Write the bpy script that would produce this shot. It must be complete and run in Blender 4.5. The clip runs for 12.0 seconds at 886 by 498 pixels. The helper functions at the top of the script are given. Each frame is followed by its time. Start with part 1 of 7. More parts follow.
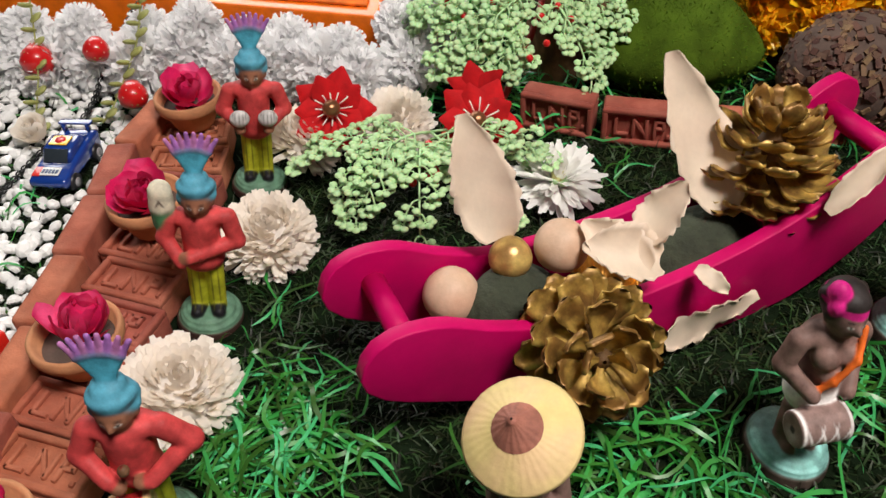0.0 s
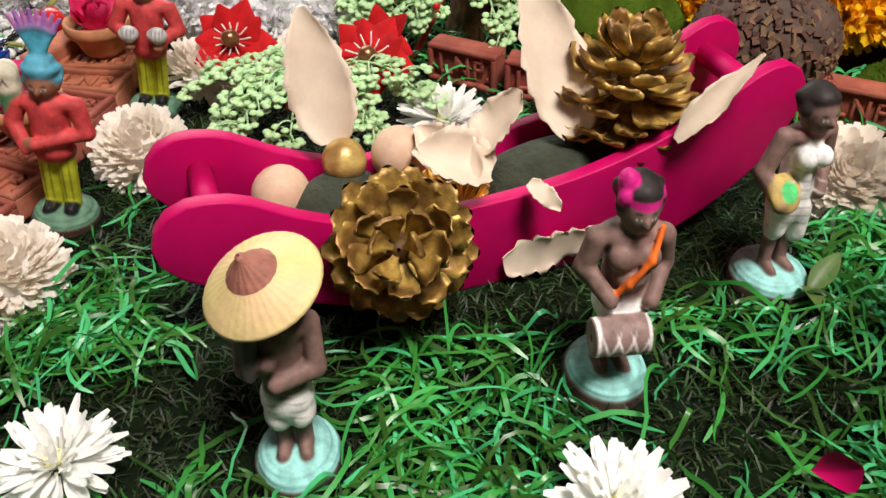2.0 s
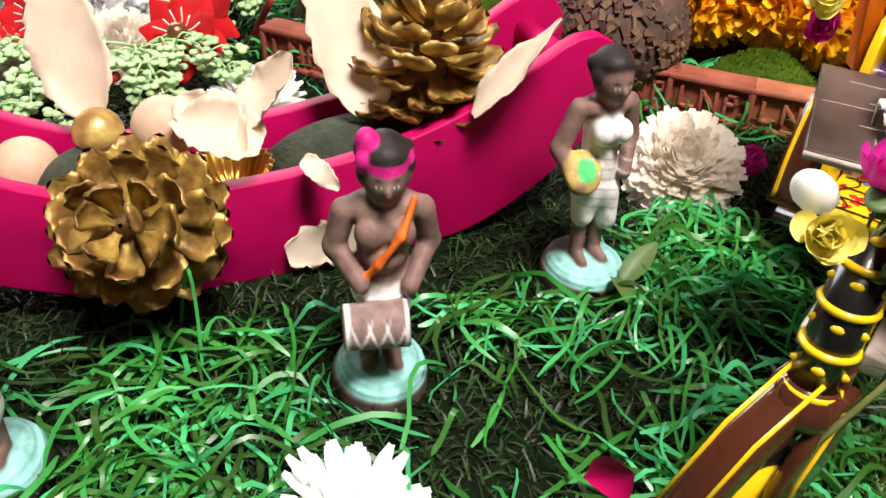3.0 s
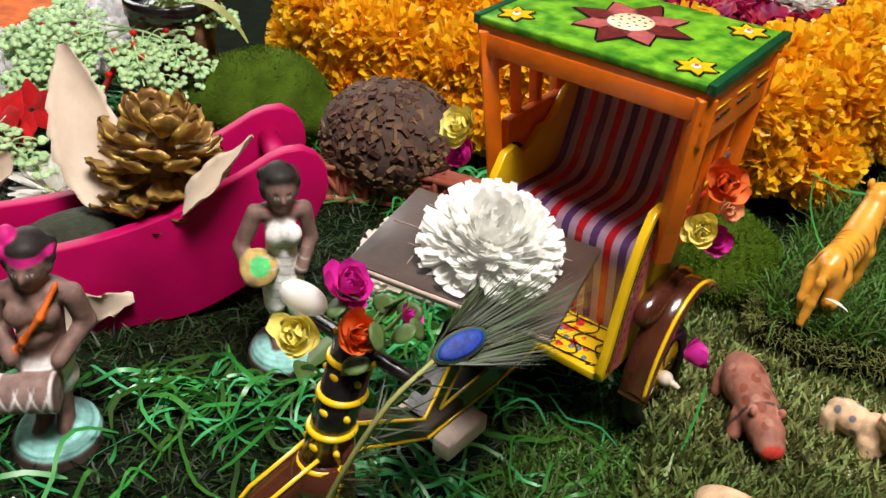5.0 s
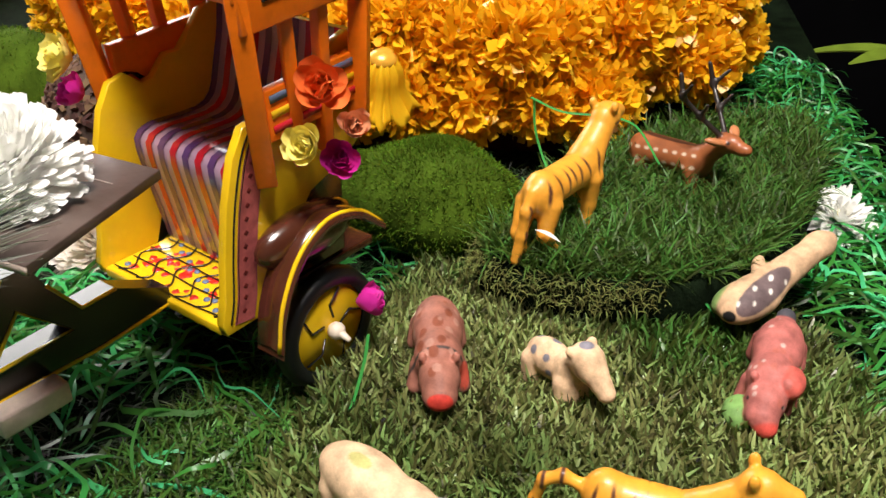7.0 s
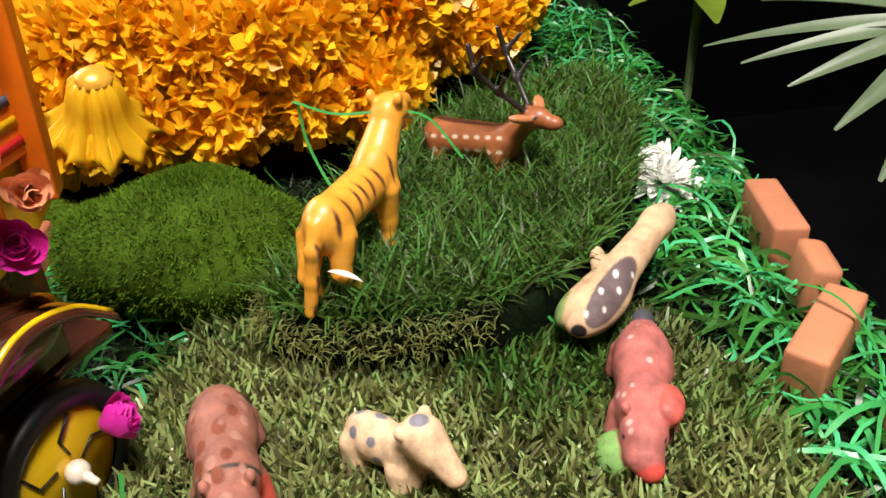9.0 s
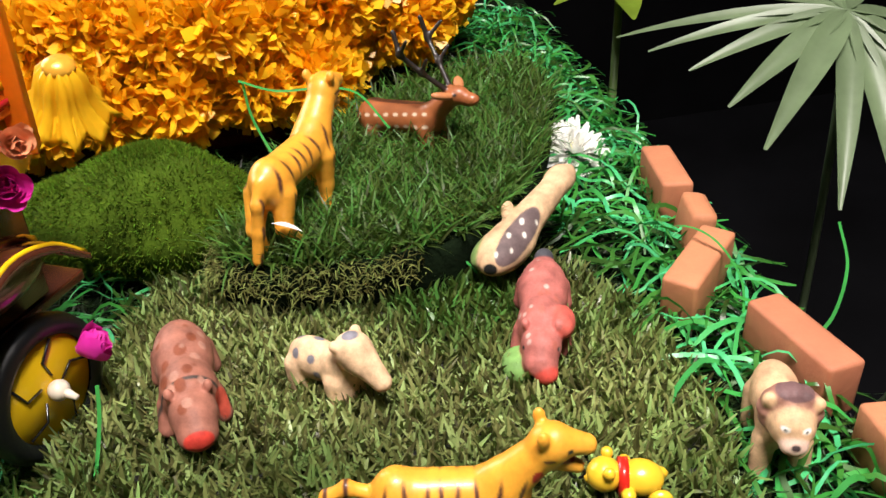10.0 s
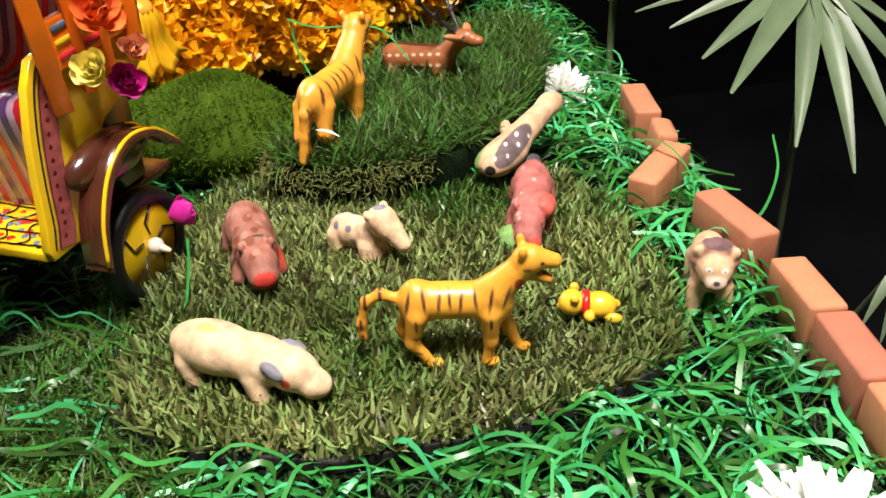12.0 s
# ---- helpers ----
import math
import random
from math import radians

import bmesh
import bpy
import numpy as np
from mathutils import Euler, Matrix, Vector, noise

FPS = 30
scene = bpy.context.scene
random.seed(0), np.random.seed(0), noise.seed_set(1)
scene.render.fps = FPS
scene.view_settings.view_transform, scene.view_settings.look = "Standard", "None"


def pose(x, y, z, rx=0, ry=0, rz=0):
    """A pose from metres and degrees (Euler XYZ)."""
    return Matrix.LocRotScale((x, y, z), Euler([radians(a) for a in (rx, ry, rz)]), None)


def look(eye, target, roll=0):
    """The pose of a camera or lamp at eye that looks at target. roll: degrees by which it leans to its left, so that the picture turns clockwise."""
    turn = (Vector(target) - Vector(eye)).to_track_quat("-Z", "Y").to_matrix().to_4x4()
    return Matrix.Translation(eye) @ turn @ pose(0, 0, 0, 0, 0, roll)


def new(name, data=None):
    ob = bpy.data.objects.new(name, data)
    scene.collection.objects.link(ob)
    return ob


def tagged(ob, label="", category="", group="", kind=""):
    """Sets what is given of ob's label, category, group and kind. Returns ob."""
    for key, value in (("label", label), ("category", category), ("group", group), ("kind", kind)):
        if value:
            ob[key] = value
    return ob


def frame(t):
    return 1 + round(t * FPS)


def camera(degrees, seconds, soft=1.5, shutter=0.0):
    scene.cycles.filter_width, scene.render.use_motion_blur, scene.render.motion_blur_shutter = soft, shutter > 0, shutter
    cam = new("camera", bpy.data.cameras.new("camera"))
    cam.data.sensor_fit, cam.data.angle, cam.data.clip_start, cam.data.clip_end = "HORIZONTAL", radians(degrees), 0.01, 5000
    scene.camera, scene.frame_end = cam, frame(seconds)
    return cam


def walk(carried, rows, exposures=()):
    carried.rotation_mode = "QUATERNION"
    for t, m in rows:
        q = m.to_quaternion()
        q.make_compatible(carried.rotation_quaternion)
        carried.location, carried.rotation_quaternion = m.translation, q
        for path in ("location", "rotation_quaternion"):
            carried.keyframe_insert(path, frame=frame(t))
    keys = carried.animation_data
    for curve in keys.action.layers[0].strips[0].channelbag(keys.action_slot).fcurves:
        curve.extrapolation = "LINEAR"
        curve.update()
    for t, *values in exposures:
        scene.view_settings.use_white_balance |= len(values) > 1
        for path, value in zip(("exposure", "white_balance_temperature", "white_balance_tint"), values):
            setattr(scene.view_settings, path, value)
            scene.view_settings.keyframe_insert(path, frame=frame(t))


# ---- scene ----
cam = camera(56.0, 12.0)
PATH = [
    (0, (0.03, -0.02, 0.397), (-0.14, 1.444, -0.955), -3.3),
    (0.5, (0.019, -0.058, 0.394), (-0.193, 1.411, -0.946), -2.6),
    (0.8, (0.03, -0.08, 0.381), (-0.214, 1.403, -0.94), -2.1),
    (1, (0.052, -0.079, 0.365), (-0.205, 1.4, -0.957), -2.0),
    (1.4, (0.1, -0.069, 0.355), (-0.167, 1.426, -0.947), -1.6),
    (1.5, (0.106, -0.066, 0.351), (-0.154, 1.431, -0.95), -1.5),
    (2, (0.146, -0.05, 0.326), (-0.111, 1.479, -0.937), -0.6),
    (2.5, (0.193, -0.034, 0.294), (-0.028, 1.523, -0.941), 0.8),
    (3, (0.232, -0.012, 0.279), (0.077, 1.574, -0.93), 2.1),
    (3.5, (0.261, 0.007, 0.285), (0.168, 1.623, -0.889), 2.8),
    (3.7, (0.27, 0.011, 0.289), (0.194, 1.637, -0.874), 2.9),
    (5.3, (0.43, -0.044, 0.333), (0.232, 1.657, -0.7), 5.4),
    (5.5, (0.45, -0.048, 0.335), (0.215, 1.657, -0.684), 5.0),
    (6, (0.501, -0.05, 0.323), (0.244, 1.665, -0.673), 3.5),
    (6.5, (0.545, -0.034, 0.298), (0.356, 1.692, -0.694), 2.3),
    (6.7, (0.554, -0.019, 0.286), (0.396, 1.708, -0.71), 1.8),
    (8.3, (0.58, 0.14, 0.236), (0.7, 1.818, -0.846), -2.8),
    (8.5, (0.584, 0.139, 0.24), (0.774, 1.817, -0.831), -2.8),
    (9, (0.579, 0.108, 0.245), (0.887, 1.777, -0.813), -2.6),
    (9.5, (0.582, 0.073, 0.247), (0.967, 1.733, -0.8), -2.3),
    (10, (0.58, 0.043, 0.25), (0.987, 1.703, -0.788), -2.6),
    (10.5, (0.557, 0.017, 0.257), (0.948, 1.677, -0.787), -2.9),
    (11, (0.534, -0.007, 0.252), (0.897, 1.658, -0.794), -2.7),
    (11.5, (0.527, -0.033, 0.256), (0.875, 1.633, -0.794), -2.5),
    (12, (0.552, -0.064, 0.258), (0.933, 1.588, -0.803), -2.4),
]
walk(cam, [(t, look(eye, target, roll)) for t, eye, target, roll in PATH],
     exposures=[(0, -0.86), (1.5, -0.70), (2, -0.60), (2.6, -0.22), (3.7, -0.20), (5.5, -0.78), (6.5, -0.52), (8.5, -0.22), (9.0, -0.28), (10.5, -0.10), (11.5, 0.0), (12, -0.08)])

# ---- world and light ----
world = bpy.data.worlds.new("world")
scene.world = world
world.use_nodes = True
wn = world.node_tree.nodes
sky = wn.new("ShaderNodeTexSky")
sky.sky_type = "NISHITA"
sky.sun_disc = False
sky.sun_elevation, sky.sun_rotation = radians(48), radians(-40)
world.node_tree.links.new(sky.outputs[0], wn["Background"].inputs[0])
wn["Background"].inputs[1].default_value = 0.10


def area(name, m, sx, sy, watts, colour):
    d = bpy.data.lights.new(name, "AREA")
    d.shape, d.size, d.size_y, d.energy, d.color = "RECTANGLE", sx, sy, watts, colour
    ob = new(name, d)
    ob.matrix_world = m
    return ob


LAMP = (0.62, -0.24)
# daylight through the window behind the display, and the room's ceiling light
area("window_light", look((-0.9, 2.03, 1.05), (0.3, 0.4, 0.0)), 1.5, 1.1, 52, (1.0, 0.97, 0.93))
area("ceiling_lamp_light", pose(LAMP[0], LAMP[1], 1.84), 0.66, 0.42, 98, (1.0, 0.92, 0.87))


# ---- materials ----
def material(name, colour, rough=0.6, metal=0.0, noise_scale=60.0, vary=0.25, bump=0.2, bump_scale=300.0, island=0.0, random_ob=0.0,
             coat=0.0, sheen=0.0, attr="", second=None, sub=0.0, distance=0.001, spec=0.5):
    """A procedural surface: base colour with two scales of variation, bump, gloss."""
    m = bpy.data.materials.new(name)
    m.use_nodes = True
    nt = m.node_tree
    n, l = nt.nodes, nt.links
    b = n["Principled BSDF"]
    b.inputs["Roughness"].default_value, b.inputs["Metallic"].default_value = rough, metal
    b.inputs["Coat Weight"].default_value, b.inputs["Sheen Weight"].default_value = coat, sheen
    b.inputs["Specular IOR Level"].default_value = spec
    b.inputs["Coat Roughness"].default_value = 0.15
    if sub:
        b.inputs["Subsurface Weight"].default_value = sub
        b.inputs["Subsurface Scale"].default_value = 0.004
    co = n.new("ShaderNodeTexCoord")

    def noise_tex(scale, detail=4.0):
        t = n.new("ShaderNodeTexNoise")
        t.inputs["Scale"].default_value, t.inputs["Detail"].default_value = scale, detail
        l.new(co.outputs["Object"], t.inputs["Vector"])
        return t

    if attr:
        base = n.new("ShaderNodeAttribute")
        base.attribute_name = attr
        out = base.outputs["Color"]
    else:
        base = n.new("ShaderNodeRGB")
        base.outputs[0].default_value = (*colour, 1)
        out = base.outputs[0]
    if second:
        mix = n.new("ShaderNodeMix")
        mix.data_type = "RGBA"
        ramp = n.new("ShaderNodeValToRGB")
        ramp.color_ramp.elements[0].position, ramp.color_ramp.elements[1].position = 0.42, 0.62
        l.new(noise_tex(noise_scale * 0.6, 6.0).outputs["Fac"], ramp.inputs[0])
        l.new(ramp.outputs[0], mix.inputs["Factor"])
        l.new(out, mix.inputs["A"])
        mix.inputs["B"].default_value = (*second, 1)
        out = mix.outputs["Result"]
    hsv = n.new("ShaderNodeHueSaturation")
    l.new(out, hsv.inputs["Color"])
    value = n.new("ShaderNodeMapRange")
    value.inputs["To Min"].default_value, value.inputs["To Max"].default_value = 1 - vary, 1 + vary
    value.inputs["From Min"].default_value, value.inputs["From Max"].default_value = 0.3, 0.7
    l.new(noise_tex(noise_scale).outputs["Fac"], value.inputs["Value"])
    last = value.outputs[0]
    fine = n.new("ShaderNodeMapRange")
    fine.inputs["To Min"].default_value, fine.inputs["To Max"].default_value = 1 - vary * 0.5, 1 + vary * 0.5
    l.new(noise_tex(noise_scale * 7, 2.0).outputs["Fac"], fine.inputs["Value"])
    mul = n.new("ShaderNodeMath")
    mul.operation = "MULTIPLY"
    l.new(last, mul.inputs[0]), l.new(fine.outputs[0], mul.inputs[1])
    last = mul.outputs[0]
    for amount, kind, socket in ((island, "ShaderNodeNewGeometry", "Random Per Island"), (random_ob, "ShaderNodeObjectInfo", "Random")):
        if amount:
            src = n.new(kind)
            r = n.new("ShaderNodeMapRange")
            r.inputs["To Min"].default_value, r.inputs["To Max"].default_value = 1 - amount, 1 + amount
            l.new(src.outputs[socket], r.inputs["Value"])
            mm = n.new("ShaderNodeMath")
            mm.operation = "MULTIPLY"
            l.new(last, mm.inputs[0]), l.new(r.outputs[0], mm.inputs[1])
            last = mm.outputs[0]
            hu = n.new("ShaderNodeMapRange")
            hu.inputs["To Min"].default_value, hu.inputs["To Max"].default_value = 0.5 - amount * 0.06, 0.5 + amount * 0.06
            l.new(src.outputs[socket], hu.inputs["Value"])
            l.new(hu.outputs[0], hsv.inputs["Hue"])
    l.new(last, hsv.inputs["Value"])
    l.new(hsv.outputs[0], b.inputs["Base Color"])
    if bump:
        bp = n.new("ShaderNodeBump")
        bp.inputs["Strength"].default_value, bp.inputs["Distance"].default_value = bump, distance
        l.new(noise_tex(bump_scale, 5.0).outputs["Fac"], bp.inputs["Height"])
        l.new(bp.outputs[0], b.inputs["Normal"])
    return m


def leafy(m, through_colour, amount=0.3):
    """Lets some light through thin petals and leaves."""
    nt = m.node_tree
    b, o = nt.nodes["Principled BSDF"], nt.nodes["Material Output"]
    tr, mix = nt.nodes.new("ShaderNodeBsdfTranslucent"), nt.nodes.new("ShaderNodeMixShader")
    tr.inputs[0].default_value = (*through_colour, 1)
    mix.inputs[0].default_value = amount
    nt.links.new(b.outputs[0], mix.inputs[1]), nt.links.new(tr.outputs[0], mix.inputs[2])
    nt.links.new(mix.outputs[0], o.inputs[0])
    return m


M = {
    "soil": material("dark_matting", (0.005, 0.010, 0.004), 0.95, noise_scale=40, vary=0.6, bump=0.8, bump_scale=500, spec=0.05),
    "turf_dark": material("dark_turf_fibre", (0.019, 0.033, 0.008), 0.5, vary=0.3, bump=0, island=0.95, spec=0.3),
    "strand": leafy(material("shredded_green_paper", (0.044, 0.300, 0.046), 0.35, vary=0.25, bump=0, island=0.85, noise_scale=15), (0.06, 0.38, 0.06), 0.2),
    "lawn": leafy(material("lawn_blade", (0.262, 0.285, 0.098), 0.36, spec=0.45, vary=0.3, bump=0, island=0.85, noise_scale=12, second=(0.075, 0.135, 0.024)), (0.15, 0.24, 0.04), 0.2),
    "lawn_long": leafy(material("long_lawn_blade", (0.074, 0.145, 0.024), 0.45, spec=0.3, vary=0.3, bump=0, island=0.7, noise_scale=15), (0.10, 0.22, 0.03), 0.2),
    "root": material("dry_yellow_thatch", (0.12, 0.13, 0.035), 0.8, vary=0.3, bump=0, island=0.6, spec=0.1),
    "backing": material("black_rubber_backing", (0.014, 0.013, 0.012), 0.8, bump=0.5),
    "cloth_green": material("green_table_cloth", (0.10, 0.24, 0.05), 0.5, vary=0.3, noise_scale=30, bump=0.4, bump_scale=120),
    # near-black base: the darkness beyond the table is put into this colour
    "floor": material("unlit_floor_black", (0.004, 0.004, 0.005), 0.7, vary=0.4, noise_scale=4, bump=0.1, spec=0.1),
    # wall and ceiling colours are lowered so less bounced light fills the shadows
    "wall": material("dimmed_wall", (0.06, 0.055, 0.05), 0.9, vary=0.06, noise_scale=3, bump=0.1, bump_scale=60),
    "ceiling": material("dimmed_ceiling", (0.20, 0.195, 0.185), 0.9, vary=0.05, noise_scale=3, bump=0.05),
    "brick": material("terracotta_brick", (0.34, 0.088, 0.046), 0.85, vary=0.25, noise_scale=50, bump=0.5, bump_scale=700, random_ob=0.16, second=(0.38, 0.125, 0.072)),
    "brick_smooth": material("smooth_terracotta", (0.46, 0.165, 0.085), 0.7, vary=0.14, noise_scale=40, bump=0.25, bump_scale=500, random_ob=0.12),
    "pot": material("clay_pot", (0.45, 0.20, 0.09), 0.8, vary=0.2, noise_scale=60, bump=0.3, bump_scale=500),
    "pebble": material("white_pebble", (0.80, 0.80, 0.78), 0.35, vary=0.08, noise_scale=60, bump=0.15, bump_scale=200, island=0.12),
    "pink": material("magenta_painted_wood", (0.49, 0.001, 0.098), 0.5, spec=0.2, vary=0.12, noise_scale=30, bump=0.12, bump_scale=350),
    "gold": material("gold_painted_scale", (0.50, 0.32, 0.075), 0.44, metal=0.4, vary=0.4, noise_scale=120, bump=0.25, bump_scale=500, island=0.25, second=(0.20, 0.10, 0.025)),
    "conecore": material("dark_cone_core", (0.10, 0.05, 0.015), 0.7, bump=0.4),
    "clay_green": material("grey_green_clay", (0.034, 0.042, 0.024), 0.9, vary=0.35, noise_scale=60, bump=0.9, bump_scale=180, distance=0.003),
    "ball": material("pale_wood_ball", (0.66, 0.46, 0.32), 0.6, vary=0.12, noise_scale=90, bump=0.2, bump_scale=500, second=(0.56, 0.36, 0.24)),
    "ballgold": material("gilded_wood_ball", (0.50, 0.28, 0.09), 0.35, metal=0.35, vary=0.3, noise_scale=120, bump=0.3, second=(0.62, 0.45, 0.14)),
    "pod": leafy(material("dried_cream_pod", (0.76, 0.64, 0.50), 0.6, vary=0.10, noise_scale=50, bump=0.25, bump_scale=160, second=(0.74, 0.60, 0.47)), (0.8, 0.65, 0.45), 0.15),
    "white_petal": leafy(material("white_cloth_petal", (0.95, 0.95, 0.92), 0.6, vary=0.03, bump=0, island=0.03), (0.97, 0.97, 0.92), 0.35),
    "cream_petal": leafy(material("cream_wood_petal", (0.96, 0.91, 0.84), 0.55, vary=0.05, bump=0, island=0.05), (0.95, 0.88, 0.78), 0.45),
    "flower_mid": material("pale_yellow_centre", (0.80, 0.74, 0.35), 0.7, vary=0.2, noise_scale=300),
    "red_petal": material("red_velvet_petal", (0.47, 0.004, 0.007), 0.75, vary=0.2, noise_scale=120, bump=0.2, sheen=0.15, spec=0.2),
    "bronze": material("bronze_bead", (0.28, 0.13, 0.06), 0.3, metal=0.7, vary=0.1),
    "pink_petal": leafy(material("pink_rose_petal", (0.72, 0.015, 0.13), 0.55, vary=0.25, noise_scale=80, bump=0.3, bump_scale=200, second=(0.80, 0.10, 0.26)), (0.8, 0.02, 0.15), 0.2),
    "magenta_petal": leafy(material("magenta_paper_petal", (0.68, 0.02, 0.36), 0.6, vary=0.1, bump=0.1), (0.8, 0.03, 0.4), 0.2),
    "yellow_petal": leafy(material("yellow_foam_petal", (0.92, 0.82, 0.22), 0.6, vary=0.08, bump=0.1), (0.9, 0.8, 0.2), 0.15),
    "orange_petal": leafy(material("orange_foam_petal", (0.80, 0.17, 0.03), 0.6, vary=0.12, bump=0.1), (0.9, 0.2, 0.03), 0.15),
    "peach_petal": leafy(material("peach_foam_petal", (0.80, 0.36, 0.18), 0.6, vary=0.1, bump=0.1), (0.9, 0.4, 0.2), 0.15),
    "leaf": leafy(material("dull_green_leaf", (0.10, 0.17, 0.045), 0.5, vary=0.25, noise_scale=60, bump=0.2), (0.12, 0.25, 0.04), 0.2),
    "sprig": material("pale_green_plastic", (0.44, 0.66, 0.33), 0.5, vary=0.15, noise_scale=40, bump=0.05, sub=0.1),
    "twig": material("red_twig", (0.36, 0.02, 0.02), 0.5, vary=0.2),
    "marigold": leafy(material("marigold_paper", (0.96, 0.58, 0.018), 0.32, vary=0.10, noise_scale=30, bump=0, island=0.16), (0.98, 0.58, 0.02), 0.35),
    "white_frill": leafy(material("white_crepe_frill", (0.97, 0.97, 0.97), 0.55, vary=0.04, bump=0, island=0.06), (0.95, 0.95, 0.95), 0.42),
    "moss": material("green_flock_moss", (0.055, 0.098, 0.008), 0.95, vary=0.35, noise_scale=45, bump=0.6, bump_scale=900, spec=0.08),
    "moss_fibre": material("moss_fibre", (0.085, 0.150, 0.010), 0.9, spec=0.08, vary=0.25, bump=0, island=0.45, noise_scale=30),
    "bark": material("brown_bark_chip", (0.115, 0.058, 0.034), 0.85, vary=0.3, bump=0.5, bump_scale=300, island=0.5),
    "stump": material("carved_wood_stump", (0.20, 0.105, 0.05), 0.6, vary=0.5, noise_scale=70, bump=0.8, bump_scale=120, second=(0.035, 0.017, 0.009)),
    "orange": material("orange_painted_wood", (0.95, 0.19, 0.004), 0.38, vary=0.15, noise_scale=60, bump=0.2, bump_scale=250, coat=0.3),
    "orange_powder": material("orange_velvet_cloth", (0.76, 0.16, 0.008), 0.9, vary=0.3, noise_scale=60, bump=0.5, bump_scale=500, second=(0.62, 0.10, 0.006)),
    "yellow": material("yellow_enamel", (0.82, 0.52, 0.010), 0.22, vary=0.06, noise_scale=50, bump=0.06, coat=0.6),
    "black": material("black_enamel", (0.010, 0.009, 0.009), 0.25, vary=0.2, bump=0.06, coat=0.5),
    "brown": material("brown_enamel", (0.070, 0.020, 0.010), 0.2, vary=0.25, noise_scale=50, bump=0.06, coat=0.8),
    "maroon_paint": material("maroon_paint", (0.11, 0.014, 0.012), 0.5, vary=0.35, noise_scale=250, spec=0.2),
    "rose_paint": material("dusty_rose_paint", (0.36, 0.085, 0.08), 0.5, vary=0.25, noise_scale=200, spec=0.2),
    "ivory_paint": material("ivory_paint", (0.80, 0.70, 0.45), 0.4, vary=0.1),
    "red_paint": material("red_paint", (0.62, 0.02, 0.012), 0.28, vary=0.1, coat=0.4),
    "blue_paint": material("slate_blue_paint", (0.12, 0.16, 0.26), 0.4, vary=0.1),
    "roof_green": material("dabbed_green_paint", (0.16, 0.40, 0.02), 0.35, vary=0.25, noise_scale=150, spec=0.2, second=(0.045, 0.20, 0.012)),
    "dark_green": material("dark_green_paint", (0.008, 0.075, 0.025), 0.3, vary=0.2, coat=0.4),
    "violet": material("violet_seat_paint", (0.12, 0.05, 0.17), 0.2, vary=0.1, bump=0.15, bump_scale=150, coat=0.9),
    "lilac": material("lilac_seat_paint", (0.52, 0.33, 0.46), 0.2, vary=0.1, bump=0.15, bump_scale=150, coat=0.9),
    "crimson": material("crimson_seat_paint", (0.55, 0.015, 0.03), 0.2, vary=0.1, bump=0.15, bump_scale=150, coat=0.9),
    "board": material("dark_scratched_board", (0.060, 0.038, 0.030), 0.35, vary=0.35, noise_scale=30, bump=0.4, bump_scale=90, coat=0.2, second=(0.085, 0.060, 0.050)),
    "rawwood": material("pale_raw_wood", (0.62, 0.50, 0.42), 0.7, vary=0.15, noise_scale=90, bump=0.3),
    "scratch": material("pale_scratch", (0.34, 0.28, 0.24), 0.6, vary=0.3, noise_scale=400),
    "tyre": material("black_tyre", (0.009, 0.010, 0.012), 0.4, vary=0.2, bump=0.2),
    # real on the car's wheel rims; on the rickshaw strut a painted reflection
    "silver": material("silver_paint_and_glare", (0.45, 0.45, 0.47), 0.35, metal=0.5, vary=0.3, noise_scale=300, bump=0.5),
    "clay": material("painted_clay", (0.5, 0.5, 0.5), 0.55, vary=0.30, noise_scale=130, bump=0.45, bump_scale=170, spec=0.2, attr="paint"),
    "toy": material("painted_plastic_toy", (0.5, 0.5, 0.5), 0.42, vary=0.16, noise_scale=110, bump=0.3, bump_scale=140, attr="paint", coat=0.2),
    "car_blue": material("blue_car_paint", (0.010, 0.045, 0.26), 0.15, vary=0.05, coat=1.0, bump=0),
    "glass_dark": material("tinted_window", (0.03, 0.04, 0.05), 0.08, vary=0.05, coat=1.0, bump=0),
    "white_paint": material("white_paint", (0.80, 0.80, 0.78), 0.3, vary=0.05, bump=0),
    "chain": material("dark_steel_chain", (0.05, 0.05, 0.05), 0.3, metal=0.9, vary=0.2),
    "strawberry": material("red_strawberry", (0.60, 0.010, 0.012), 0.3, vary=0.1, noise_scale=80, bump=0.1, coat=0.3),
    "yellowgreen": leafy(material("yellow_green_leaf", (0.42, 0.44, 0.14), 0.5, vary=0.2), (0.5, 0.5, 0.15), 0.2),
    "palm": leafy(material("grey_green_palm", (0.155, 0.215, 0.115), 0.4, vary=0.2, noise_scale=25, bump=0.15, bump_scale=60), (0.15, 0.25, 0.08), 0.15),
    "petal_bed": leafy(material("dark_rose_petal", (0.34, 0.006, 0.06), 0.5, vary=0.2, bump=0, island=0.4), (0.5, 0.01, 0.1), 0.2),
    "foil": material("gold_foil", (0.95, 0.48, 0.05), 0.3, metal=0.25, vary=0.2, bump=0.4, bump_scale=90),
    "feather_blue": material("peacock_blue_eye", (0.010, 0.035, 0.26), 0.65, vary=0.5, noise_scale=400, bump=0.3),
    "feather_teal": material("peacock_teal_ring", (0.01, 0.10, 0.11), 0.65, vary=0.3, noise_scale=300),
    "feather_bronze": material("peacock_bronze_ring", (0.12, 0.07, 0.035), 0.7, vary=0.3, noise_scale=300),
    "feather_barb": material("peacock_barb", (0.035, 0.055, 0.016), 0.45, vary=0.3, island=0.6, bump=0),
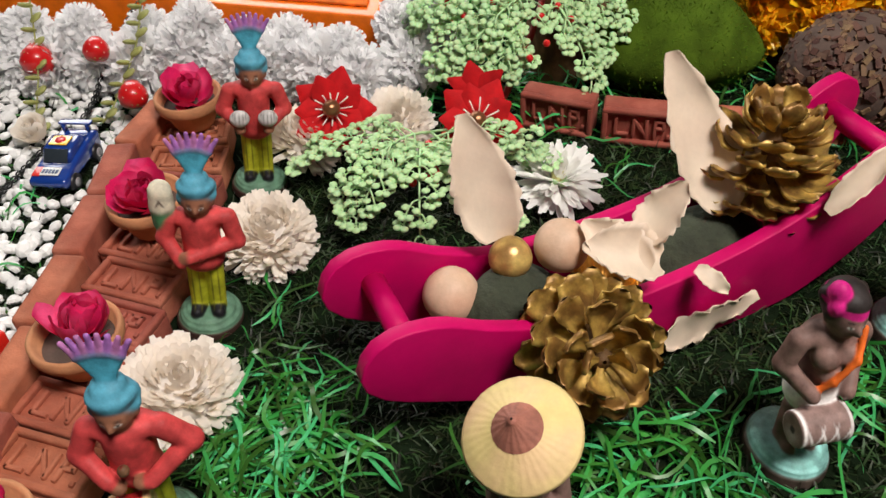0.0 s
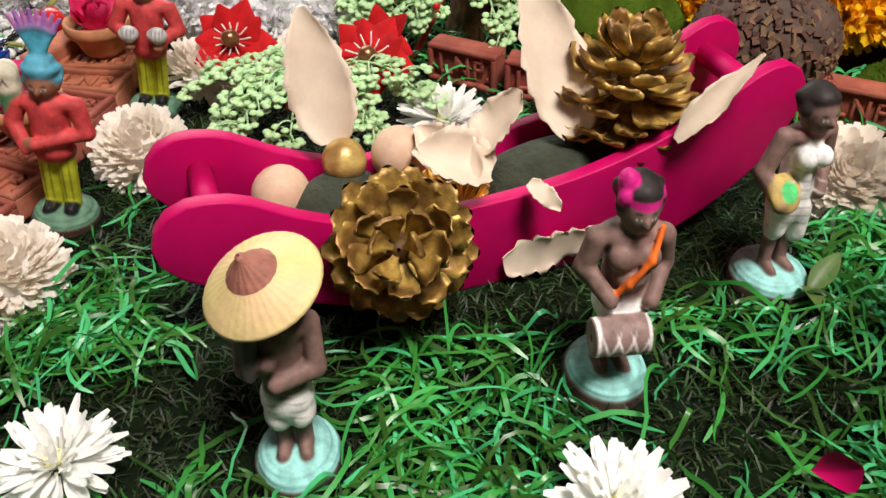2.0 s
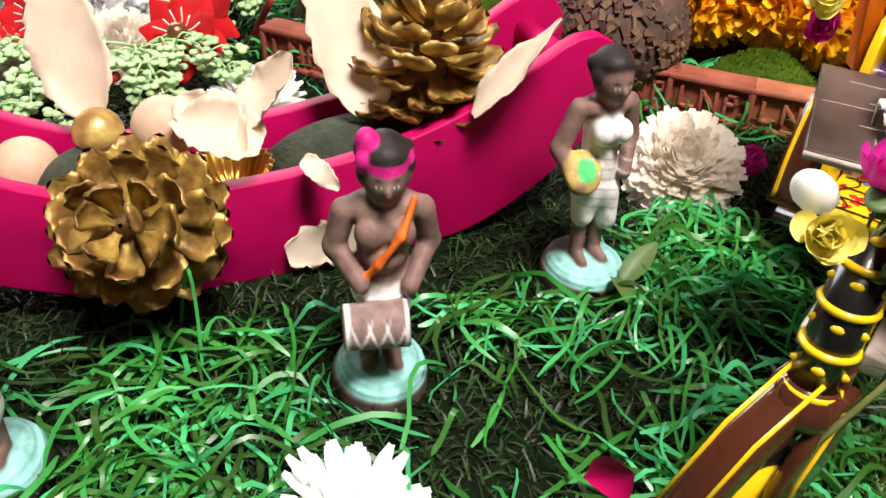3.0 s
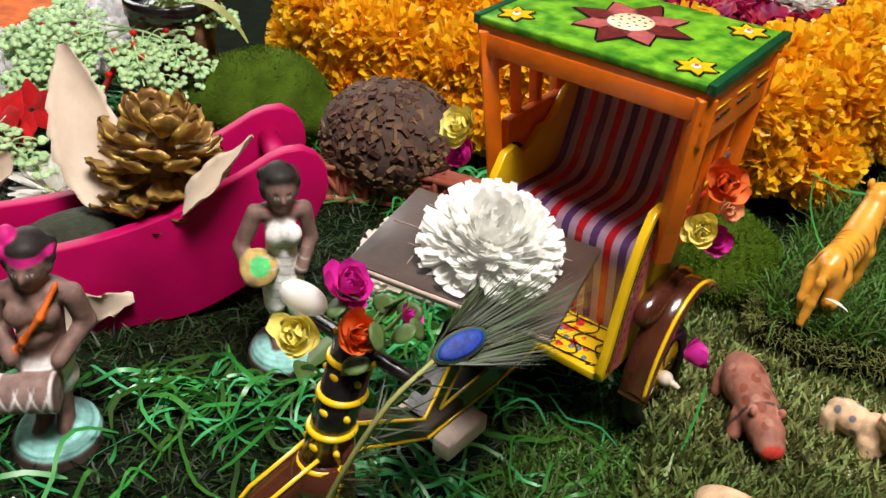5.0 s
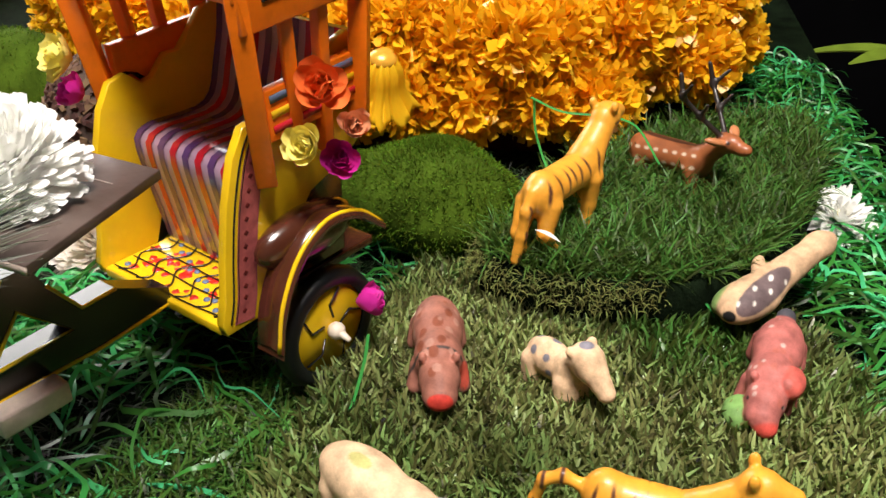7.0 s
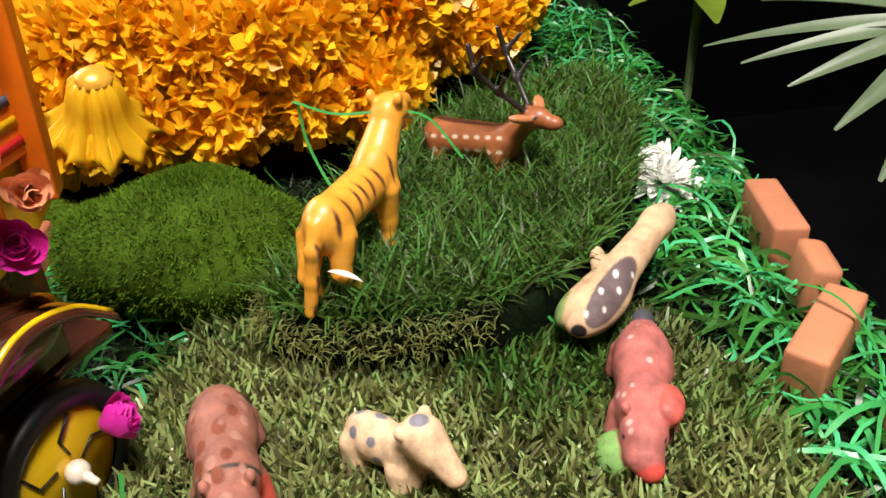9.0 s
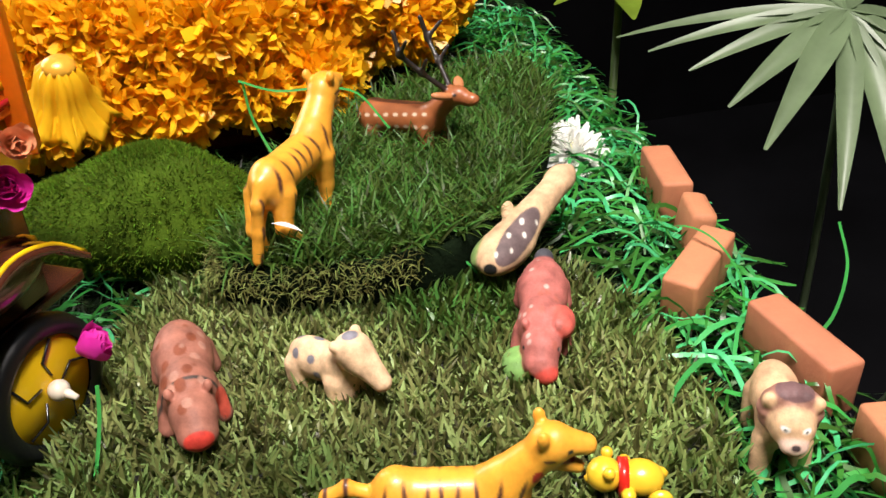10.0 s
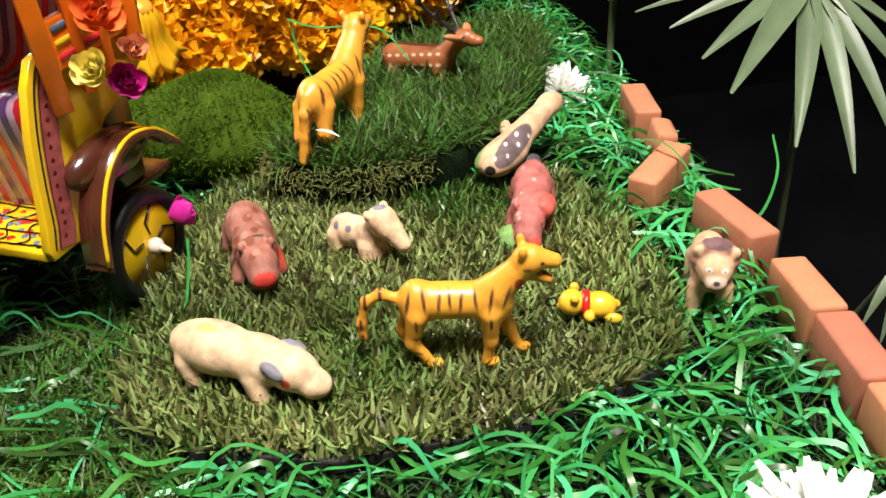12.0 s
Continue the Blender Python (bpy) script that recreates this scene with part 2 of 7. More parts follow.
    "earth_brown": material("dark_unpainted_clay", (0.085, 0.055, 0.042), 0.9, vary=0.3, bump=0.5),
    "brass_cup": material("scalloped_brass_cup", (0.55, 0.28, 0.05), 0.3, metal=0.8, vary=0.2),
    "bead": material("cream_bead", (0.72, 0.62, 0.50), 0.35, vary=0.08),
    "hat_straw": material("yellow_straw", (0.70, 0.56, 0.23), 0.6, vary=0.12, noise_scale=60, bump=0.3, bump_scale=300, second=(0.66, 0.46, 0.24)),
    "hat_crown": material("reddish_straw", (0.34, 0.13, 0.09), 0.7, vary=0.25, noise_scale=150, bump=0.4, bump_scale=400),
    "yellow_plastic": material("yellow_plastic", (0.80, 0.50, 0.03), 0.3, vary=0.06, bump=0, coat=0.3),
    "leaf_bright": leafy(material("bright_yellow_green_leaf", (0.20, 0.30, 0.03), 0.4, vary=0.2), (0.3, 0.4, 0.03), 0.2),
    # wall colour with the unlit background's darkness put into it
    "curtain": material("unlit_wall_black", (0.003, 0.003, 0.0035), 0.9, vary=0.3, noise_scale=6, bump=0.3, bump_scale=20, spec=0.05),
    "lamp": material("lamp_diffuser", (0.8, 0.8, 0.8), 0.5, bump=0),
}
lamp_b = M["lamp"].node_tree.nodes["Principled BSDF"]
lamp_b.inputs["Emission Color"].default_value, lamp_b.inputs["Emission Strength"].default_value = (1, 0.95, 0.88, 1), 2.0

TAU = math.tau
rng = np.random.default_rng(7)


# ---- mesh helpers ----
class Soup:
    """Gathers vertices and faces, with a material slot for each face."""

    def __init__(self):
        self.v, self.f, self.m, self.n = [], [], [], 0

    def add(self, v, f, slot=0):
        v = np.asarray(v, float)
        self.v.append(v)
        self.f += [tuple(int(i) + self.n for i in face) for face in f]
        self.m += [slot] * len(f)
        self.n += len(v)
        return self

    def grids(self, p, slot=0, closed=False):
        """p: (count, rows, cols, 3) points; a sheet of quads for each."""
        k, r, c, _ = p.shape
        ids = np.arange(k * r * c).reshape(k, r, c) + self.n
        if closed:
            ids = np.concatenate([ids, ids[:, :, :1]], 2)
        q = np.stack([ids[:, :-1, :-1], ids[:, :-1, 1:], ids[:, 1:, 1:], ids[:, 1:, :-1]], -1).reshape(-1, 4)
        self.v.append(p.reshape(-1, 3))
        self.f += q.tolist()
        self.m += [slot] * len(q)
        self.n += k * r * c
        return self

    def moved(self, m):
        a = np.array(m)
        self.v = [x @ a[:3, :3].T + a[:3, 3] for x in self.v]
        return self

    def join(self, other, m=None, slot=None):
        a = np.array(m) if m is not None else np.eye(4)
        for x in other.v:
            self.v.append(x @ a[:3, :3].T + a[:3, 3])
        self.f += [tuple(i + self.n for i in face) for face in other.f]
        self.m += other.m if slot is None else [slot] * len(other.f)
        self.n += other.n
        return self

    def mesh(self, name, mats, smooth=True):
        d = bpy.data.meshes.new(name)
        d.from_pydata(np.concatenate(self.v).tolist() if self.v else [], [], self.f)
        for x in mats:
            d.materials.append(x)
        d.polygons.foreach_set("material_index", self.m)
        d.polygons.foreach_set("use_smooth", [smooth] * len(self.f))
        d.update()
        return d


def part(name, soup, mats, parent=None, label="", smooth=True, m=None):
    """One mesh object under a thing or a part."""
    mats = mats if isinstance(mats, (list, tuple)) else [mats]
    d = soup if isinstance(soup, bpy.types.Mesh) else soup.mesh(name, [M[x] for x in mats], smooth)
    ob = new(name, d)
    if m is not None:
        ob.matrix_basis = m
    if parent:
        ob.parent = parent
    if label:
        ob["label"] = label
    return ob


def thing(name, m, label, category, group="", kind=""):
    ob = new(name)
    ob.empty_display_size = 0.01
    ob.matrix_basis = m
    return tagged(ob, label, category, group, kind)


def box(sx, sy, sz, bevel=0.0, centre=(0, 0, 0), taper=1.0):
    """A box with rounded edges; taper scales its top."""
    bm = bmesh.new()
    bmesh.ops.create_cube(bm, size=1.0)
    for v in bm.verts:
        k = taper if v.co.z > 0 else 1.0
        v.co = Vector((v.co.x * sx * k, v.co.y * sy * k, v.co.z * sz))
    if bevel:
        bmesh.ops.bevel(bm, geom=bm.edges[:], offset=bevel, segments=2, affect="EDGES", profile=0.6)
    s = from_bm(bm)
    return s.moved(Matrix.Translation(centre))


def from_bm(bm):
    bm.verts.index_update()
    s = Soup().add([v.co[:] for v in bm.verts], [[v.index for v in f.verts] for f in bm.faces])
    bm.free()
    return s


def lathe(profile, seg=24, wobble=0.0):
    """Revolves (radius, z) pairs round z."""
    a = np.linspace(0, TAU, seg, endpoint=False)
    pr = np.array(profile, float)
    k = 1 + wobble * np.sin(3 * a + 1)[None, :]
    p = np.stack([pr[:, :1] * np.cos(a) * k, pr[:, :1] * np.sin(a) * k, np.repeat(pr[:, 1:2], seg, 1)], -1)
    return Soup().grids(p[None, :, ::-1], closed=True)


def tube(points, radius, seg=8, caps=True):
    """A round bar along points; radius may be a list."""
    p = np.array(points, float)
    r = np.broadcast_to(np.array(radius, float), (len(p),))
    t = np.gradient(p, axis=0)
    t /= np.linalg.norm(t, axis=1)[:, None] + 1e-12
    ref = np.array([0.0, 0, 1]) if abs(t[0][2]) < 0.9 else np.array([1.0, 0, 0])
    u = np.cross(t, ref)
    u /= np.linalg.norm(u, axis=1)[:, None] + 1e-12
    w = np.cross(t, u)
    a = np.linspace(0, TAU, seg, endpoint=False)
    ring = p[:, None] + r[:, None, None] * (np.cos(a)[None, :, None] * u[:, None] + np.sin(a)[None, :, None] * w[:, None])
    s = Soup().grids(ring[None], closed=True)
    if caps:
        s.f += [tuple(range(seg))[::-1], tuple(range((len(p) - 1) * seg, len(p) * seg))]
        s.m += [0, 0]
    return s


def ball(c, r, seg=16, rings=10, lump=0.0, seed=0):
    """A rounded lump with radii r."""
    r = np.broadcast_to(np.array(r, float), (3,))
    th, ph = np.linspace(0, TAU, seg, endpoint=False), np.linspace(0.001, math.pi - 0.001, rings)
    d = np.stack([np.sin(ph)[:, None] * np.cos(th), np.sin(ph)[:, None] * np.sin(th), np.repeat(np.cos(ph)[:, None], seg, 1)], -1)
    k = np.ones(d.shape[:2])
    if lump:
        g = np.random.default_rng(seed)
        for _ in range(8):
            w = g.normal(size=3) * 2.2
            k += lump / 3 * np.sin(d @ w + g.uniform(0, 6))
    return Soup().grids((np.array(c) + d * k[..., None] * r)[None], closed=True)


def prism(outline, z0, z1, bevel=0.0):
    """A flat plate cut to an outline of (x, y) pairs."""
    bm = bmesh.new()
    vs = [bm.verts.new((x, y, z0)) for x, y in outline]
    f = bm.faces.new(vs)
    got = bmesh.ops.extrude_face_region(bm, geom=[f])
    top = [g for g in got["geom"] if isinstance(g, bmesh.types.BMVert)]
    bmesh.ops.translate(bm, verts=top, vec=(0, 0, z1 - z0))
    bmesh.ops.recalc_face_normals(bm, faces=bm.faces[:])
    if bevel:
        es = [e for e in bm.edges if abs(e.verts[0].co.z - e.verts[1].co.z) < 1e-6]
        bmesh.ops.bevel(bm, geom=es, offset=bevel, segments=2, affect="EDGES", profile=0.6)
    return from_bm(bm)


def curve(points, n=24):
    """A smooth line through points."""
    p = np.array(points, float)
    t = np.r_[0, np.cumsum(np.linalg.norm(np.diff(p, axis=0), axis=1))]
    pad = np.vstack([2 * p[0] - p[1], p, 2 * p[-1] - p[-2]])
    out = []
    for x in np.linspace(0, t[-1], n):
        i = min(np.searchsorted(t, x, side="right") - 1, len(p) - 2)
        s = (x - t[i]) / (t[i + 1] - t[i])
        a, b, c, d = pad[i:i + 4]
        out.append(0.5 * (2 * b + (c - a) * s + (2 * a - 5 * b + 4 * c - d) * s * s + (3 * b - a - 3 * c + d) * s ** 3))
    return np.array(out)


def petals(base, out, up, length, width, bend, cup, rows=6, cols=3, shape=0.55, tip=0.94):
    """Many curved petals: arrays of base point, outward way, up way, length, width, bend (radians to the tip) and cup depth."""
    k = len(length)
    t = np.linspace(0, 1, rows)
    c = np.linspace(-1, 1, cols)
    ang = bend[:, None] * t[None]
    step = np.diff(t, prepend=0)
    along = np.cumsum(np.cos(ang) * step, 1)
    rise = np.cumsum(np.sin(ang) * step, 1)
    side = np.cross(up, out)
    prof = np.sin(np.pi * np.clip(t, 0, 1) ** shape * tip + 0.06)
    prof = np.maximum(prof, 0.10)
    w = width[:, None] * prof[None] * 0.5
    p = (base[:, None, None] + length[:, None, None, None] * (along[..., None, None] * out[:, None, None] + rise[..., None, None] * up[:, None, None])
         + w[..., None, None] * c[None, None, :, None] * side[:, None, None]
         + (cup[:, None, None] * (c ** 2)[None, None] * w[..., None])[..., None] * up[:, None, None])
    return p


def inside(poly, x, y):
    """Which of the points lie in the polygon."""
    p = np.array(poly)
    hit = np.zeros(len(x), bool)
    for (x0, y0), (x1, y1) in zip(p, np.roll(p, -1, 0)):
        cond = (y0 > y) != (y1 > y)
        hit ^= cond & (x < (x1 - x0) * (y - y0) / (y1 - y0 + 1e-15) + x0)
    return hit


# ---- sculpting: one skin round many rounded forms ----
def skin(field, lo, hi, h):
    """Surface nets of a distance field."""
    ax = [np.arange(a - 2 * h, b + 2 * h, h) for a, b in zip(lo, hi)]
    g = np.stack(np.meshgrid(*ax, indexing="ij"), -1)
    F = field(g.reshape(-1, 3)).reshape(g.shape[:3])
    n = np.array(F.shape) - 1
    acc, cnt = np.zeros((*n, 3)), np.zeros(n)
    for a in range(3):
        b, c = [x for x in range(3) if x != a]
        for ob in (0, 1):
            for oc in (0, 1):
                o = [0, 0, 0]
                o[b], o[c] = ob, oc
                e = list(o)
                e[a] = 1
                f0 = F[tuple(slice(o[i], o[i] + n[i]) for i in range(3))]
                f1 = F[tuple(slice(e[i], e[i] + n[i]) for i in range(3))]
                cross = (f0 < 0) != (f1 < 0)
                t = np.where(cross, f0 / np.where(cross, f0 - f1, 1), 0)
                pt = np.broadcast_to(np.array(o, float), (*n, 3)).copy()
                pt[..., a] += t
                acc += pt * cross[..., None]
                cnt += cross
    active = cnt > 0
    ids = np.full(n, -1)
    ids[active] = np.arange(active.sum())
    cell = np.argwhere(active)
    v = (cell + acc[active] / cnt[active][:, None]) * h + np.array([x[0] for x in ax])
    faces = []
    inn = F < 0
    for a in range(3):
        b, c = (a + 1) % 3, (a + 2) % 3
        s0, s1 = [slice(None)] * 3, [slice(None)] * 3
        s0[a], s1[a] = slice(0, n[a]), slice(1, n[a] + 1)
        diff = inn[tuple(s0)] != inn[tuple(s1)]
        for i in np.argwhere(diff):
            if 0 < i[b] < n[b] and 0 < i[c] < n[c]:
                q = []
                for db, dc in ((-1, -1), (0, -1), (0, 0), (-1, 0)):
                    j = i.copy()
                    j[b] += db
                    j[c] += dc
                    q.append(ids[tuple(j)])
                faces.append(q if inn[tuple(i)] else q[::-1])
    return v, faces


def sculpt(name, forms, paints=(), h=0.001, blend=0.0022):
    """forms: ('e', centre, radii, colour[, (rx, ry, rz)]) or ('c' round-ended or 'k' flat-ended, p, q, r0, r1, colour). paints: ('e', centre, radii, colour[, turn]), colour laid on where it reaches."""
    def dist(f, p):
        if f[0] == "e":
            q = p - np.array(f[1])
            if len(f) > 4:
                q = q @ np.array(Euler([radians(a) for a in f[4]]).to_matrix())
            r = np.array(f[2], float)
            k0 = np.linalg.norm(q / r, axis=1)
            return (k0 - 1) * r.min() if r.max() / r.min() > 6 else k0 * (k0 - 1) / (np.linalg.norm(q / r ** 2, axis=1) + 1e-9)
        a, b = np.array(f[1], float), np.array(f[2], float)
        ab = b - a
        t = np.clip((p - a) @ ab / (ab @ ab), 0, 1)
        if f[0] == "k":
            along = (p - (a + b) / 2) @ ab / np.linalg.norm(ab)
            radial = np.linalg.norm(p - (a + b) / 2 - along[:, None] * ab / np.linalg.norm(ab), axis=1)
            return np.maximum(radial - (f[3] + (f[4] - f[3]) * t), np.abs(along) - np.linalg.norm(ab) / 2)
        return np.linalg.norm(p - a - t[:, None] * ab, axis=1) - (f[3] + (f[4] - f[3]) * t)

    def field(p):
        d = np.full(len(p), 1.0)
        for f in forms:
            e = dist(f, p)
            k = np.clip(0.5 + 0.5 * (d - e) / blend, 0, 1)
            d = d * (1 - k) + e * k - blend * k * (1 - k)
        return d

    lo, hi = np.full(3, 9.0), np.full(3, -9.0)
    for f in forms:
        for c, r in ([(f[1], max(f[2]))] if f[0] == "e" else [(f[1], f[3]), (f[2], f[4])]):
            lo, hi = np.minimum(lo, np.array(c) - r), np.maximum(hi, np.array(c) + r)
    v, faces = skin(field, lo, hi, h)
    col = lambda f: f[3] if f[0] == "e" else f[5]
    d = np.stack([dist(f, v) for f in forms], 1)
    w = np.exp(-(d - d.min(1, keepdims=True)) / 0.00035)
    w /= w.sum(1, keepdims=True)
    c = w @ np.array([col(f) for f in forms])
    for f in paints:
        a = np.clip(0.5 - dist(f, v) / 0.0006, 0, 1)[:, None]
        c = c * (1 - a) + np.array(f[3]) * a
    me = bpy.data.meshes.new(name)
    me.from_pydata(v.tolist(), [], faces)
    at = me.color_attributes.new("paint", "FLOAT_COLOR", "POINT")
    at.data.foreach_set("color", np.c_[c, np.ones(len(c))].ravel())
    me.polygons.foreach_set("use_smooth", [True] * len(faces))
    return me


# ---- the setting ----
FLOOR = -0.72


def structure(name, soup, mats, label, category, m=None, smooth=False):
    return tagged(part(name, soup, mats, smooth=smooth, m=m), label, category, kind="structure")


X0, X1, Y0, Y1, TOP = -2.2, 2.6, -1.9, 2.1, 1.9
structure("floor", box(X1 - X0, Y1 - Y0, 0.1, centre=((X0 + X1) / 2, (Y0 + Y1) / 2, FLOOR - 0.05)), "floor", "room floor, its darkness round the table put into the colour", "floor")
# ceiling, south and west walls: added out of view to close the room
structure("ceiling", box(X1 - X0, Y1 - Y0, 0.1, centre=((X0 + X1) / 2, (Y0 + Y1) / 2, TOP + 0.05)), "ceiling", "unseen room ceiling, greyed to cut bounced light", "ceiling")
structure("wall_south", box(X1 - X0, 0.1, TOP - FLOOR, centre=((X0 + X1) / 2, Y0 - 0.05, (TOP + FLOOR) / 2)), "wall", "unseen room wall, its colour lowered to cut bounced light", "wall")
structure("wall_west", box(0.1, Y1 - Y0, TOP - FLOOR, centre=(X0 - 0.05, (Y0 + Y1) / 2, (TOP + FLOOR) / 2)), "wall", "unseen room wall, its colour lowered to cut bounced light", "wall")
# east and north walls are blackened by colour to keep the background dark
structure("wall_east", box(0.1, Y1 - Y0, TOP - FLOOR, centre=(X1 + 0.05, (Y0 + Y1) / 2, (TOP + FLOOR) / 2)), "curtain", "room wall coloured near-black to stand for the unlit side", "wall")
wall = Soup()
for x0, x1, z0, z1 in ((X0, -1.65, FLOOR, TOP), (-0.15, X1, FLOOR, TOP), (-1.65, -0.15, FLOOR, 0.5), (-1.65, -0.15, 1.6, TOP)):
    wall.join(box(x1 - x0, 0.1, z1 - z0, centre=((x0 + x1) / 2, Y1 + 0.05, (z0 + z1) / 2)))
structure("wall_north", wall, "curtain", "wall with a window opening, coloured near-black for the unlit background", "wall")

TABLE = [(-0.75, -0.02), (0.755, -0.02), (0.79, 0.20), (0.828, 0.376), (0.857, 0.60), (0.90, 0.90), (0.95, 1.25), (-0.75, 1.25)]
table = thing("display_table", pose(0, 0, 0), "low table draped in green cloth carrying the whole display", "table", kind="structure")
part("table_top", prism(TABLE, -0.05, -0.004, 0.002), "cloth_green", table, smooth=False)
part("skirt", prism([(x * 0.97 + 0.003, y * 0.97 + 0.02) for x, y in TABLE], FLOOR, -0.051), "floor", table, "cloth hanging to the floor, in the near-black of the unlit room", smooth=False)

MAT_LOW = [(0.470, 0.232), (0.50, 0.205), (0.56, 0.181), (0.632, 0.178), (0.689, 0.189), (0.727, 0.203), (0.748, 0.262), (0.752, 0.34), (0.715, 0.42), (0.60, 0.43), (0.52, 0.44), (0.487, 0.35)]
MAT_HIGH = [(0.556, 0.405), (0.60, 0.386), (0.66, 0.388), (0.705, 0.412), (0.748, 0.47), (0.80, 0.585), (0.80, 0.66), (0.70, 0.62), (0.62, 0.54), (0.572, 0.462)]
PEBBLES = [(-0.75, 0.20), (-0.277, 0.20), (-0.275, 0.35), (-0.283, 0.5), (-0.285, 0.60), (-0.75, 0.66)]
BOAT_POSE = pose(-0.046, 0.237, 0.0, 0, 0, 28.2)
BARE = [(-0.278, 0.1), (-0.186, 0.1), (-0.190, 0.55), (-0.288, 0.55)]
BOAT_FOOT = [tuple((BOAT_POSE @ Vector(p))[:2]) for p in ((0.09, -0.003, 0), (0.30, -0.003, 0), (0.30, 0.067, 0), (0.09, 0.067, 0))]
STANDS = [(0.037, 0.178, 0.025), (0.179, 0.251, 0.025), (0.272, 0.341, 0.025), (-0.168, 0.476, 0.024), (-0.163, 0.336, 0.024), (-0.150, 0.187, 0.024)]
PLATFORM = [(0.20, 0.73), (0.26, 0.65), (0.38, 0.63), (0.60, 0.63), (0.67, 0.68), (0.73, 0.78), (0.78, 0.90), (0.80, 1.15), (0.16, 1.15)]


def fibres(n, sampler, length, width, lean, z, segs=2, droop=0.5):
    """n upright blades at places from sampler: points (n, segs + 1, 2, 3)."""
    x, y = sampler(n)
    n = len(x)
    a, tw = rng.uniform(0, TAU, n), rng.uniform(0, TAU, n)
    L = length * rng.uniform(0.6, 1.25, n)
    ln = np.abs(rng.normal(lean, 0.25, n))
    t = np.linspace(0, 1, segs + 1)
    ang = ln[:, None] + droop * t[None] * rng.uniform(0.3, 1.6, n)[:, None]
    st = np.diff(t, prepend=0)
    hor = np.cumsum(np.sin(ang) * st, 1) * L[:, None]
    ver = np.cumsum(np.cos(ang) * st, 1) * L[:, None]
    zz = z(x, y) if callable(z) else np.full(n, z)
    mid = np.stack([x[:, None] + hor * np.cos(a)[:, None], y[:, None] + hor * np.sin(a)[:, None], zz[:, None] + ver], -1)
    w = width * 0.5 * (1 - 0.75 * t ** 2)
    side = np.stack([np.cos(tw), np.sin(tw), np.zeros(n)], -1)
    return np.stack([mid - w[None, :, None] * side[:, None], mid + w[None, :, None] * side[:, None]], 2)


def over(poly, keep=None):
    p = np.array(poly)
    lo, hi = p.min(0), p.max(0)

    def go(n):
        x, y = rng.uniform(lo[0], hi[0], n), rng.uniform(lo[1], hi[1], n)
        ok = inside(poly, x, y)
        if keep is not None:
            ok &= keep(x, y)
        return x[ok], y[ok]
    return go


def free(x, y):
    """Bare ground that no thing stands on."""
    ok = ~inside(BOAT_FOOT, x, y) & ~inside(BARE, x, y) & ~inside(PLATFORM, x, y)
    for cx, cy, r in STANDS:
        ok &= (x - cx) ** 2 + (y - cy) ** 2 > r * r
    return ok


VIEWED = [(-0.40, 0.10), (0.60, 0.05), (0.775, 0.05), (0.82, 0.37), (0.855, 0.62), (0.89, 0.9), (0.80, 0.95), (0.1, 0.85), (-0.08, 0.75), (-0.15, 0.66), (-0.5, 0.66)]
out_of_mats = lambda x, y: free(x, y) & ~inside(MAT_LOW, x, y) & ~inside(MAT_HIGH, x, y)
s = Soup().grids(fibres(120000, over(VIEWED, out_of_mats), 0.0115, 0.0014, 0.70, 0.0, 2, 0.9))
tagged(part("matting", s, "turf_dark"), "dark green artificial turf matting covering the table", "turf", kind="stuff")
structure("ground", prism([(x * 0.999, y) for x, y in TABLE], -0.0038, 0.0), "soil", "dark green backing of the turf on the table", "ground")


def strands(n, sampler, length, width, height, zbase=0.004):
    """Curled paper strips lying over one another."""
    x, y = sampler(n)
    n = len(x)
    k = 9
    t = np.linspace(0, 1, k)
    L = length * rng.uniform(0.45, 1.4, n)
    th = rng.uniform(0, TAU, n)[:, None] + np.cumsum(rng.normal(0, 0.20, (n, k)) + rng.normal(0, 0.17, (n, 1)), 1)
    sx = np.cumsum(np.cos(th), 1) / k * L[:, None]
    sy = np.cumsum(np.sin(th), 1) / k * L[:, None]
    px, py = x[:, None] + sx - sx.mean(1, keepdims=True), y[:, None] + sy - sy.mean(1, keepdims=True)
    hh = height * rng.uniform(0.1, 1.0, n) ** 1.4
    pz = zbase + hh[:, None] * (np.sin(np.pi * t)[None] * rng.uniform(0.4, 1, (n, 1)) + 0.35 * np.sin(TAU * t[None] * rng.uniform(0.5, 1.3, (n, 1)) + rng.uniform(0, 6, (n, 1))) + 0.35)
    pz = np.maximum(pz, 0.003)
    roll = rng.uniform(-1.1, 1.1, (n, 1)) + rng.uniform(-1.2, 1.2, (n, 1)) * t[None]
    w = width * rng.uniform(0.6, 1.25, n)[:, None] * 0.5 * np.minimum(1, np.minimum(t, 1 - t) * 6 + 0.4)[None]
    nx, ny = -np.sin(th), np.cos(th)
    side = np.stack([nx * np.cos(roll), ny * np.cos(roll), np.sin(roll)], -1) * w[..., None]
    mid = np.stack([px, py, pz], -1)
    ok = np.ones(n, bool)
    for q in (BOAT_FOOT, BARE):
        ok &= ~inside(q, px.ravel(), py.ravel()).reshape(n, k).any(1)
    for cx, cy, r in STANDS:
        ok &= ~(((px - cx) ** 2 + (py - cy) ** 2) < (r * 0.85) ** 2).any(1)
    return np.stack([mid - side, mid + side], 2)[ok]


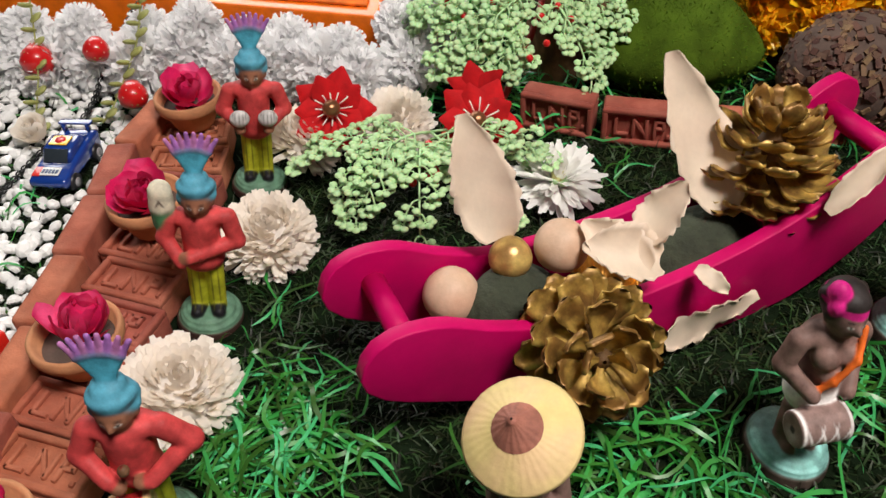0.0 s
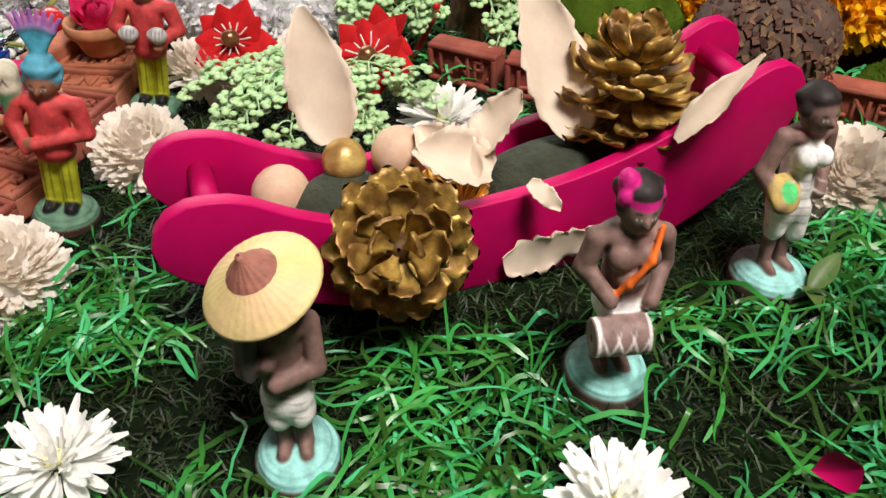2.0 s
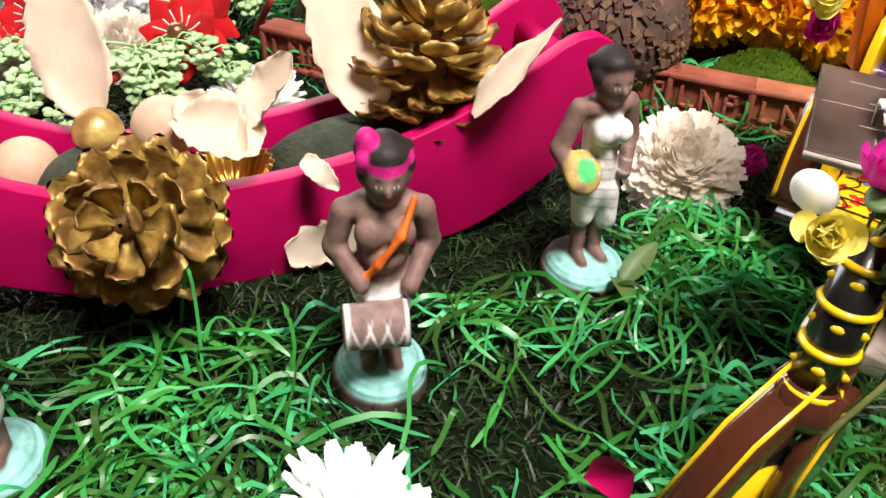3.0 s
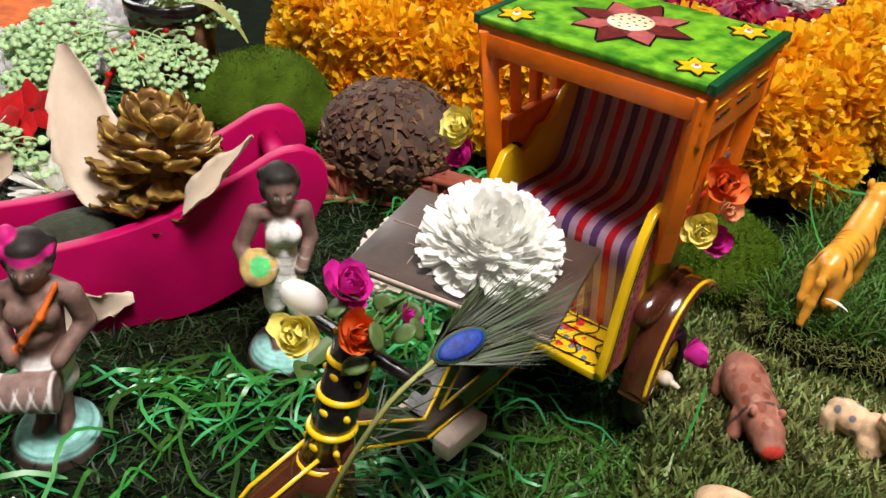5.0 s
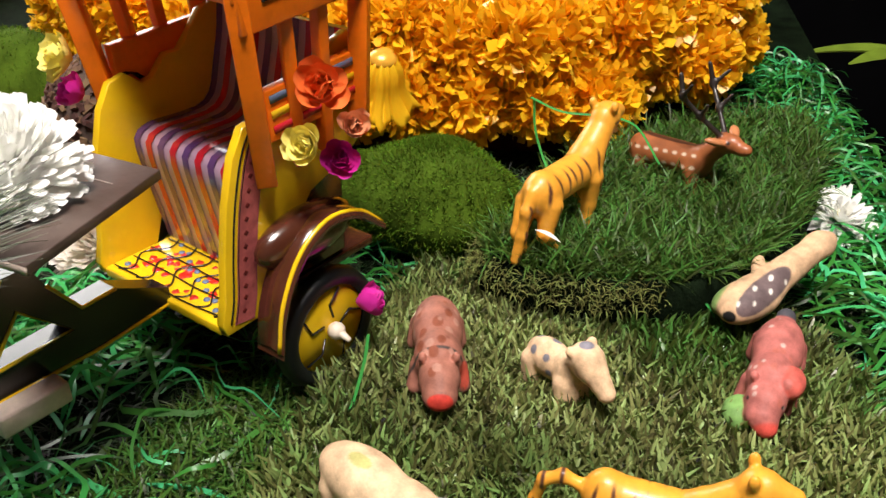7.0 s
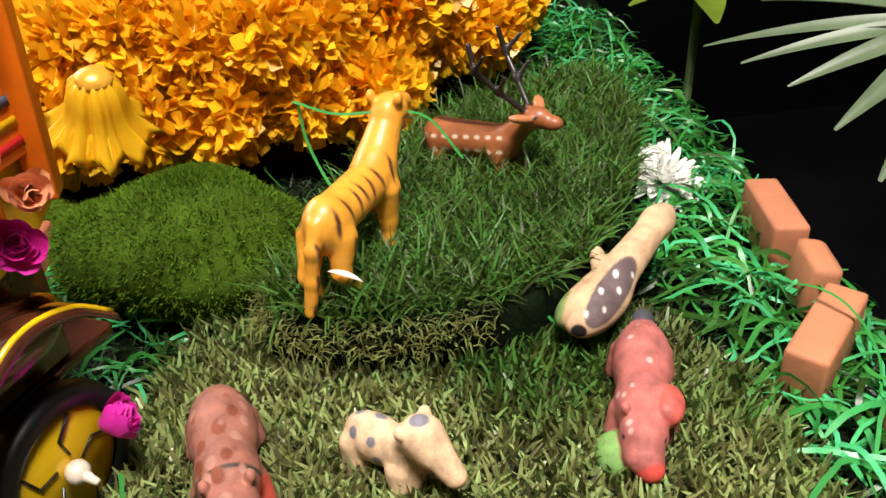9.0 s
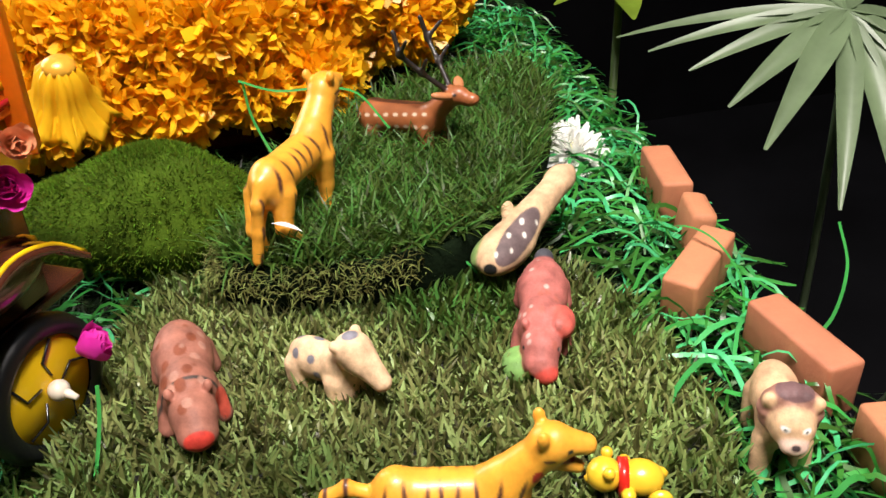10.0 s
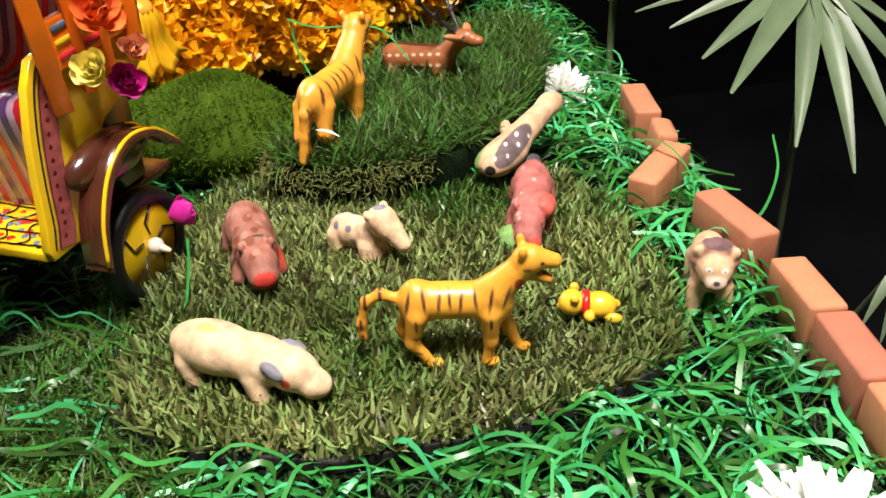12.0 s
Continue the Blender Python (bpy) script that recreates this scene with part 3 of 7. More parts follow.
def patchy(level, seed, scale=11.0):
    """Keeps thick and thin places."""
    g = np.random.default_rng(seed)
    ws = g.normal(size=(7, 2)) * scale
    ph = g.uniform(0, 6, 7)

    def keep(x, y):
        k = sum(np.sin(x * a + y * b + c) for (a, b), c in zip(ws, ph)) / 2.2
        return out_of_mats(x, y) & (k + rng.normal(0, 0.45, len(x)) > level) & (~inside(THIN, x, y) | (rng.random(len(x)) < 0.22))
    return keep


THIN = [(0.375, 0.05), (0.52, 0.05), (0.50, 0.20), (0.47, 0.25), (0.50, 0.36), (0.43, 0.33), (0.385, 0.24)]
FRONT = [(-0.15, 0.10), (0.44, 0.05), (0.47, 0.22), (0.46, 0.30), (0.33, 0.43), (0.28, 0.33), (0.12, 0.27), (-0.03, 0.22), (-0.13, 0.32)]
LEFT = [(-0.19, 0.20), (-0.03, 0.22), (-0.06, 0.36), (0.10, 0.40), (0.22, 0.47), (0.20, 0.56), (0.02, 0.55), (-0.19, 0.55)]
BACK = [(-0.06, 0.56), (0.24, 0.54), (0.46, 0.48), (0.50, 0.56), (0.26, 0.66), (0.06, 0.80), (-0.05, 0.80)]
RIGHT = [(0.46, 0.06), (0.768, 0.06), (0.80, 0.25), (0.822, 0.36), (0.853, 0.6), (0.885, 0.88), (0.80, 0.90), (0.74, 0.72), (0.79, 0.62), (0.74, 0.46), (0.755, 0.30), (0.735, 0.205), (0.64, 0.172), (0.55, 0.175), (0.47, 0.22)]
CARTSIDE = [(0.44, 0.30), (0.49, 0.35), (0.53, 0.46), (0.56, 0.40), (0.58, 0.60), (0.44, 0.56), (0.40, 0.42)]
s = Soup()
s.grids(strands(6600, over(FRONT, patchy(-0.30, 3)), 0.055, 0.0024, 0.014))
s.grids(strands(1500, over(LEFT, patchy(0.75, 4)), 0.045, 0.0018, 0.010))
s.grids(strands(1900, over(BACK, patchy(-0.3, 5)), 0.05, 0.0020, 0.014))
s.grids(strands(7600, over(RIGHT, patchy(-0.5, 6)), 0.05, 0.0023, 0.014))
s.grids(strands(700, over(CARTSIDE, patchy(-0.1, 8)), 0.045, 0.0018, 0.014))
s.grids(strands(420, over([(-0.6, 0.22), (-0.29, 0.22), (-0.29, 0.62), (-0.6, 0.62)], out_of_mats), 0.03, 0.0016, 0.010))
tagged(part("shredded_paper_grass", s, "strand"), "bright green shredded paper strips strewn over dark turf", "grass", kind="stuff")

tagged(part("olive_turf", Soup().grids(fibres(15000, over(THIN, out_of_mats), 0.013, 0.0016, 0.5, 0.0, 2, 0.7)), "lawn_long"), "short olive green artificial turf between the paper strips", "turf", kind="stuff")
# loose lawn mats
lawn = thing("lawn_mat", pose(0, 0, 0), "rounded artificial lawn mat with short olive blades", "lawn mat")
part("backing", prism(MAT_LOW, 0.001, 0.008, 0.001), "backing", lawn, "black rubber backing", smooth=False)
tagged(part("turf", Soup().grids(fibres(25000, over(MAT_LOW), 0.0120, 0.0025, 0.30, 0.008, 2, 0.4)), "lawn", lawn), kind="stuff")
high = thing("raised_lawn_mat", pose(0, 0, 0), "thick raised piece of lawn with long dark blades", "lawn mat")


def high_top(x, y):
    return 0.036 - 0.05 * np.clip((x - 0.62) * 0.6 + (y - 0.45) * 0.25, 0, 0.4)


def mound(poly, topf, z0=0.009):
    p = np.array(poly)
    c = p.mean(0)
    ring = curve(np.vstack([p, p[:1]]), 48)[:-1]
    rows = []
    for k, zf in ((1.0, 0.0), (1.015, 0.5), (1.0, 0.9), (0.96, 1.0), (0.6, 1.0), (0.02, 1.0)):
        q = c + (ring - c) * k
        rows.append(np.c_[q, z0 + (topf(q[:, 0], q[:, 1]) - z0) * zf])
    return Soup().grids(np.array(rows)[None], closed=True)


part("sod", mound(MAT_HIGH, high_top), "soil", high, "dark soil side")
tagged(part("turf", Soup().grids(fibres(17000, over(MAT_HIGH), 0.021, 0.0015, 0.45, high_top, 3, 0.8)), "lawn_long", high), kind="stuff")
rim = lambda n: (lambda q: (q[:, 0] + rng.normal(0, 0.004, n), q[:, 1] + rng.normal(0, 0.004, n)))(curve([(0.562, 0.45), (0.557, 0.405), (0.60, 0.384), (0.65, 0.386)], 200)[rng.integers(0, 200, n)])
part("thatch", Soup().grids(fibres(1500, rim, 0.007, 0.0009, 0.9, lambda x, y: rng.uniform(0.022, 0.037, len(x)), 3, 1.4)), "root", high, "dry yellow thatch on the cut edge")


# ---- left side: brick path, pebbles, pots ----
BL, BW, BH = 0.060, 0.032, 0.022


def stroke(x0, y0, x1, y1, w=0.0027, h=0.0042):
    d = math.hypot(x1 - x0, y1 - y0)
    return box(d + w, w, h, 0.0007).moved(Matrix.Translation(((x0 + x1) / 2, (y0 + y1) / 2, 0)) @ Matrix.Rotation(math.atan2(y1 - y0, x1 - x0), 4, "Z"))


def brick_mesh(lettered=True):
    """A pressed brick with a sunk panel; the letters stand up in it."""
    s = box(BL, BW, BH - 0.004, 0.0022, (0, 0, (BH - 0.004) / 2))
    if lettered:
        r = 0.0045
        for cx, cy, sx, sy in ((0, BW / 2 - r / 2, BL, r), (0, -BW / 2 + r / 2, BL, r), (BL / 2 - r / 2, 0, r, BW - 2 * r + 0.002), (-BL / 2 + r / 2, 0, r, BW - 2 * r + 0.002)):
            s.join(box(sx, sy, 0.0055, 0.0016, (cx, cy, BH - 0.0027)))
        z = Matrix.Translation((0, 0, BH - 0.0035))
        a, b = 0.0068, -0.0068
        for x0, y0, x1, y1 in ((-0.019, a, -0.019, b), (-0.019, b, -0.010, b), (-0.005, b, -0.005, a), (-0.005, a, 0.005, b), (0.005, b, 0.005, a),
                               (0.0115, b, 0.0115, a), (0.0115, a, 0.018, a), (0.018, a, 0.018, 0.0005), (0.018, 0.0005, 0.0115, 0.0005), (0.0225, b, 0.0225, b + 0.0005)):
            s.join(stroke(x0, y0, x1, y1), z)
    else:
        s = box(BL, BW, BH, 0.003, (0, 0, BH / 2))
    return s.mesh("brick", [M["brick"]], True)


LETTERED, PLAIN = brick_mesh(), brick_mesh(False)
PATH_LABEL = "small terracotta brick with pressed letters lying in a path"


def lay(mesh, m, label, group):
    ob = new("brick", mesh)
    ob.matrix_basis = m
    return tagged(ob, label, "brick", group)


for i, (y, rz) in enumerate(((0.519, 8), (0.483, 2), (0.449, -6), (0.416, -13), (0.384, -15), (0.350, -14), (0.316, -15), (0.282, -13), (0.247, -14), (0.212, -13), (0.177, -12), (0.142, -12))):
    lay(LETTERED, pose(-0.220 - 0.010 * max(0, (y - 0.45) / 0.07) + 0.002 * (i % 2), y, 0.001, 0, 0, rz), PATH_LABEL, "bricks of the garden path")
for x, y, rz in ((-0.267, 0.520, 80), (-0.271, 0.458, 96), (-0.2675, 0.395, 91), (-0.264, 0.332, 88), (-0.259, 0.269, 86), (-0.255, 0.207, 86), (-0.252, 0.145, 87)):
    lay(PLAIN, pose(x, y, BW / 2 + 0.001, 90, 0, rz) @ Matrix.Translation((0, 0, -BH / 2)), "plain terracotta brick set on edge beside the path", "edging bricks of the garden path")
for x, y, rz in ((0.064, 0.562, -18), (0.128, 0.545, -9), (0.188, 0.536, -7), (0.250, 0.545, 3)):
    lay(LETTERED, pose(x, y, BW / 2 + 0.001, 90, 0, rz) @ Matrix.Translation((0, 0, -BH / 2)), "lettered terracotta brick standing on edge in the grass", "bricks of the low wall")
for x, y, rz in ((0.312, 0.548, -3), (0.362, 0.537, -16), (0.415, 0.523, -14)):
    lay(LETTERED, pose(x, y, BW / 2 + 0.001, 90, 0, rz) @ Matrix.Translation((0, 0, -BH / 2)), "lettered terracotta brick standing on edge in the grass", "bricks of the low wall")

SMOOTH = box(0.054, 0.018, 0.028, 0.0022, (0, 0, 0.014)).mesh("brick", [M["brick_smooth"]], True)
SMOOTH_M = box(0.0458, 0.018, 0.027, 0.0022, (0, 0, 0.0135)).mesh("brick", [M["brick_smooth"]], True)
SMOOTH_S = box(0.030, 0.014, 0.028, 0.004, (0, 0, 0.014)).mesh("brick", [M["brick_smooth"]], True)
RIM = "smooth orange terracotta brick along the table edge"
for mesh, m in ((SMOOTH, pose(0.819, 0.447, 0.002, 0, 0, 77)), (SMOOTH_S, pose(0.809, 0.398, 0.002, 8, 0, 75)), (SMOOTH, pose(0.787, 0.351, 0.002, 0, -4, 40)),
                (SMOOTH, pose(0.797, 0.283, 0.001, 0, 0, 94)), (SMOOTH_M, pose(0.7945, 0.2135, 0.001, 0, 2, 80)), (SMOOTH_M, pose(0.786, 0.1665, 0.002, 0, 0, 79)), (SMOOTH_M, pose(0.777, 0.120, 0.002, 0, 0, 79)), (SMOOTH_M, pose(0.768, 0.073, 0.002, 0, 0, 79))):
    lay(mesh, m, RIM, "bricks along the table edge")

g = np.random.default_rng(11)
s = Soup()
unit = ball((0, 0, 0), 1, 8, 6)
uv = unit.v[0]
spots = np.zeros((0, 2))
for i in range(9000):
    x, y = g.uniform(-0.62, -0.270), g.uniform(0.20, 0.62)
    if not inside(PEBBLES, np.array([x]), np.array([y]))[0] or ((x + 0.322) / 0.022) ** 2 + ((y - 0.483) / 0.040) ** 2 < 1 or abs(x + 0.294) + abs(y - 0.28) < 0.03:
        continue
    if len(spots) and ((spots - (x, y)) ** 2).sum(1).min() < 0.0082 ** 2:
        continue
    spots = np.vstack([spots, (x, y)])
    w = g.normal(size=(3, 3)) * 1.2
    k = 1 + 0.20 * np.sin(uv @ w).sum(1)
    r = g.uniform(0.0050, 0.0070) * np.array([1, g.uniform(0.65, 0.95), g.uniform(0.5, 0.75)])
    q = uv * k[:, None] * r
    rot = np.array(Euler((g.uniform(-0.6, 0.6), g.uniform(-0.6, 0.6), g.uniform(0, 6))).to_matrix())
    s.add(q @ rot.T + [x, y, 0.0055 + (0.004 if g.random() < 0.35 else 0)], unit.f)
tagged(part("white_pebbles", s, "pebble", smooth=False), "bed of glossy white pebbles beside the brick path", "pebbles", kind="stuff")


# ---- flowers ----
def ring_petals(rings, z=0.0, seed=1, rows=6, cols=3, shape=0.55, jitter=0.12, tip=0.94):
    """rings: (count, start radius, length, width, elevation degrees, bend radians, height, cup)."""
    g = np.random.default_rng(seed)
    s = Soup()
    for n, r0, L, w, el, bend, h, cup in rings:
        a = np.linspace(0, TAU, n, endpoint=False) + g.uniform(0, 6) + g.normal(0, jitter, n)
        e = np.radians(el + g.normal(0, 7, n))
        rad = np.stack([np.cos(a), np.sin(a), np.zeros(n)], -1)
        zz = np.array([0, 0, 1.0])
        out = rad * np.cos(e)[:, None] + zz * np.sin(e)[:, None]
        up = zz * np.cos(e)[:, None] - rad * np.sin(e)[:, None]
        base = rad * r0 + zz * (z + h)
        s.grids(petals(base, out, up, L * g.uniform(0.85, 1.12, n), w * g.uniform(0.85, 1.12, n), bend + g.normal(0, 0.2, n), np.full(n, cup), rows, cols, shape, tip))
    return s


def mum(name, m, r, mat, label, group="", seed=1, dome=0.6, spread=0.0):
    """A full chrysanthemum head of radius r."""
    ob = thing(name, m, label, "flower", group)
    rings = []
    for el in np.linspace(-14 + spread, 84, 11):
        e = radians(el)
        n = int(10 + 50 * math.cos(e))
        rings.append((n, r * 0.36 * math.cos(e), r * (0.58 - 0.20 * max(0, math.sin(e))), r * 0.145, el + 2, 0.28, r * dome * (0.30 + 0.40 * math.sin(e)), 0.25))
    part("petals", ring_petals(rings, seed=seed, shape=1.6, tip=0.78, jitter=0.3), mat, ob)
    part("heart", ball((0, 0, r * dome * 0.42), (r * 0.60, r * 0.60, r * dome * 0.50), 18, 12), mat, ob)
    part("centre", ball((0, 0, r * dome * 0.55), (r * 0.16, r * 0.16, r * 0.22), 12, 8), "flower_mid", ob)
    part("calyx", lathe([(r * 0.05, 0), (r * 0.22, 0.001), (r * 0.28, r * dome * 0.2), (r * 0.02, r * dome * 0.55)], 12), "leaf", ob)
    return ob


def daisy(name, m, r, mat, label, seed=1):
    """A flatter open head with narrow petals."""
    ob = thing(name, m, label, "flower", "white daisy heads")
    rings = [(34, r * 0.10, r * 0.80, r * 0.16, -8, 0.3, r * 0.13, 0.5), (34, r * 0.10, r * 0.86, r * 0.17, 6, 0.1, r * 0.16, 0.5), (30, r * 0.08, r * 0.74, r * 0.16, 20, 0.2, r * 0.2, 0.5), (26, r * 0.06, r * 0.56, r * 0.15, 36, 0.3, r * 0.22, 0.5),
             (20, r * 0.04, r * 0.42, r * 0.13, 56, 0.3, r * 0.24, 0.5), (9, r * 0.02, r * 0.30, r * 0.10, 75, 0.2, r * 0.26, 0.4)]
    part("petals", ring_petals(rings, seed=seed, shape=1.3, jitter=0.18, tip=0.84), mat, ob)
    part("centre", ball((0, 0, r * 0.30), (r * 0.17, r * 0.17, r * 0.14), 12, 8), "flower_mid", ob)
    part("calyx", lathe([(r * 0.04, 0), (r * 0.2, 0.001), (r * 0.16, r * 0.3)], 12), "leaf", ob)
    return ob


def rose(name, m, r, mat, label, seed=1, parent=None, category="rose"):
    """A cupped rose of overlapping rounded petals."""
    rings = [(7, r * 0.15, r * 1.0, r * 0.95, 32, 0.5, 0, 0.5), (6, r * 0.12, r * 0.9, r * 0.85, 52, 0.55, r * 0.1, 0.6), (5, r * 0.08, r * 0.8, r * 0.7, 68, 0.5, r * 0.15, 0.8), (4, r * 0.03, r * 0.7, r * 0.5, 80, 0.3, r * 0.2, 1.0)]
    s = ring_petals(rings, seed=seed, rows=7, cols=5, shape=0.9, jitter=0.2, tip=0.78)
    if parent:
        return part(name, s, mat, parent, label, m=m)
    ob = thing(name, m, label, category)
    part("petals", s, mat, ob)
    return ob


def potted(m, tilt, seed):
    ob = thing("flower_pot", m, "small terracotta pot holding a pink rose head, standing on bricks", "flower pot", "pots along the brick path")
    part("pot", lathe([(0.0005, 0.0), (0.0155, 0.0), (0.0170, 0.003), (0.0215, 0.016), (0.0255, 0.0175), (0.0270, 0.021), (0.0268, 0.027), (0.0250, 0.028), (0.0232, 0.026), (0.0205, 0.018), (0.0005, 0.017)], 28), "pot", ob)
    part("soil", lathe([(0.0005, 0.021), (0.012, 0.0205), (0.0212, 0.0185)], 18, 0.03), "earth_brown", ob, "dark soil")
    rose("rose_head", pose(0, 0, 0.019, *tilt), 0.0265, "pink_petal", "crumpled pink petals", seed, ob)


for i, (x, y, tl) in enumerate(((-0.230, 0.530, (14, 10, 0)), (-0.220, 0.402, (18, -8, 40)), (-0.219, 0.280, (20, 12, 90)), (-0.216, 0.158, (10, -6, 10)))):
    potted(pose(x, y, 0.0235), tl, 20 + i)

mum("chrysanthemum", pose(-0.142, 0.404, 0.006, 18, 10, 0), 0.037, "cream_petal", "large cream chrysanthemum head of shaved wood on the turf", "cream chrysanthemum heads", 31, 0.95)
mum("chrysanthemum", pose(-0.164, 0.266, 0.006, 18, 6, 50), 0.039, "cream_petal", "large cream chrysanthemum head beside a drummer figure", "cream chrysanthemum heads", 32, 0.95)
mum("chrysanthemum", pose(-0.142, 0.512, 0.010, 30, 10, 80), 0.036, "cream_petal", "cream chrysanthemum head leaning behind a figurine", "cream chrysanthemum heads", 33, 0.8)
mum("chrysanthemum", pose(-0.068, 0.545, 0.010, 35, 0, 10), 0.034, "cream_petal", "cream chrysanthemum head between two red flowers", "cream chrysanthemum heads", 34, 0.7)
mum("chrysanthemum", pose(0.332, 0.440, 0.012, 30, -8, 10), 0.040, "cream_petal", "flat cream chrysanthemum head lying in the grass", "cream chrysanthemum heads", 35, 0.5)
daisy("daisy_head", pose(0.060, 0.468, 0.012, 12, 6, 0), 0.036, "white_petal", "open white daisy head on dark turf beside the boat", 41)
daisy("daisy_head", pose(-0.064, 0.150, 0.010, 10, -6, 0), 0.032, "white_petal", "open white daisy head on green paper grass", 42)
daisy("daisy_head", pose(0.184, 0.165, 0.010, 14, 0, 50), 0.033, "white_petal", "white daisy head lying in green paper grass", 43)
daisy("daisy_head", pose(0.716, 0.086, 0.010, 5, 0, 70), 0.036, "white_petal", "white daisy head at the front of the grass", 44)
daisy("white_flower", pose(0.787, 0.517, 0.008, 22, 14, 0), 0.028, "white_petal", "wilted white flower head at the edge of the lawn", 45)
rose("magenta_flower", pose(0.372, 0.452, 0.012, 40, 0, 20), 0.014, "magenta_petal", "small magenta paper flower beside a cream flower", 46, category="flower")


def poinsettia(m, seed):
    ob = thing("red_flower", m, "red velvet flower with pointed petals and a bronze bead", "flower", "red velvet flowers")
    g = np.random.default_rng(seed)
    for n, L, w, el, off in ((5, 0.031, 0.025, 4, 0.0), (5, 0.026, 0.022, 20, 0.5)):
        for i in range(n):
            s = Soup()
            a = np.array([(i + off) / n * TAU + g.normal(0, 0.06)])
            e = np.radians(el + g.normal(0, 5, 1))
            rad = np.stack([np.cos(a), np.sin(a), 0 * a], -1)
            zz = np.array([[0, 0, 1.0]])
            out, up = rad * np.cos(e)[:, None] + zz * np.sin(e)[:, None], zz * np.cos(e)[:, None] - rad * np.sin(e)[:, None]
            s.grids(petals(rad * 0.003 + zz * 0.006, out, up, np.array([L]), np.array([w]), np.array([-0.15]), np.array([-0.3]), 8, 5, 0.8, 0.97))
            part("petal", s, "red_petal", ob)
    part("bead", ball((0, 0, 0.014), 0.0070, 14, 10), "bronze", ob, "shiny bronze bead")
    for i in range(12):
        a, r = i / 12 * TAU, g.uniform(0.011, 0.018)
        part("stamen", tube([(0, 0, 0.010), (r * 0.6 * math.cos(a), r * 0.6 * math.sin(a), 0.012), (r * math.cos(a), r * math.sin(a), 0.017)], 0.0006, 5), "cream_petal", ob)


poinsettia(pose(-0.112, 0.520, 0.042, 50, 0, 8), 51)
poinsettia(pose(0.002, 0.500, 0.046, 50, 4, -6), 52)
part_red = thing("red_flower", pose(-0.002, 0.552, 0.040, 60, 0, 0), "small red velvet flower behind a larger one", "flower")
part("petals", ring_petals([(6, 0.002, 0.024, 0.018, 10, 0.0, 0.002, -0.2)], seed=5, rows=7, cols=5, shape=0.6), "red_petal", part_red)


def sprig(m, n, length, label, seed, spread=2.6):
    """A fern-like plastic spray: stems that carry paired twigs ending in round beads."""
    g = np.random.default_rng(seed)
    ob = thing("plastic_sprig", m, label, "foliage", "pale green sprigs")
    for i in range(n):
        s = Soup()
        a = -math.pi / 2 + (i / max(1, n - 1) - 0.5) * spread + g.normal(0, 0.16)
        L = length * g.uniform(0.75, 1.1)
        arch = g.uniform(0.14, 0.3)
        stem = [(L * t * math.cos(a), L * t * math.sin(a), 0.02 + L * arch * math.sin(math.pi * min(1, t * 0.95)) - 0.014 * t) for t in np.linspace(0, 1, 9)]
        s.join(tube(stem, np.linspace(0.0012, 0.0007, 9), 5))
        for k, t in enumerate(np.linspace(0.22, 1.0, 8)):
            p = np.array(curve(stem, 40)[min(39, int(t * 39))])
            for sd in (-1, 1):
                b = a + sd * (1.0 - 0.35 * t) + g.normal(0, 0.28)
                l2 = 0.021 * (1.05 - 0.55 * t) * g.uniform(0.55, 1.3)
                tw = [p + np.array([math.cos(b) * l2 * u, math.sin(b) * l2 * u, 0.004 * math.sin(3 * u)]) for u in np.linspace(0, 1, 5)]
                s.join(tube(tw, 0.0007, 4))
                for u in (0.5, 1.0):
                    q = p + np.array([math.cos(b), math.sin(b), 0]) * l2 * u
                    for sd2 in ((-1, 1) if u < 1 else (0, -1, 1)):
                        c = b + sd2 * 1.0
                        e = q + np.array([math.cos(c), math.sin(c), 0]) * 0.0052
                        s.join(tube([q, e], 0.0005, 4, False)).join(ball(e, (0.0032, 0.0032, 0.0015), 9, 5))
        part("frond", s, "sprig", ob)
    for i in range(7):
        part("berry", ball(g.normal(0, 0.018, 3) * [1, 1, 0] + [0, -0.025, 0.028], 0.0032, 8, 6), "strawberry", ob, "small red berry")
    return ob


sprig(pose(-0.040, 0.492, 0.012, 0, 0, 0), 5, 0.092, "pale green plastic fern spray with beaded tips on the turf", 61)
sprig(pose(-0.036, 0.500, 0.020, 12, 0, 25), 3, 0.080, "pale green plastic fern spray lying over another", 62, 2.0)
sp = sprig(pose(0.046, 0.645, 0.070, 28, 0, 10), 7, 0.088, "pale green plastic fern spray with a red stem behind the wall", 63, 3.2)
part("twig", tube(curve([(-0.045, -0.085, -0.035), (-0.02, -0.05, -0.004), (0, -0.01, 0.012), (0.005, 0.02, -0.03)], 12), 0.0028, 7), "twig", sp, "bent red stem")
sprig(pose(0.005, 0.640, 0.062, 20, 10, -50), 5, 0.075, "pale green plastic fern spray before white flowers", 64, 2.6)

# ---- the boat and its load ----
boat = thing("wooden_boat", BOAT_POSE, "magenta painted wooden toy boat with rounded raised ends on the grass", "boat")
UP = curve([(0.000, 0.072), (0.006, 0.086), (0.020, 0.094), (0.045, 0.091), (0.075, 0.074), (0.110, 0.061), (0.16, 0.058), (0.22, 0.062), (0.27, 0.074), (0.315, 0.095), (0.340, 0.109), (0.358, 0.110), (0.368, 0.099), (0.370, 0.086)], 40)
LOW = curve([(0.368, 0.076), (0.355, 0.052), (0.33, 0.028), (0.295, 0.008), (0.26, 0.001), (0.16, 0.0), (0.11, 0.003), (0.07, 0.018), (0.035, 0.036), (0.012, 0.050), (0.002, 0.062)], 30)
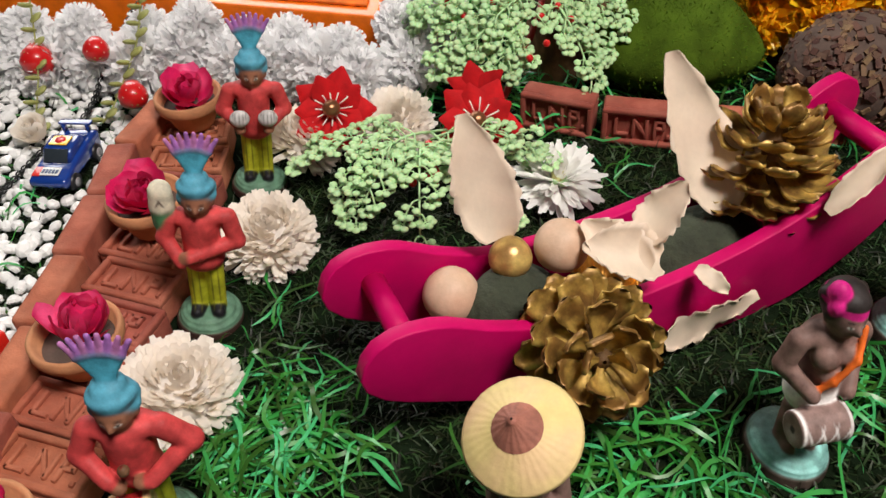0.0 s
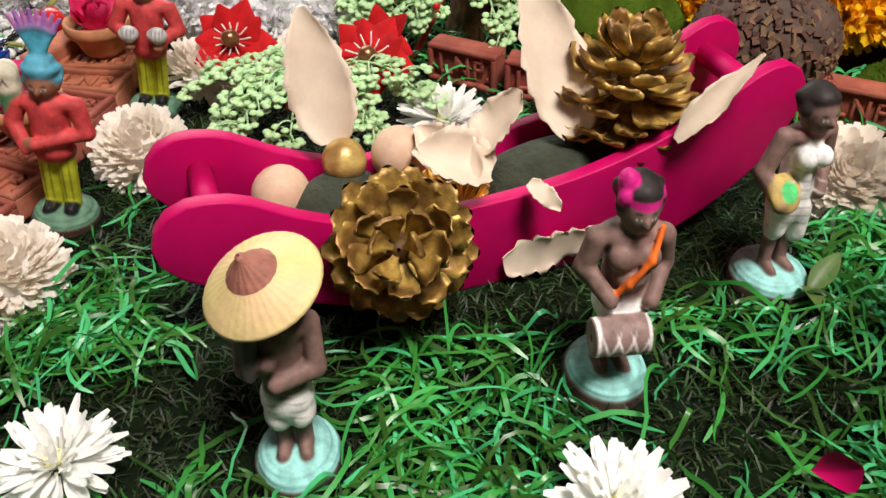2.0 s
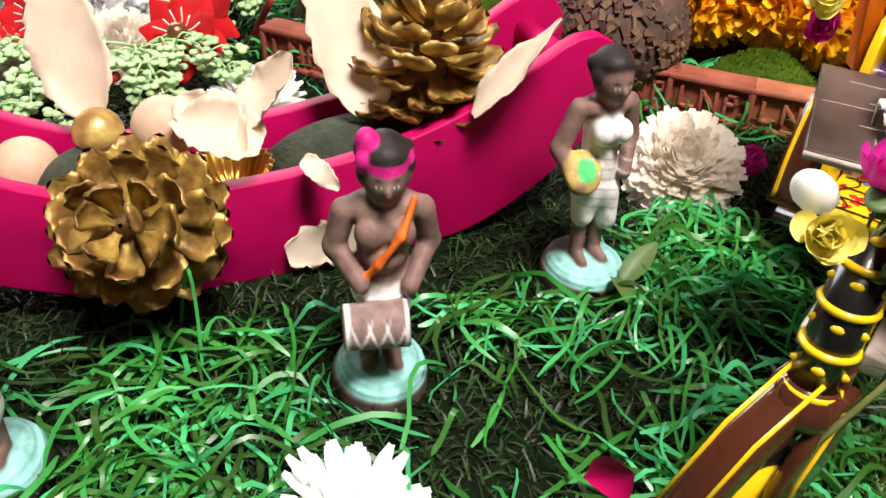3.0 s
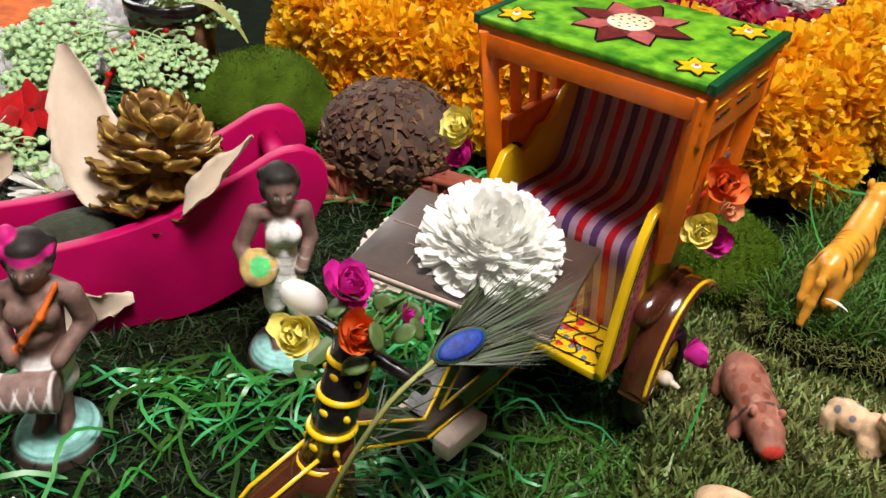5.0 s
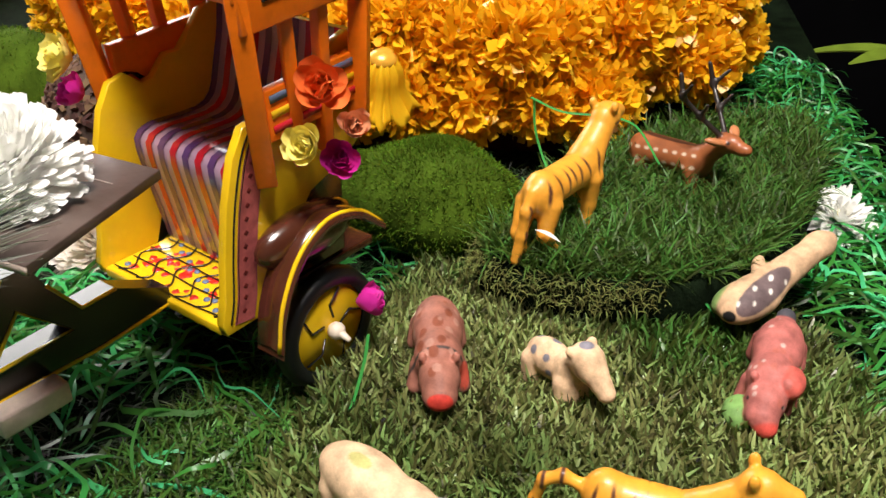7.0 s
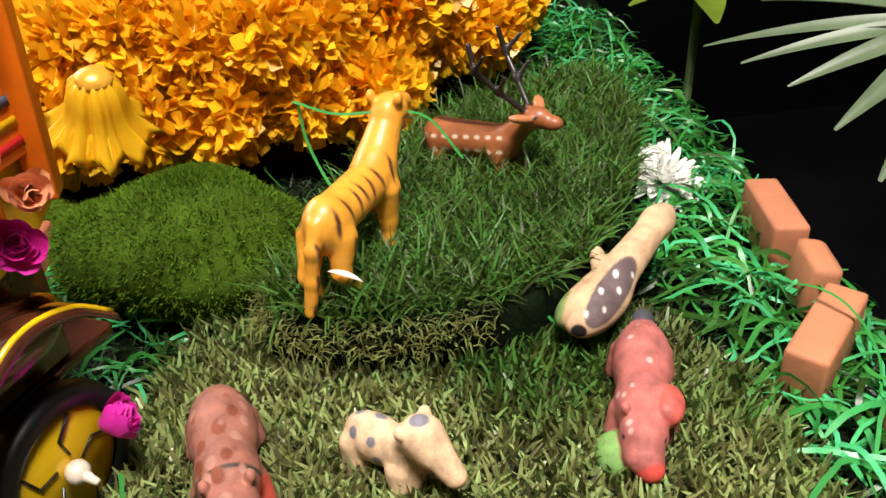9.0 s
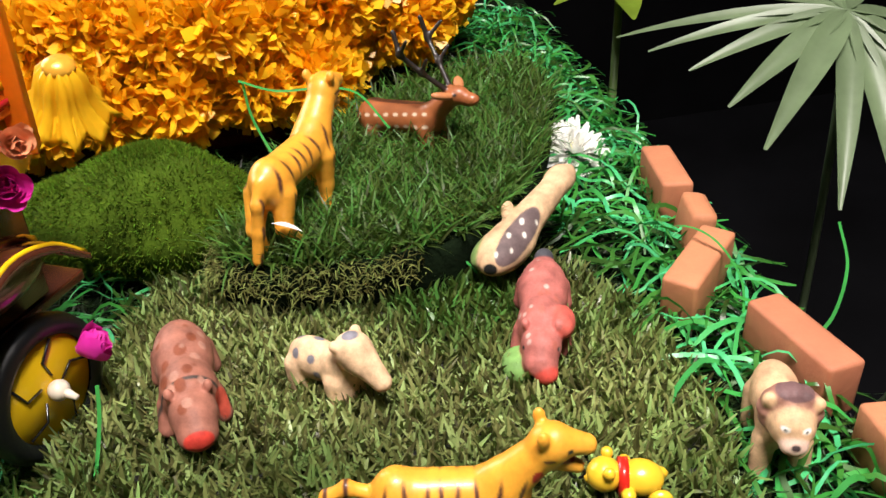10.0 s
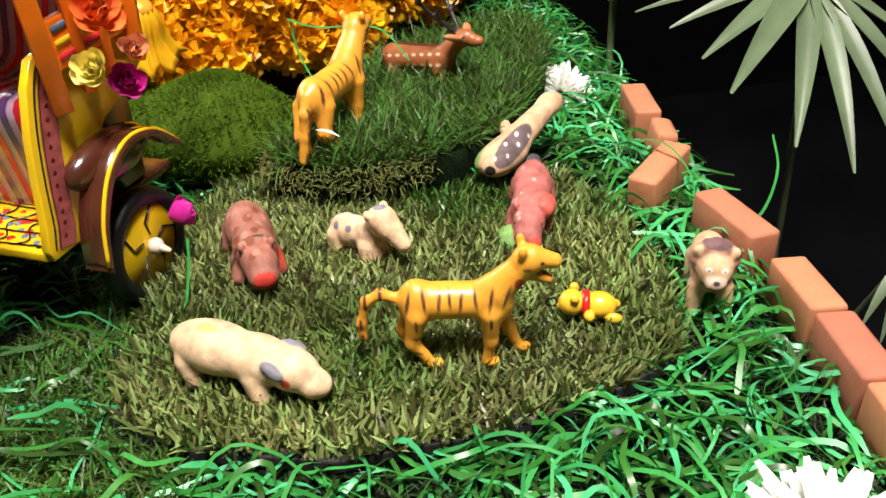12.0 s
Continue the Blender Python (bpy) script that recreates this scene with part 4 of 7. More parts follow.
side = prism([tuple(p) for p in np.vstack([UP, LOW])], -0.0045, 0.0045, 0.0012).moved(Matrix.Rotation(radians(90), 4, "X"))
WIDE = 0.064
near_side = part("side_board", side, "pink", boat, m=Matrix.Translation((0, 0.0, 0)))
far_side = part("side_board", near_side.data, "pink", boat, m=Matrix.Translation((0, WIDE, 0)))
for x, z in ((0.030, 0.072), (0.345, 0.090)):
    part("crossbar", tube([(x, 0.004, z), (x, WIDE - 0.004, z)], 0.0072, 14), "pink", boat)
bl = curve([(0.06, 0.024), (0.10, 0.010), (0.15, 0.007), (0.25, 0.008), (0.295, 0.015), (0.335, 0.038)], 20)
bottom = np.array([[(x, y, z + dz) for x, z in bl] for y, dz in ((0.004, 0), (WIDE - 0.004, 0), (WIDE - 0.004, 0.004), (0.004, 0.004), (0.004, 0))])
part("bottom", Soup().grids(bottom[None, :, ::-1]), "pink", boat)


def on_boat(x, y, z, rx=0, ry=0, rz=0):
    return BOAT_POSE @ pose(x, y, z, rx, ry, rz)


def lump(name, m, r, label, seed):
    return tagged(part(name, ball((0, 0, 0), r, 40, 26, 0.14, seed), "clay_green", m=m), label, "clay")


lump("clay_lump", on_boat(0.098, 0.032, 0.038), (0.034, 0.025, 0.027), "lump of dark green clay inside the boat", 71)
lump("clay_lump", on_boat(0.232, 0.033, 0.036), (0.048, 0.025, 0.026), "lump of grey green clay inside the boat", 72)


def pinecone(m, r, h, seed, N):
    """A gilded open cone: scales on a spiral, wide below and short at the tip."""
    g = np.random.default_rng(seed)
    ob = thing("pine_cone", m, "open pine cone painted dull gold, standing in the boat", "pine cone", "gilded pine cones")
    part("core", lathe([(0.001, 0), (r * 0.3, h * 0.1), (r * 0.3, h * 0.5), (r * 0.12, h * 0.92), (0.001, h * 0.98)], 14), "conecore", ob)
    for i in range(N):
        f = i / (N - 1)
        a = i * 2.39996
        size = math.sin(math.pi * (0.26 + 0.68 * f ** 0.9)) ** 0.8
        el = radians(-14 + 66 * f ** 2.4 + g.normal(0, 8))
        L, w = r * (0.36 + 0.58 * size), r * (0.29 + 0.20 * size) * g.uniform(0.86, 1.14)
        t, c = np.linspace(0, 1, 7), np.linspace(-1, 1, 5)
        wid = w * np.array([0.22, 0.28, 0.44, 0.74, 1.0, 0.98, 0.62])
        x = np.repeat((t * L)[:, None], 5, 1) - (np.abs(c) ** 2 * 0.12 * L)[None] * (t > 0.9)[:, None]
        y = wid[:, None] * 0.5 * c[None]
        z = 0.20 * L * t[:, None] ** 2.5 - 0.20 * w * (1 - c[None] ** 2) * (np.sin(np.pi * t ** 1.2) - 0.35 * t)[:, None]
        top = np.stack([x, y, z], -1)
        und = np.stack([x * 0.985, y * 0.94, z - r * (0.03 + 0.045 * t[:, None])], -1)
        m2 = Matrix.Translation((0, 0, h * (0.10 + 0.80 * f))) @ Matrix.Rotation(a, 4, "Z") @ Matrix.Rotation(-el, 4, "Y") @ Matrix.Translation((r * 0.10, 0, 0))
        sh = Soup().grids(np.concatenate([top, und[:, ::-1]], 1)[None], closed=True)
        k = len(top)
        n0 = 10 * (k - 1)
        sh.f += [tuple(range(n0, n0 + 10))]
        sh.m += [0]
        part("scale", sh, "gold", ob, m=m2 @ Matrix.Rotation(g.normal(0, 0.12), 4, "X"))
    return ob


pinecone(on_boat(0.124, -0.006, 0.048, 56, -4, -14), 0.039, 0.056, 81, 44)
pinecone(on_boat(0.272, 0.036, 0.062, 4, 4, 20), 0.042, 0.058, 82, 58)


def wood_ball(m, r, mat, label):
    s = ball((0, 0, 0), r, 28, 18, 0.012, 3)
    return tagged(part("wooden_ball", s, mat, m=m), label, "ball", "balls in the boat")


wood_ball(pose(-0.005, 0.309, 0.058), 0.0165, "ball", "pale peach wooden ball resting in the boat")
wood_ball(pose(0.028, 0.325, 0.073), 0.0125, "ballgold", "small gilded wooden ball on dark clay in the boat")
wood_ball(pose(0.057, 0.336, 0.073), 0.0160, "ball", "pale peach wooden ball beside the gilded one")


def pod(m, L, w, label, seed, bend=0.5, cup=0.5, notch=0.12):
    """A stiff dried leaf with a toothed edge and a curled blade."""
    g = np.random.default_rng(seed)
    n, c = 26, np.linspace(-1, 1, 9)
    t = np.linspace(0, 1, n)
    wid = w * np.sin(np.pi * (0.10 + 0.87 * t ** 0.8)) ** 0.8
    th = bend * t
    x, z = np.cumsum(np.cos(th)) / n * L, np.cumsum(np.sin(th)) / n * L
    saw = 1 - notch * (np.arange(n) % 4) / 3
    y = wid[:, None] * 0.5 * c[None] * np.where(np.abs(c) > 0.9, saw[:, None], 1.0)
    up = cup * wid[:, None] * (c ** 2)[None] * 0.5 + 0.0022 * np.sin(t * 7 + seed)[:, None] * c[None] + 0.0012 * np.sin(t * 17 + seed * 2)[:, None] * np.abs(c)[None] ** 3
    top = np.stack([np.repeat(x[:, None], 9, 1) - up * np.sin(th)[:, None], y, z[:, None] + up * np.cos(th)[:, None]], -1)
    s = Soup().grids(np.concatenate([top, (top - [0, 0, 0.0007])[:, ::-1]], 1)[None], closed=True)
    ob = thing("dried_leaf", m, label, "dried leaf", "dried leaves on the boat")
    part("blade", s, "pod", ob)
    return ob


def aim(base, tip, facing):
    """A pose at base whose x runs to tip and whose z leans to facing."""
    x = (Vector(tip) - Vector(base)).normalized()
    z = Vector(facing)
    z = (z - x * z.dot(x)).normalized()
    y = z.cross(x)
    m = Matrix((x, y, z)).transposed().to_4x4()
    m.translation = base
    return m


pod(aim((0.022, 0.332, 0.076), (0.000, 0.365, 0.140), (0.2, -1, 0.5)), 0.078, 0.040, "upright cream dried leaf with a torn tip in the boat", 91, 0.15, 0.35)
pod(aim((0.156, 0.370, 0.068), (0.118, 0.425, 0.135), (0.3, -1, 0.4)), 0.104, 0.042, "tall upright cream dried leaf with toothed edges", 92, 0.35, 0.4)
pod(aim((0.207, 0.360, 0.078), (0.246, 0.376, 0.122), (-0.6, -0.75, 0.6)), 0.066, 0.016, "cream dried leaf leaning against the boat's end", 93, 0.1, 0.7)
pod(aim((0.105, 0.312, 0.075), (0.062, 0.345, 0.082), (0, -0.6, 1)), 0.048, 0.032, "curled cream dried leaf lying in the boat", 94, 0.5, 0.7)
pod(aim((0.112, 0.322, 0.074), (0.075, 0.318, 0.090), (0, -0.6, 1)), 0.046, 0.034, "broken cream dried leaf lying on another", 95, -0.4, 0.6)
pod(aim((0.100, 0.330, 0.082), (0.128, 0.352, 0.106), (-0.4, -0.6, 0.8)), 0.042, 0.028, "broken cream dried leaf turned upwards", 96, 0.6, 0.5)
pod(aim((0.130, 0.322, 0.0715), (0.150, 0.310, 0.064), (0.3, -0.8, 0.7)), 0.024, 0.012, "small cream petal hanging over the boat's side", 97, -0.5, 0.3)
pod(aim((0.1175, 0.3138, 0.016), (0.1805, 0.3476, 0.026), (0.47, -0.88, 0.05)), 0.070, 0.030, "pale dried leaf stuck to the boat's side", 98, 0.0, 0.1, 0.3)
cup = thing("brass_cup", on_boat(0.165, 0.030, 0.030), "scalloped gold foil cup inside the boat", "cup")
a = np.linspace(0, TAU, 72, endpoint=False)
fl = [np.stack([(r + k * 0.0012 * np.sign(np.sin(24 * a))) * np.cos(a), (r + k * 0.0012 * np.sign(np.sin(24 * a))) * np.sin(a), np.full(72, z)], -1) for r, z, k in ((0.012, 0, 0), (0.017, 0.010, 1), (0.022, 0.022, 1), (0.0212, 0.0215, 1), (0.016, 0.010, 1), (0.010, 0.003, 0), (0.001, 0.003, 0))]
part("bowl", Soup().grids(np.array(fl)[None, :, ::-1], closed=True), "brass_cup", cup)

# ---- mossy stones, bark ball, stump ----
def moss_stone(m, r, label, seed, n=5000):
    ob = thing("moss_stone", m, label, "stone", "moss stones")
    b = ball((0, 0, 0), r, 40, 24, 0.09, seed)
    v = b.v[0]
    v[:, :2] *= (1 + 0.45 * np.clip(v[:, 2:] / r[2], -1, 0))
    part("body", b, "moss", ob)
    lobes = [(v, np.zeros(3), np.array(r), 40, n)]
    if n > 9000:
        c0, r0 = np.array((-0.048, -0.006, 0.002)), np.array((0.025, 0.025, 0.024))
        kb = ball(c0, r0, 40, 20, 0.08, 4)
        part("knob", kb, "moss", ob)
        lobes.append((kb.v[0], c0, r0, 40, n // 3))
    g = np.random.default_rng(seed)
    fz = Soup()
    for v, c0, r0, ring, count in lobes:
        i = g.integers(0, len(v), count)
        nrm = (v - c0) / r0 ** 2
        nrm /= np.linalg.norm(nrm, axis=1)[:, None]
        base = v[i] + (v[np.minimum(i + ring, len(v) - 1)] - v[i]) * g.uniform(0, 1, (count, 1)) + g.normal(0, 0.002, (count, 3))
        base -= nrm[i] * ((base - v[i]) * nrm[i]).sum(1)[:, None]
        way = nrm[i] + g.normal(0, 0.5, (count, 3))
        way /= np.linalg.norm(way, axis=1)[:, None]
        tip = base + way * 0.0024 * g.uniform(0.6, 1.3, (count, 1))
        sd = np.cross(way, g.normal(size=(count, 3)))
        sd *= 0.00032 / np.linalg.norm(sd, axis=1)[:, None]
        fz.grids(np.stack([np.stack([base - sd, base + sd], 1), np.stack([tip - sd * 0.3, tip + sd * 0.3], 1)], 1))
    part("flock", fz, "moss_fibre", ob, "fuzzy green flock")
    return ob


moss_stone(pose(0.162, 0.638, 0.030, 0, 0, -10), (0.070, 0.054, 0.050), "large rounded stone covered in green moss", 101)
moss_stone(pose(0.528, 0.478, 0.032, 0, 0, -14), (0.058, 0.045, 0.041), "fuzzy bright green moss mound beside the lawn mats", 102, 26000)
moss_stone(pose(0.405, 0.575, 0.012, 0, 0, 5), (0.040, 0.028, 0.022), "low green moss stone behind the brick wall", 103)
husk = thing("bark_ball", pose(0.290, 0.572, 0.046, 0, 0, 10), "dark brown ball covered in rough bark chips", "bark ball")
hb = ball((0, 0, 0), (0.055, 0.048, 0.046), 36, 22, 0.05, 5)
part("body", hb, "earth_brown", husk)
g = np.random.default_rng(6)
chips = Soup()
unitbox = box(1, 1, 1)
for i in range(900):
    d = g.normal(size=3)
    d /= np.linalg.norm(d)
    p = d * np.array([0.0555, 0.0485, 0.0465])
    q = Vector(d).to_track_quat("Z", "Y").to_matrix().to_4x4()
    mm = Matrix.Translation(p) @ q @ pose(0, 0, 0, g.normal(0, 14), g.normal(0, 14), g.uniform(0, 360)) @ Matrix.Diagonal((g.uniform(0.004, 0.009), g.uniform(0.002, 0.005), 0.0022, 1))
    chips.join(unitbox, mm)
tagged(part("bark_covering", chips, "bark", husk, "rough bark chips", smooth=False), kind="stuff")

stump = thing("stump_planter", pose(0.072, 0.668, 0.0), "carved wooden tree stump planter with a dark rim and leaves", "planter")
a = np.linspace(0, TAU, 60, endpoint=False)
rows = []
for z, r in ((0.0, 0.043), (0.006, 0.040), (0.03, 0.035), (0.07, 0.034), (0.098, 0.038), (0.100, 0.036)):
    rr = r * (1 + 0.035 * np.sin(9 * a + 8 * z / 0.1) + 0.02 * np.sin(23 * a))
    rows.append(np.stack([rr * np.cos(a), rr * np.sin(a), np.full(60, z)], -1))
part("trunk", Soup().grids(np.array(rows)[None, :, ::-1], closed=True), "stump", stump)
part("rim", lathe([(0.036, 0.096), (0.041, 0.097), (0.042, 0.110), (0.038, 0.112), (0.034, 0.104), (0.001, 0.104)], 28, 0.02), "black", stump, "dark rim")
part("knot", tube([(0.006, -0.031, 0.055), (0.009, -0.043, 0.058)], [0.007, 0.0055], 10), "stump", stump, "cut branch knot")
g = np.random.default_rng(9)
for i in range(9):
    a0 = i / 9 * TAU + 0.3
    rad = np.array([[math.cos(a0), math.sin(a0), 0]])
    e = math.radians(g.uniform(35, 70))
    out, up = rad * math.cos(e) + [[0, 0, math.sin(e)]], -rad * math.sin(e) + [[0, 0, math.cos(e)]]
    part("leaf", Soup().grids(petals(rad * 0.012 + [[0, 0, 0.104]], out, up, np.array([0.085]), np.array([0.014]), np.array([-1.5]), np.array([0.3]), 10, 3, 0.5)), "yellowgreen", stump)

# ---- garlands and platforms ----
def frill(r, n, seed, squash=1.0, width=0.40):
    """A pompom of many small notched petals."""
    g = np.random.default_rng(seed)
    d = g.normal(size=(n, 3))
    d /= np.linalg.norm(d, axis=1)[:, None]
    out = d + g.normal(0, 0.24, (n, 3))
    out /= np.linalg.norm(out, axis=1)[:, None]
    up = np.cross(out, g.normal(size=(n, 3)))
    up /= np.linalg.norm(up, axis=1)[:, None]
    L = r * g.uniform(0.42, 0.66, n)
    base = d * r * 0.40 * np.array([1, 1, squash])
    p = petals(base, out, up, L, r * width * g.uniform(0.5, 1.3, n), g.normal(0, 0.7, n), np.zeros(n), 4, 2, 1.3, 0.66)
    return Soup().grids(p)


MARI = [frill(0.030, 820, 200 + i, width=0.19).mesh("pompom", [M["marigold"]]) for i in range(4)]
CORE = ball((0, 0, 0), 0.0155, 12, 8).mesh("pompom", [M["marigold"]])
WHITE = [frill(0.029, 700, 220 + i, width=0.17).mesh("pompom", [M["white_frill"]]) for i in range(3)]
WCORE = ball((0, 0, 0), 0.015, 12, 8).mesh("pompom", [M["white_frill"]])


def garland(name, rows, kinds, core, label, category, seed):
    ob = thing(name, pose(0, 0, 0), label, category)
    g = np.random.default_rng(seed)
    for line, z, step, k in rows:
        c = curve(line, 200)
        d = np.r_[0, np.cumsum(np.linalg.norm(np.diff(c, axis=0), axis=1))]
        for t in np.arange(0, d[-1], step):
            i = np.searchsorted(d, t)
            x, y = c[min(i, 199)][:2]
            m = pose(x + g.normal(0, 0.005), y + g.normal(0, 0.005), z + g.normal(0, 0.004), *g.uniform(0, 360, 3)) @ Matrix.Scale(k * g.uniform(0.9, 1.12), 4)
            part("pompom", kinds[g.integers(len(kinds))], "marigold", ob, m=m)
            part("pompom", core, "marigold", ob, m=m)
    return ob


ARC = [(0.150, 0.80), (0.185, 0.722), (0.235, 0.665), (0.31, 0.640), (0.40, 0.622), (0.50, 0.604), (0.575, 0.602), (0.635, 0.620), (0.69, 0.672), (0.74, 0.745), (0.775, 0.85), (0.80, 0.98)]
ARC_UP = [(x, y + 0.012) for x, y in ARC]
ARC_IN = [(0.46 + (x - 0.46) * 0.90, y + 0.045) for x, y in ARC]
garland("marigold_garland", ((ARC, 0.056, 0.043, 1.22), (ARC_UP, 0.099, 0.042, 1.28), (ARC_IN, 0.114, 0.042, 1.2)), MARI, CORE, "thick garland of orange yellow paper marigolds round a platform", "garland", 301)
plat = thing("petal_platform", pose(0, 0, 0), "raised platform covered in dark rose petals", "platform", kind="structure")
part("base", prism(PLATFORM, 0.001, 0.100, 0.003), "maroon_paint", plat, smooth=False)
g = np.random.default_rng(12)
x, y = g.uniform(0.16, 0.80, 5200), g.uniform(0.66, 1.15, 5200)
ok = inside(PLATFORM, x, y)
x, y = x[ok], y[ok]
n = len(x)
a, e = g.uniform(0, TAU, n), g.normal(0.1, 0.35, n)
rad = np.stack([np.cos(a), np.sin(a), 0 * a], -1)
zz = np.array([0, 0, 1.0])
out, up = rad * np.cos(e)[:, None] + zz * np.sin(e)[:, None], zz * np.cos(e)[:, None] - rad * np.sin(e)[:, None]
bed = Soup().grids(petals(np.c_[x, y, 0.104 + g.uniform(0, 0.008, n)], out, up, np.full(n, 0.018), np.full(n, 0.016), g.normal(0.3, 0.3, n), np.full(n, 0.5), 4, 3, 0.5))
tagged(part("rose_petals", bed, "petal_bed"), "heap of dark pink rose petals on the platform", "petals", kind="stuff")
for i, (x, y) in enumerate(((0.655, 0.86), (0.30, 0.80), (0.56, 1.02), (0.72, 1.02))):
    mum("white_flower", pose(x, y, 0.112, 10, 5, i * 50), 0.036, "white_petal", "white flower head lying on rose petals", "white flowers on the platform", 120 + i, 0.6)

tray = thing("orange_platform", pose(0, 0, 0), "low platform covered in orange velvet with a painted edge", "platform", kind="structure")
TRAY = [(-0.72, 0.76), (-0.36, 0.705), (-0.095, 0.655), (-0.085, 1.10), (-0.72, 1.10)]
part("base", prism(TRAY, 0.001, 0.052, 0.002), "orange", tray, smooth=False)
part("velvet", prism([(-0.71, 0.775), (-0.36, 0.717), (-0.107, 0.672), (-0.10, 1.09), (-0.71, 1.09)], 0.0525, 0.055, 0.001), "orange_powder", tray, "orange velvet", smooth=False)
garland("white_garland", (([(-0.66, 0.660), (-0.50, 0.635), (-0.33, 0.622), (-0.20, 0.612), (-0.085, 0.595), (-0.062, 0.66), (-0.058, 0.74), (-0.055, 0.86)], 0.030, 0.040, 1.22),
                          ([(-0.66, 0.680), (-0.50, 0.655), (-0.33, 0.640), (-0.20, 0.632), (-0.10, 0.615), (-0.068, 0.69), (-0.06, 0.80)], 0.046, 0.050, 0.85)), WHITE, WCORE, "garland of white frilled crepe flowers round the orange platform", "garland", 302)


# ---- clay figurines ----
SKIN, TEAL, CLOTH, HAIR, MAG = (0.205, 0.124, 0.104), (0.27, 0.57, 0.53), (0.84, 0.82, 0.79), (0.026, 0.021, 0.020), (0.62, 0.02, 0.22)
SOLE, ORANGE = (0.07, 0.05, 0.04), (0.72, 0.14, 0.02)


def disc(r, top, dark):
    return [("k", (0, 0, -0.001), (0, 0, 0.0052), r * 1.13, r * 1.09, dark), ("k", (0.0006, 0, 0.0052), (0.0006, 0, 0.0088), r * 1.02, r, top), ("k", (-0.0005, 0.0005, 0.0088), (-0.0005, 0.0005, 0.0112), r * 0.90, r * 0.86, top), ("k", (0, 0, 0.0112), (0, 0, 0.0126), r * 0.76, r * 0.70, top)]


def legs(c, z0, z1, x=0.0062, r=0.0052, foot=None):
    f = []
    for s in (-1, 1):
        f += [("c", (s * x, 0.001, z0 + 0.004), (s * x * 0.9, 0.002, z1), r * 0.85, r, c), ("c", (s * x, -0.002, z0 + 0.0025), (s * x * 1.15, -0.0085, z0 + 0.002), r * 0.72, r * 0.62, foot or c)]
    return f


def head(z, skin, hair, y=0.0, r=0.0105):
    return [("e", (0, y, z), (r * 0.92, r, r * 1.15), skin), ("e", (0, y + r * 0.34, z + r * 0.46), (r * 1.10, r * 1.04, r * 1.02), hair), ("e", (0, y - r * 0.25, z + r * 0.86), (r * 0.80, r * 0.55, r * 0.42), hair),
            *[("e", (r * 1.0 * math.cos(a), y + r * 0.35 + r * 0.8 * math.sin(a), z + r * (0.50 + 0.25 * math.sin(3 * a))), (r * 0.31, r * 0.33, r * 0.35), hair) for a in (-0.2, 0.3, 1.1, 1.9, 2.8, 3.6)],
            ("e", (0, y - r * 1.02, z - r * 0.15), (r * 0.16, r * 0.25, r * 0.25), skin), ("e", (-r * 0.95, y, z - 0.001), (0.0018, 0.0018, 0.003), skin), ("e", (r * 0.95, y, z - 0.001), (0.0018, 0.0018, 0.003), skin),
            ("c", (0, y + 0.001, z - r * 1.5), (0, y, z - r * 0.8), 0.0048, 0.0045, skin)]


def face(z, y=0.0, r=0.0105):
    return [("e", (s * r * 0.38, y - r * 0.95, z + r * 0.10), (0.0016, 0.002, 0.0009), (0.7, 0.68, 0.62)) for s in (-1, 1)] + \
           [("e", (s * r * 0.36, y - r * 1.0, z + r * 0.08), (0.0008, 0.002, 0.0008), (0.02, 0.02, 0.02)) for s in (-1, 1)] + \
           [("e", (s * r * 0.40, y - r * 0.9, z + r * 0.34), (0.0022, 0.002, 0.0005), (0.03, 0.02, 0.02)) for s in (-1, 1)] + \
           [("e", (0, y - r * 0.95, z - r * 0.48), (0.0020, 0.002, 0.0007), (0.30, 0.05, 0.05))]


def figurine(m, forms, paints, label, group, h=0.00095):
    ob = part("clay_figurine", sculpt("clay_figurine", forms, paints, h), "clay", m=m)
    ob.data.materials.append(M["clay"])
    return tagged(ob, label, "figurine", group)


VILLAGE, BAND = "clay village figurines", "clay band figurines"
# farmer under a wide hat
F = disc(0.0232, TEAL, SOLE) + legs(SKIN, 0.012, 0.036, 0.0058, 0.0056)
F += [("e", (0, 0.001, 0.046), (0.0148, 0.0125, 0.0135), CLOTH), ("e", (0.006, 0, 0.037), (0.0085, 0.010, 0.009), CLOTH), ("e", (-0.006, 0, 0.036), (0.0085, 0.010, 0.009), CLOTH),
      ("c", (0, 0.002, 0.055), (0, 0.004, 0.084), 0.0120, 0.0135, SKIN), ("e", (0, 0.003, 0.087), (0.0185, 0.0115, 0.0085), SKIN),
      ("c", (0.0170, 0.003, 0.086), (0.0185, -0.003, 0.066), 0.0058, 0.0052, SKIN), ("c", (0.0185, -0.003, 0.066), (-0.002, -0.0135, 0.066), 0.0050, 0.0042, SKIN),
      ("c", (-0.0170, 0.003, 0.086), (-0.0185, -0.003, 0.068), 0.0058, 0.0052, SKIN), ("c", (-0.0185, -0.003, 0.068), (-0.004, -0.0125, 0.078), 0.0050, 0.0042, SKIN),
      ("c", (-0.012, -0.008, 0.090), (-0.015, -0.010, 0.070), 0.0052, 0.004, (0.10, 0.08, 0.08))]
F += head(0.1035, SKIN, HAIR, 0.001, 0.0098)
P = [("e", (x, -0.012, 0.040 + 0.0045 * i), (0.0065, 0.006, 0.0007), (0.50, 0.48, 0.45), (0, 18 * s, 0)) for i in range(4) for s, x in ((1, 0.0075), (-1, -0.0075))]
